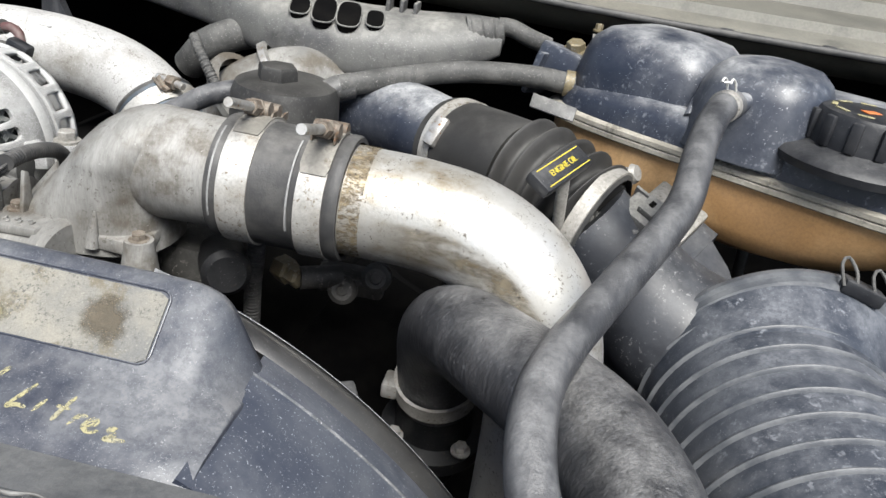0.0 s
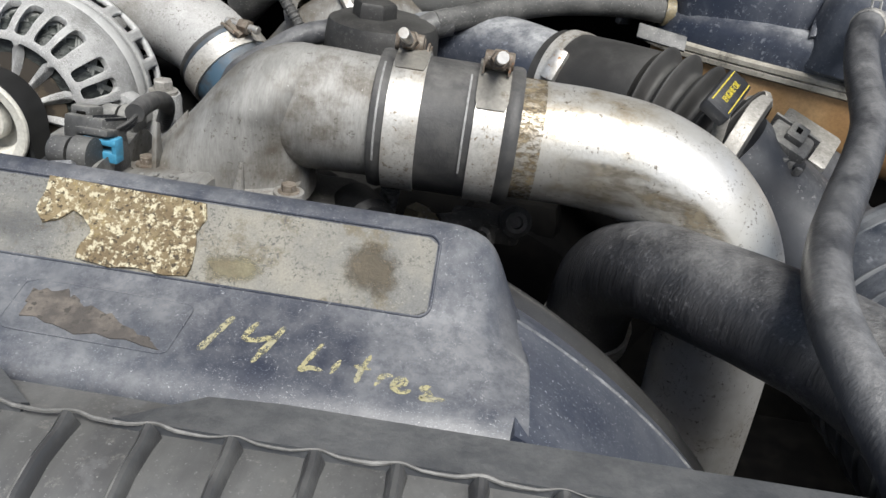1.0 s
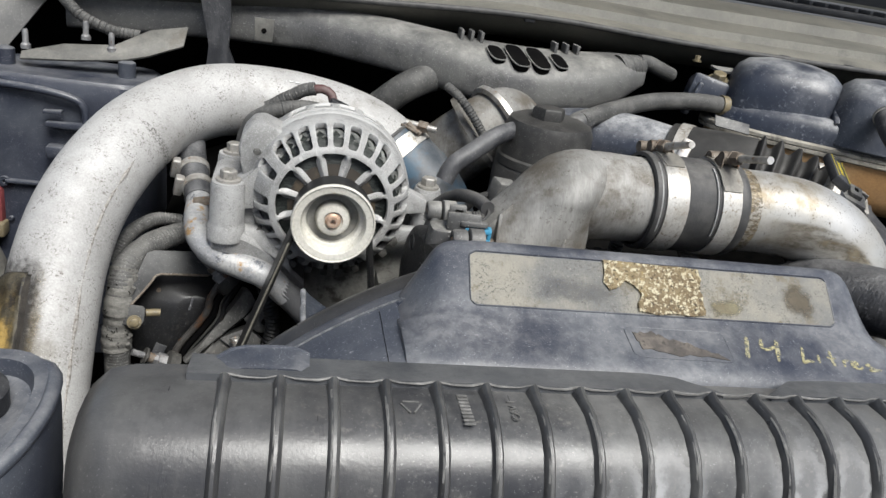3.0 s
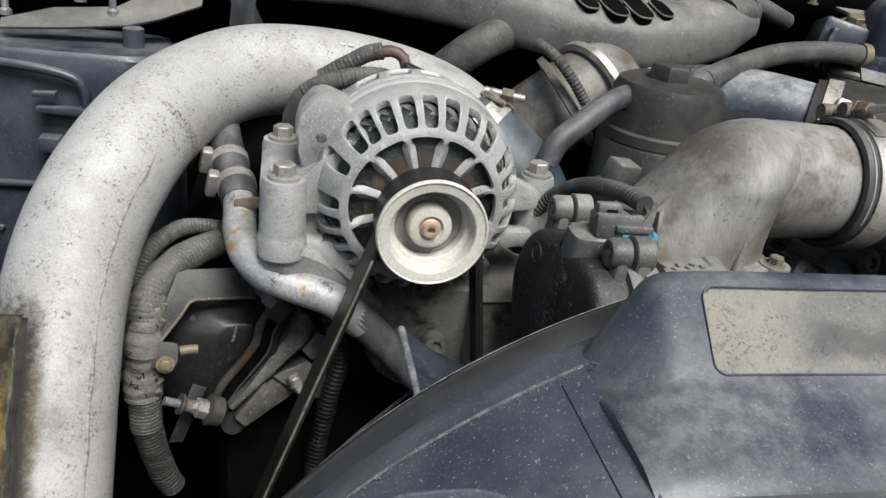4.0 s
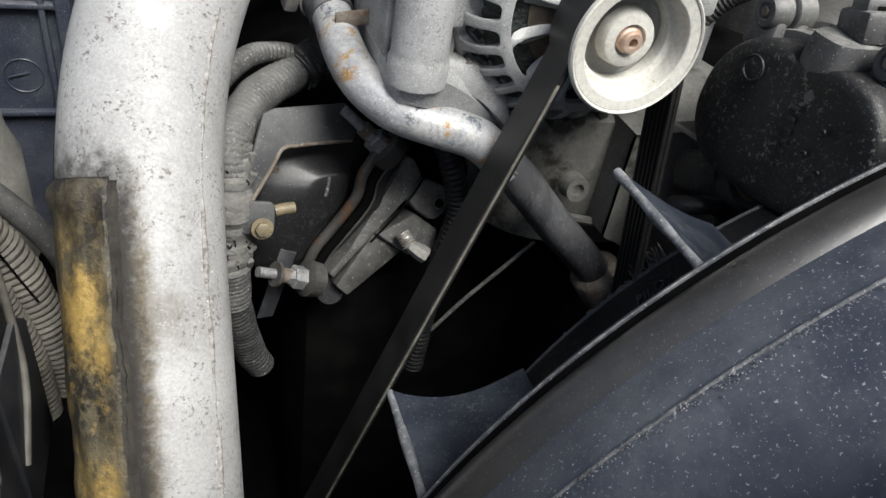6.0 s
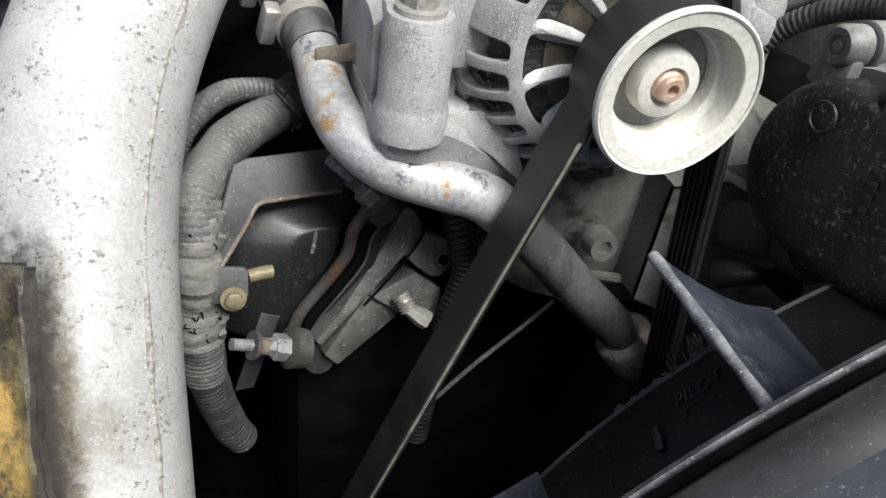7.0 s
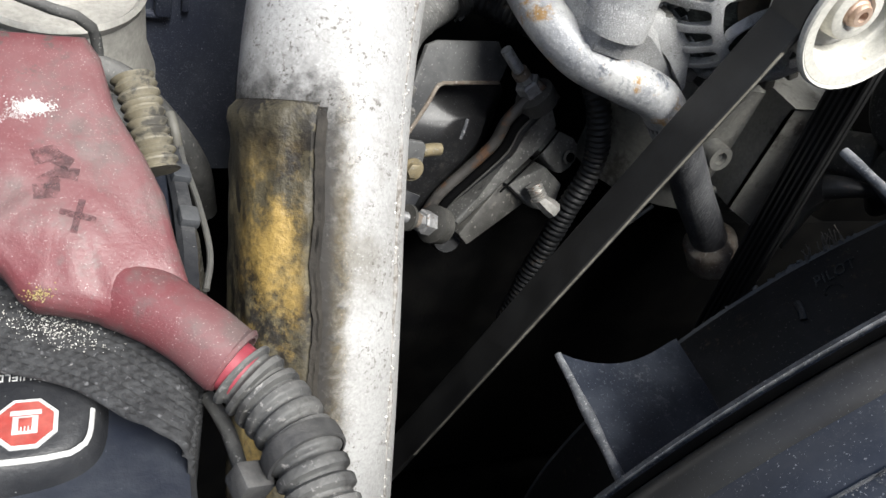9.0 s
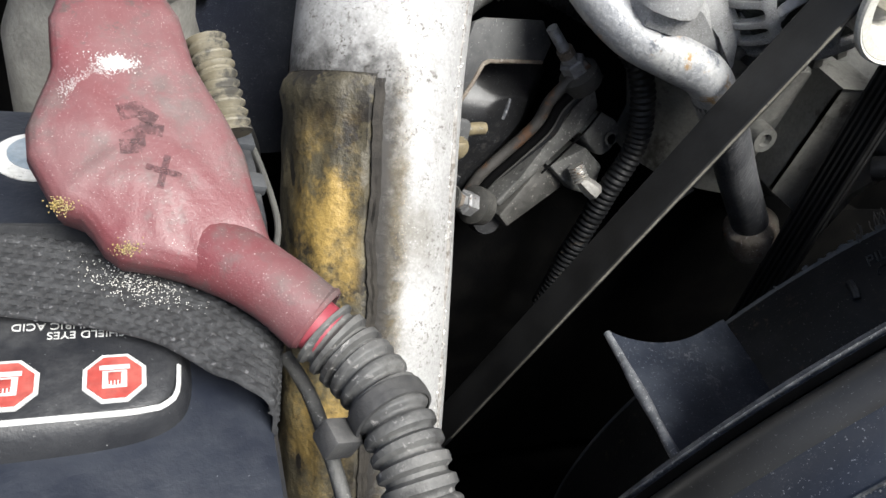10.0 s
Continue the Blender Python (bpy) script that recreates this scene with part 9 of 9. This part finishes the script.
part("screw_eye", turned([(0.0022, 0.0), (0.0022, 0.003), (0.0050, 0.003), (0.0056, 0.0)], (-0.3275, 0.2665, 0.908), (0, -1, 0), 20), shroud_mat, fb)
part("moulded_ring", turned([(0.0118, 0), (0.0124, 0.0008), (0.0130, 0)], (-0.299, 0.2665, 0.8574), (0, -1, 0), 28), shroud_mat, fb)
part("moulded_bar", block((-0.302, 0.2660, 0.858), (0.014, 0.0012, 0.0012), 0.0003, (0, -15, 0)), shroud_mat, fb)
part("moulded_pin", turned([(0, 0), (0.003, 0), (0.002, 0.003), (0, 0.003)], (-0.3235, 0.2665, 0.8655), (0, -1, 0), 12), shroud_mat, fb)
part("handle_groove", sweep([(-0.33, 0.268, 1.012), (-0.28, 0.262, 1.010), (-0.25, 0.262, 1.002), (-0.245, 0.262, 0.985), (-0.245, 0.263, 0.95)], 0.004, 10), shroud_mat, fb)
for x in (-0.335, -0.215):
    part("hinge_post", turned([(0.009, 0), (0.009, 0.02), (0.005, 0.022), (0, 0.022)], (x, 0.315, 1.018), (0, 0, 1), 18), shroud_mat, fb)
sb = thing("steel_bracket", (-0.24, 0.33, 1.03), "dull beige steel bracket with upright studs", "bracket")
part("plate", slab([(0, 0), (0.04, 0.010), (0.09, 0.008), (0.122, 0.030), (0.162, 0.036), (0.160, 0.008), (0.125, -0.006), (0.10, -0.012), (0.05, -0.012), (0.0, -0.010)], (-0.318, 0.312, 1.036), (0.98, 0.1, 0.1), (0, 0.75, 0.66), 0.003, 0.0008), bracket_steel, sb)
for p in ((-0.315, 0.315, 1.040), (-0.262, 0.340, 1.052), (-0.232, 0.322, 1.046)):
    part("stud", turned([(0.005, 0), (0.005, 0.004), (0.003, 0.006), (0.003, 0.018), (0.0022, 0.020), (0, 0.020)], p, (0, 0, 1), 14), zinc_dull, sb)
part("pale_sticker", slab([(0, 0), (0.012, 0.002), (0.012, 0.012), (0, 0.010)], (-0.185, 0.334, 1.0565), (0.98, 0.1, 0.1), (0, 0.75, 0.66), 0.0006), sign_white, sb)
rt = thing("red_terminal_block", (-0.345, 0.29, 0.85), "red plastic terminal block with brass contacts", "terminal block")
part("red_shell", block((-0.345, 0.275, 0.880), (0.03, 0.03, 0.04), 0.004), surface("dull_red_plastic", (0.15, 0.03, 0.035), (0.19, 0.05, 0.05), 0.5, 0, 60), rt)
part("contacts", block((-0.340, 0.262, 0.855), (0.026, 0.02, 0.016), 0.003), gold_mat, rt)
tagged(part("overhead_loom", sweep([(-0.30, 0.40, 1.085), (-0.285, 0.37, 1.082), (-0.268, 0.36, 1.072), (-0.24, 0.36, 1.062), (-0.21, 0.36, 1.06)], 0.006, 12, 0.0013, radius=ribbed(0.0036, 0.0054, 0.0066)), grey_rubber), "grey corrugated loom above the steel bracket", "wiring loom")
strut = tagged(part("hood_strut_bracket", slab([(0, 0), (0.05, 0.09), (0.10, 0.12), (0.14, 0.12), (0.06, 0.02), (0.03, -0.04)], (-0.42, 0.33, 0.98), (0.8, 0.5, 0.1), (0, 0.3, 0.95), 0.01, 0.002), grey_plastic), "dusty grey sheet bracket beside the fuse box", "bracket")
cloth = tagged(part("hanging_flap", loft([[(-0.150 + d, 0.36, z), (-0.150 + d + w, 0.355, z), (-0.150 + d + w, 0.365, z), (-0.150 + d, 0.37, z)] for d, w, z in ((0.0, 0.035, 1.13), (0.008, 0.03, 1.09), (0.014, 0.022, 1.06), (0.012, 0.035, 1.035), (0.004, 0.05, 1.02))]), hose_mat), "dark dusty flap of sound cloth hanging from the cowl", "flap")
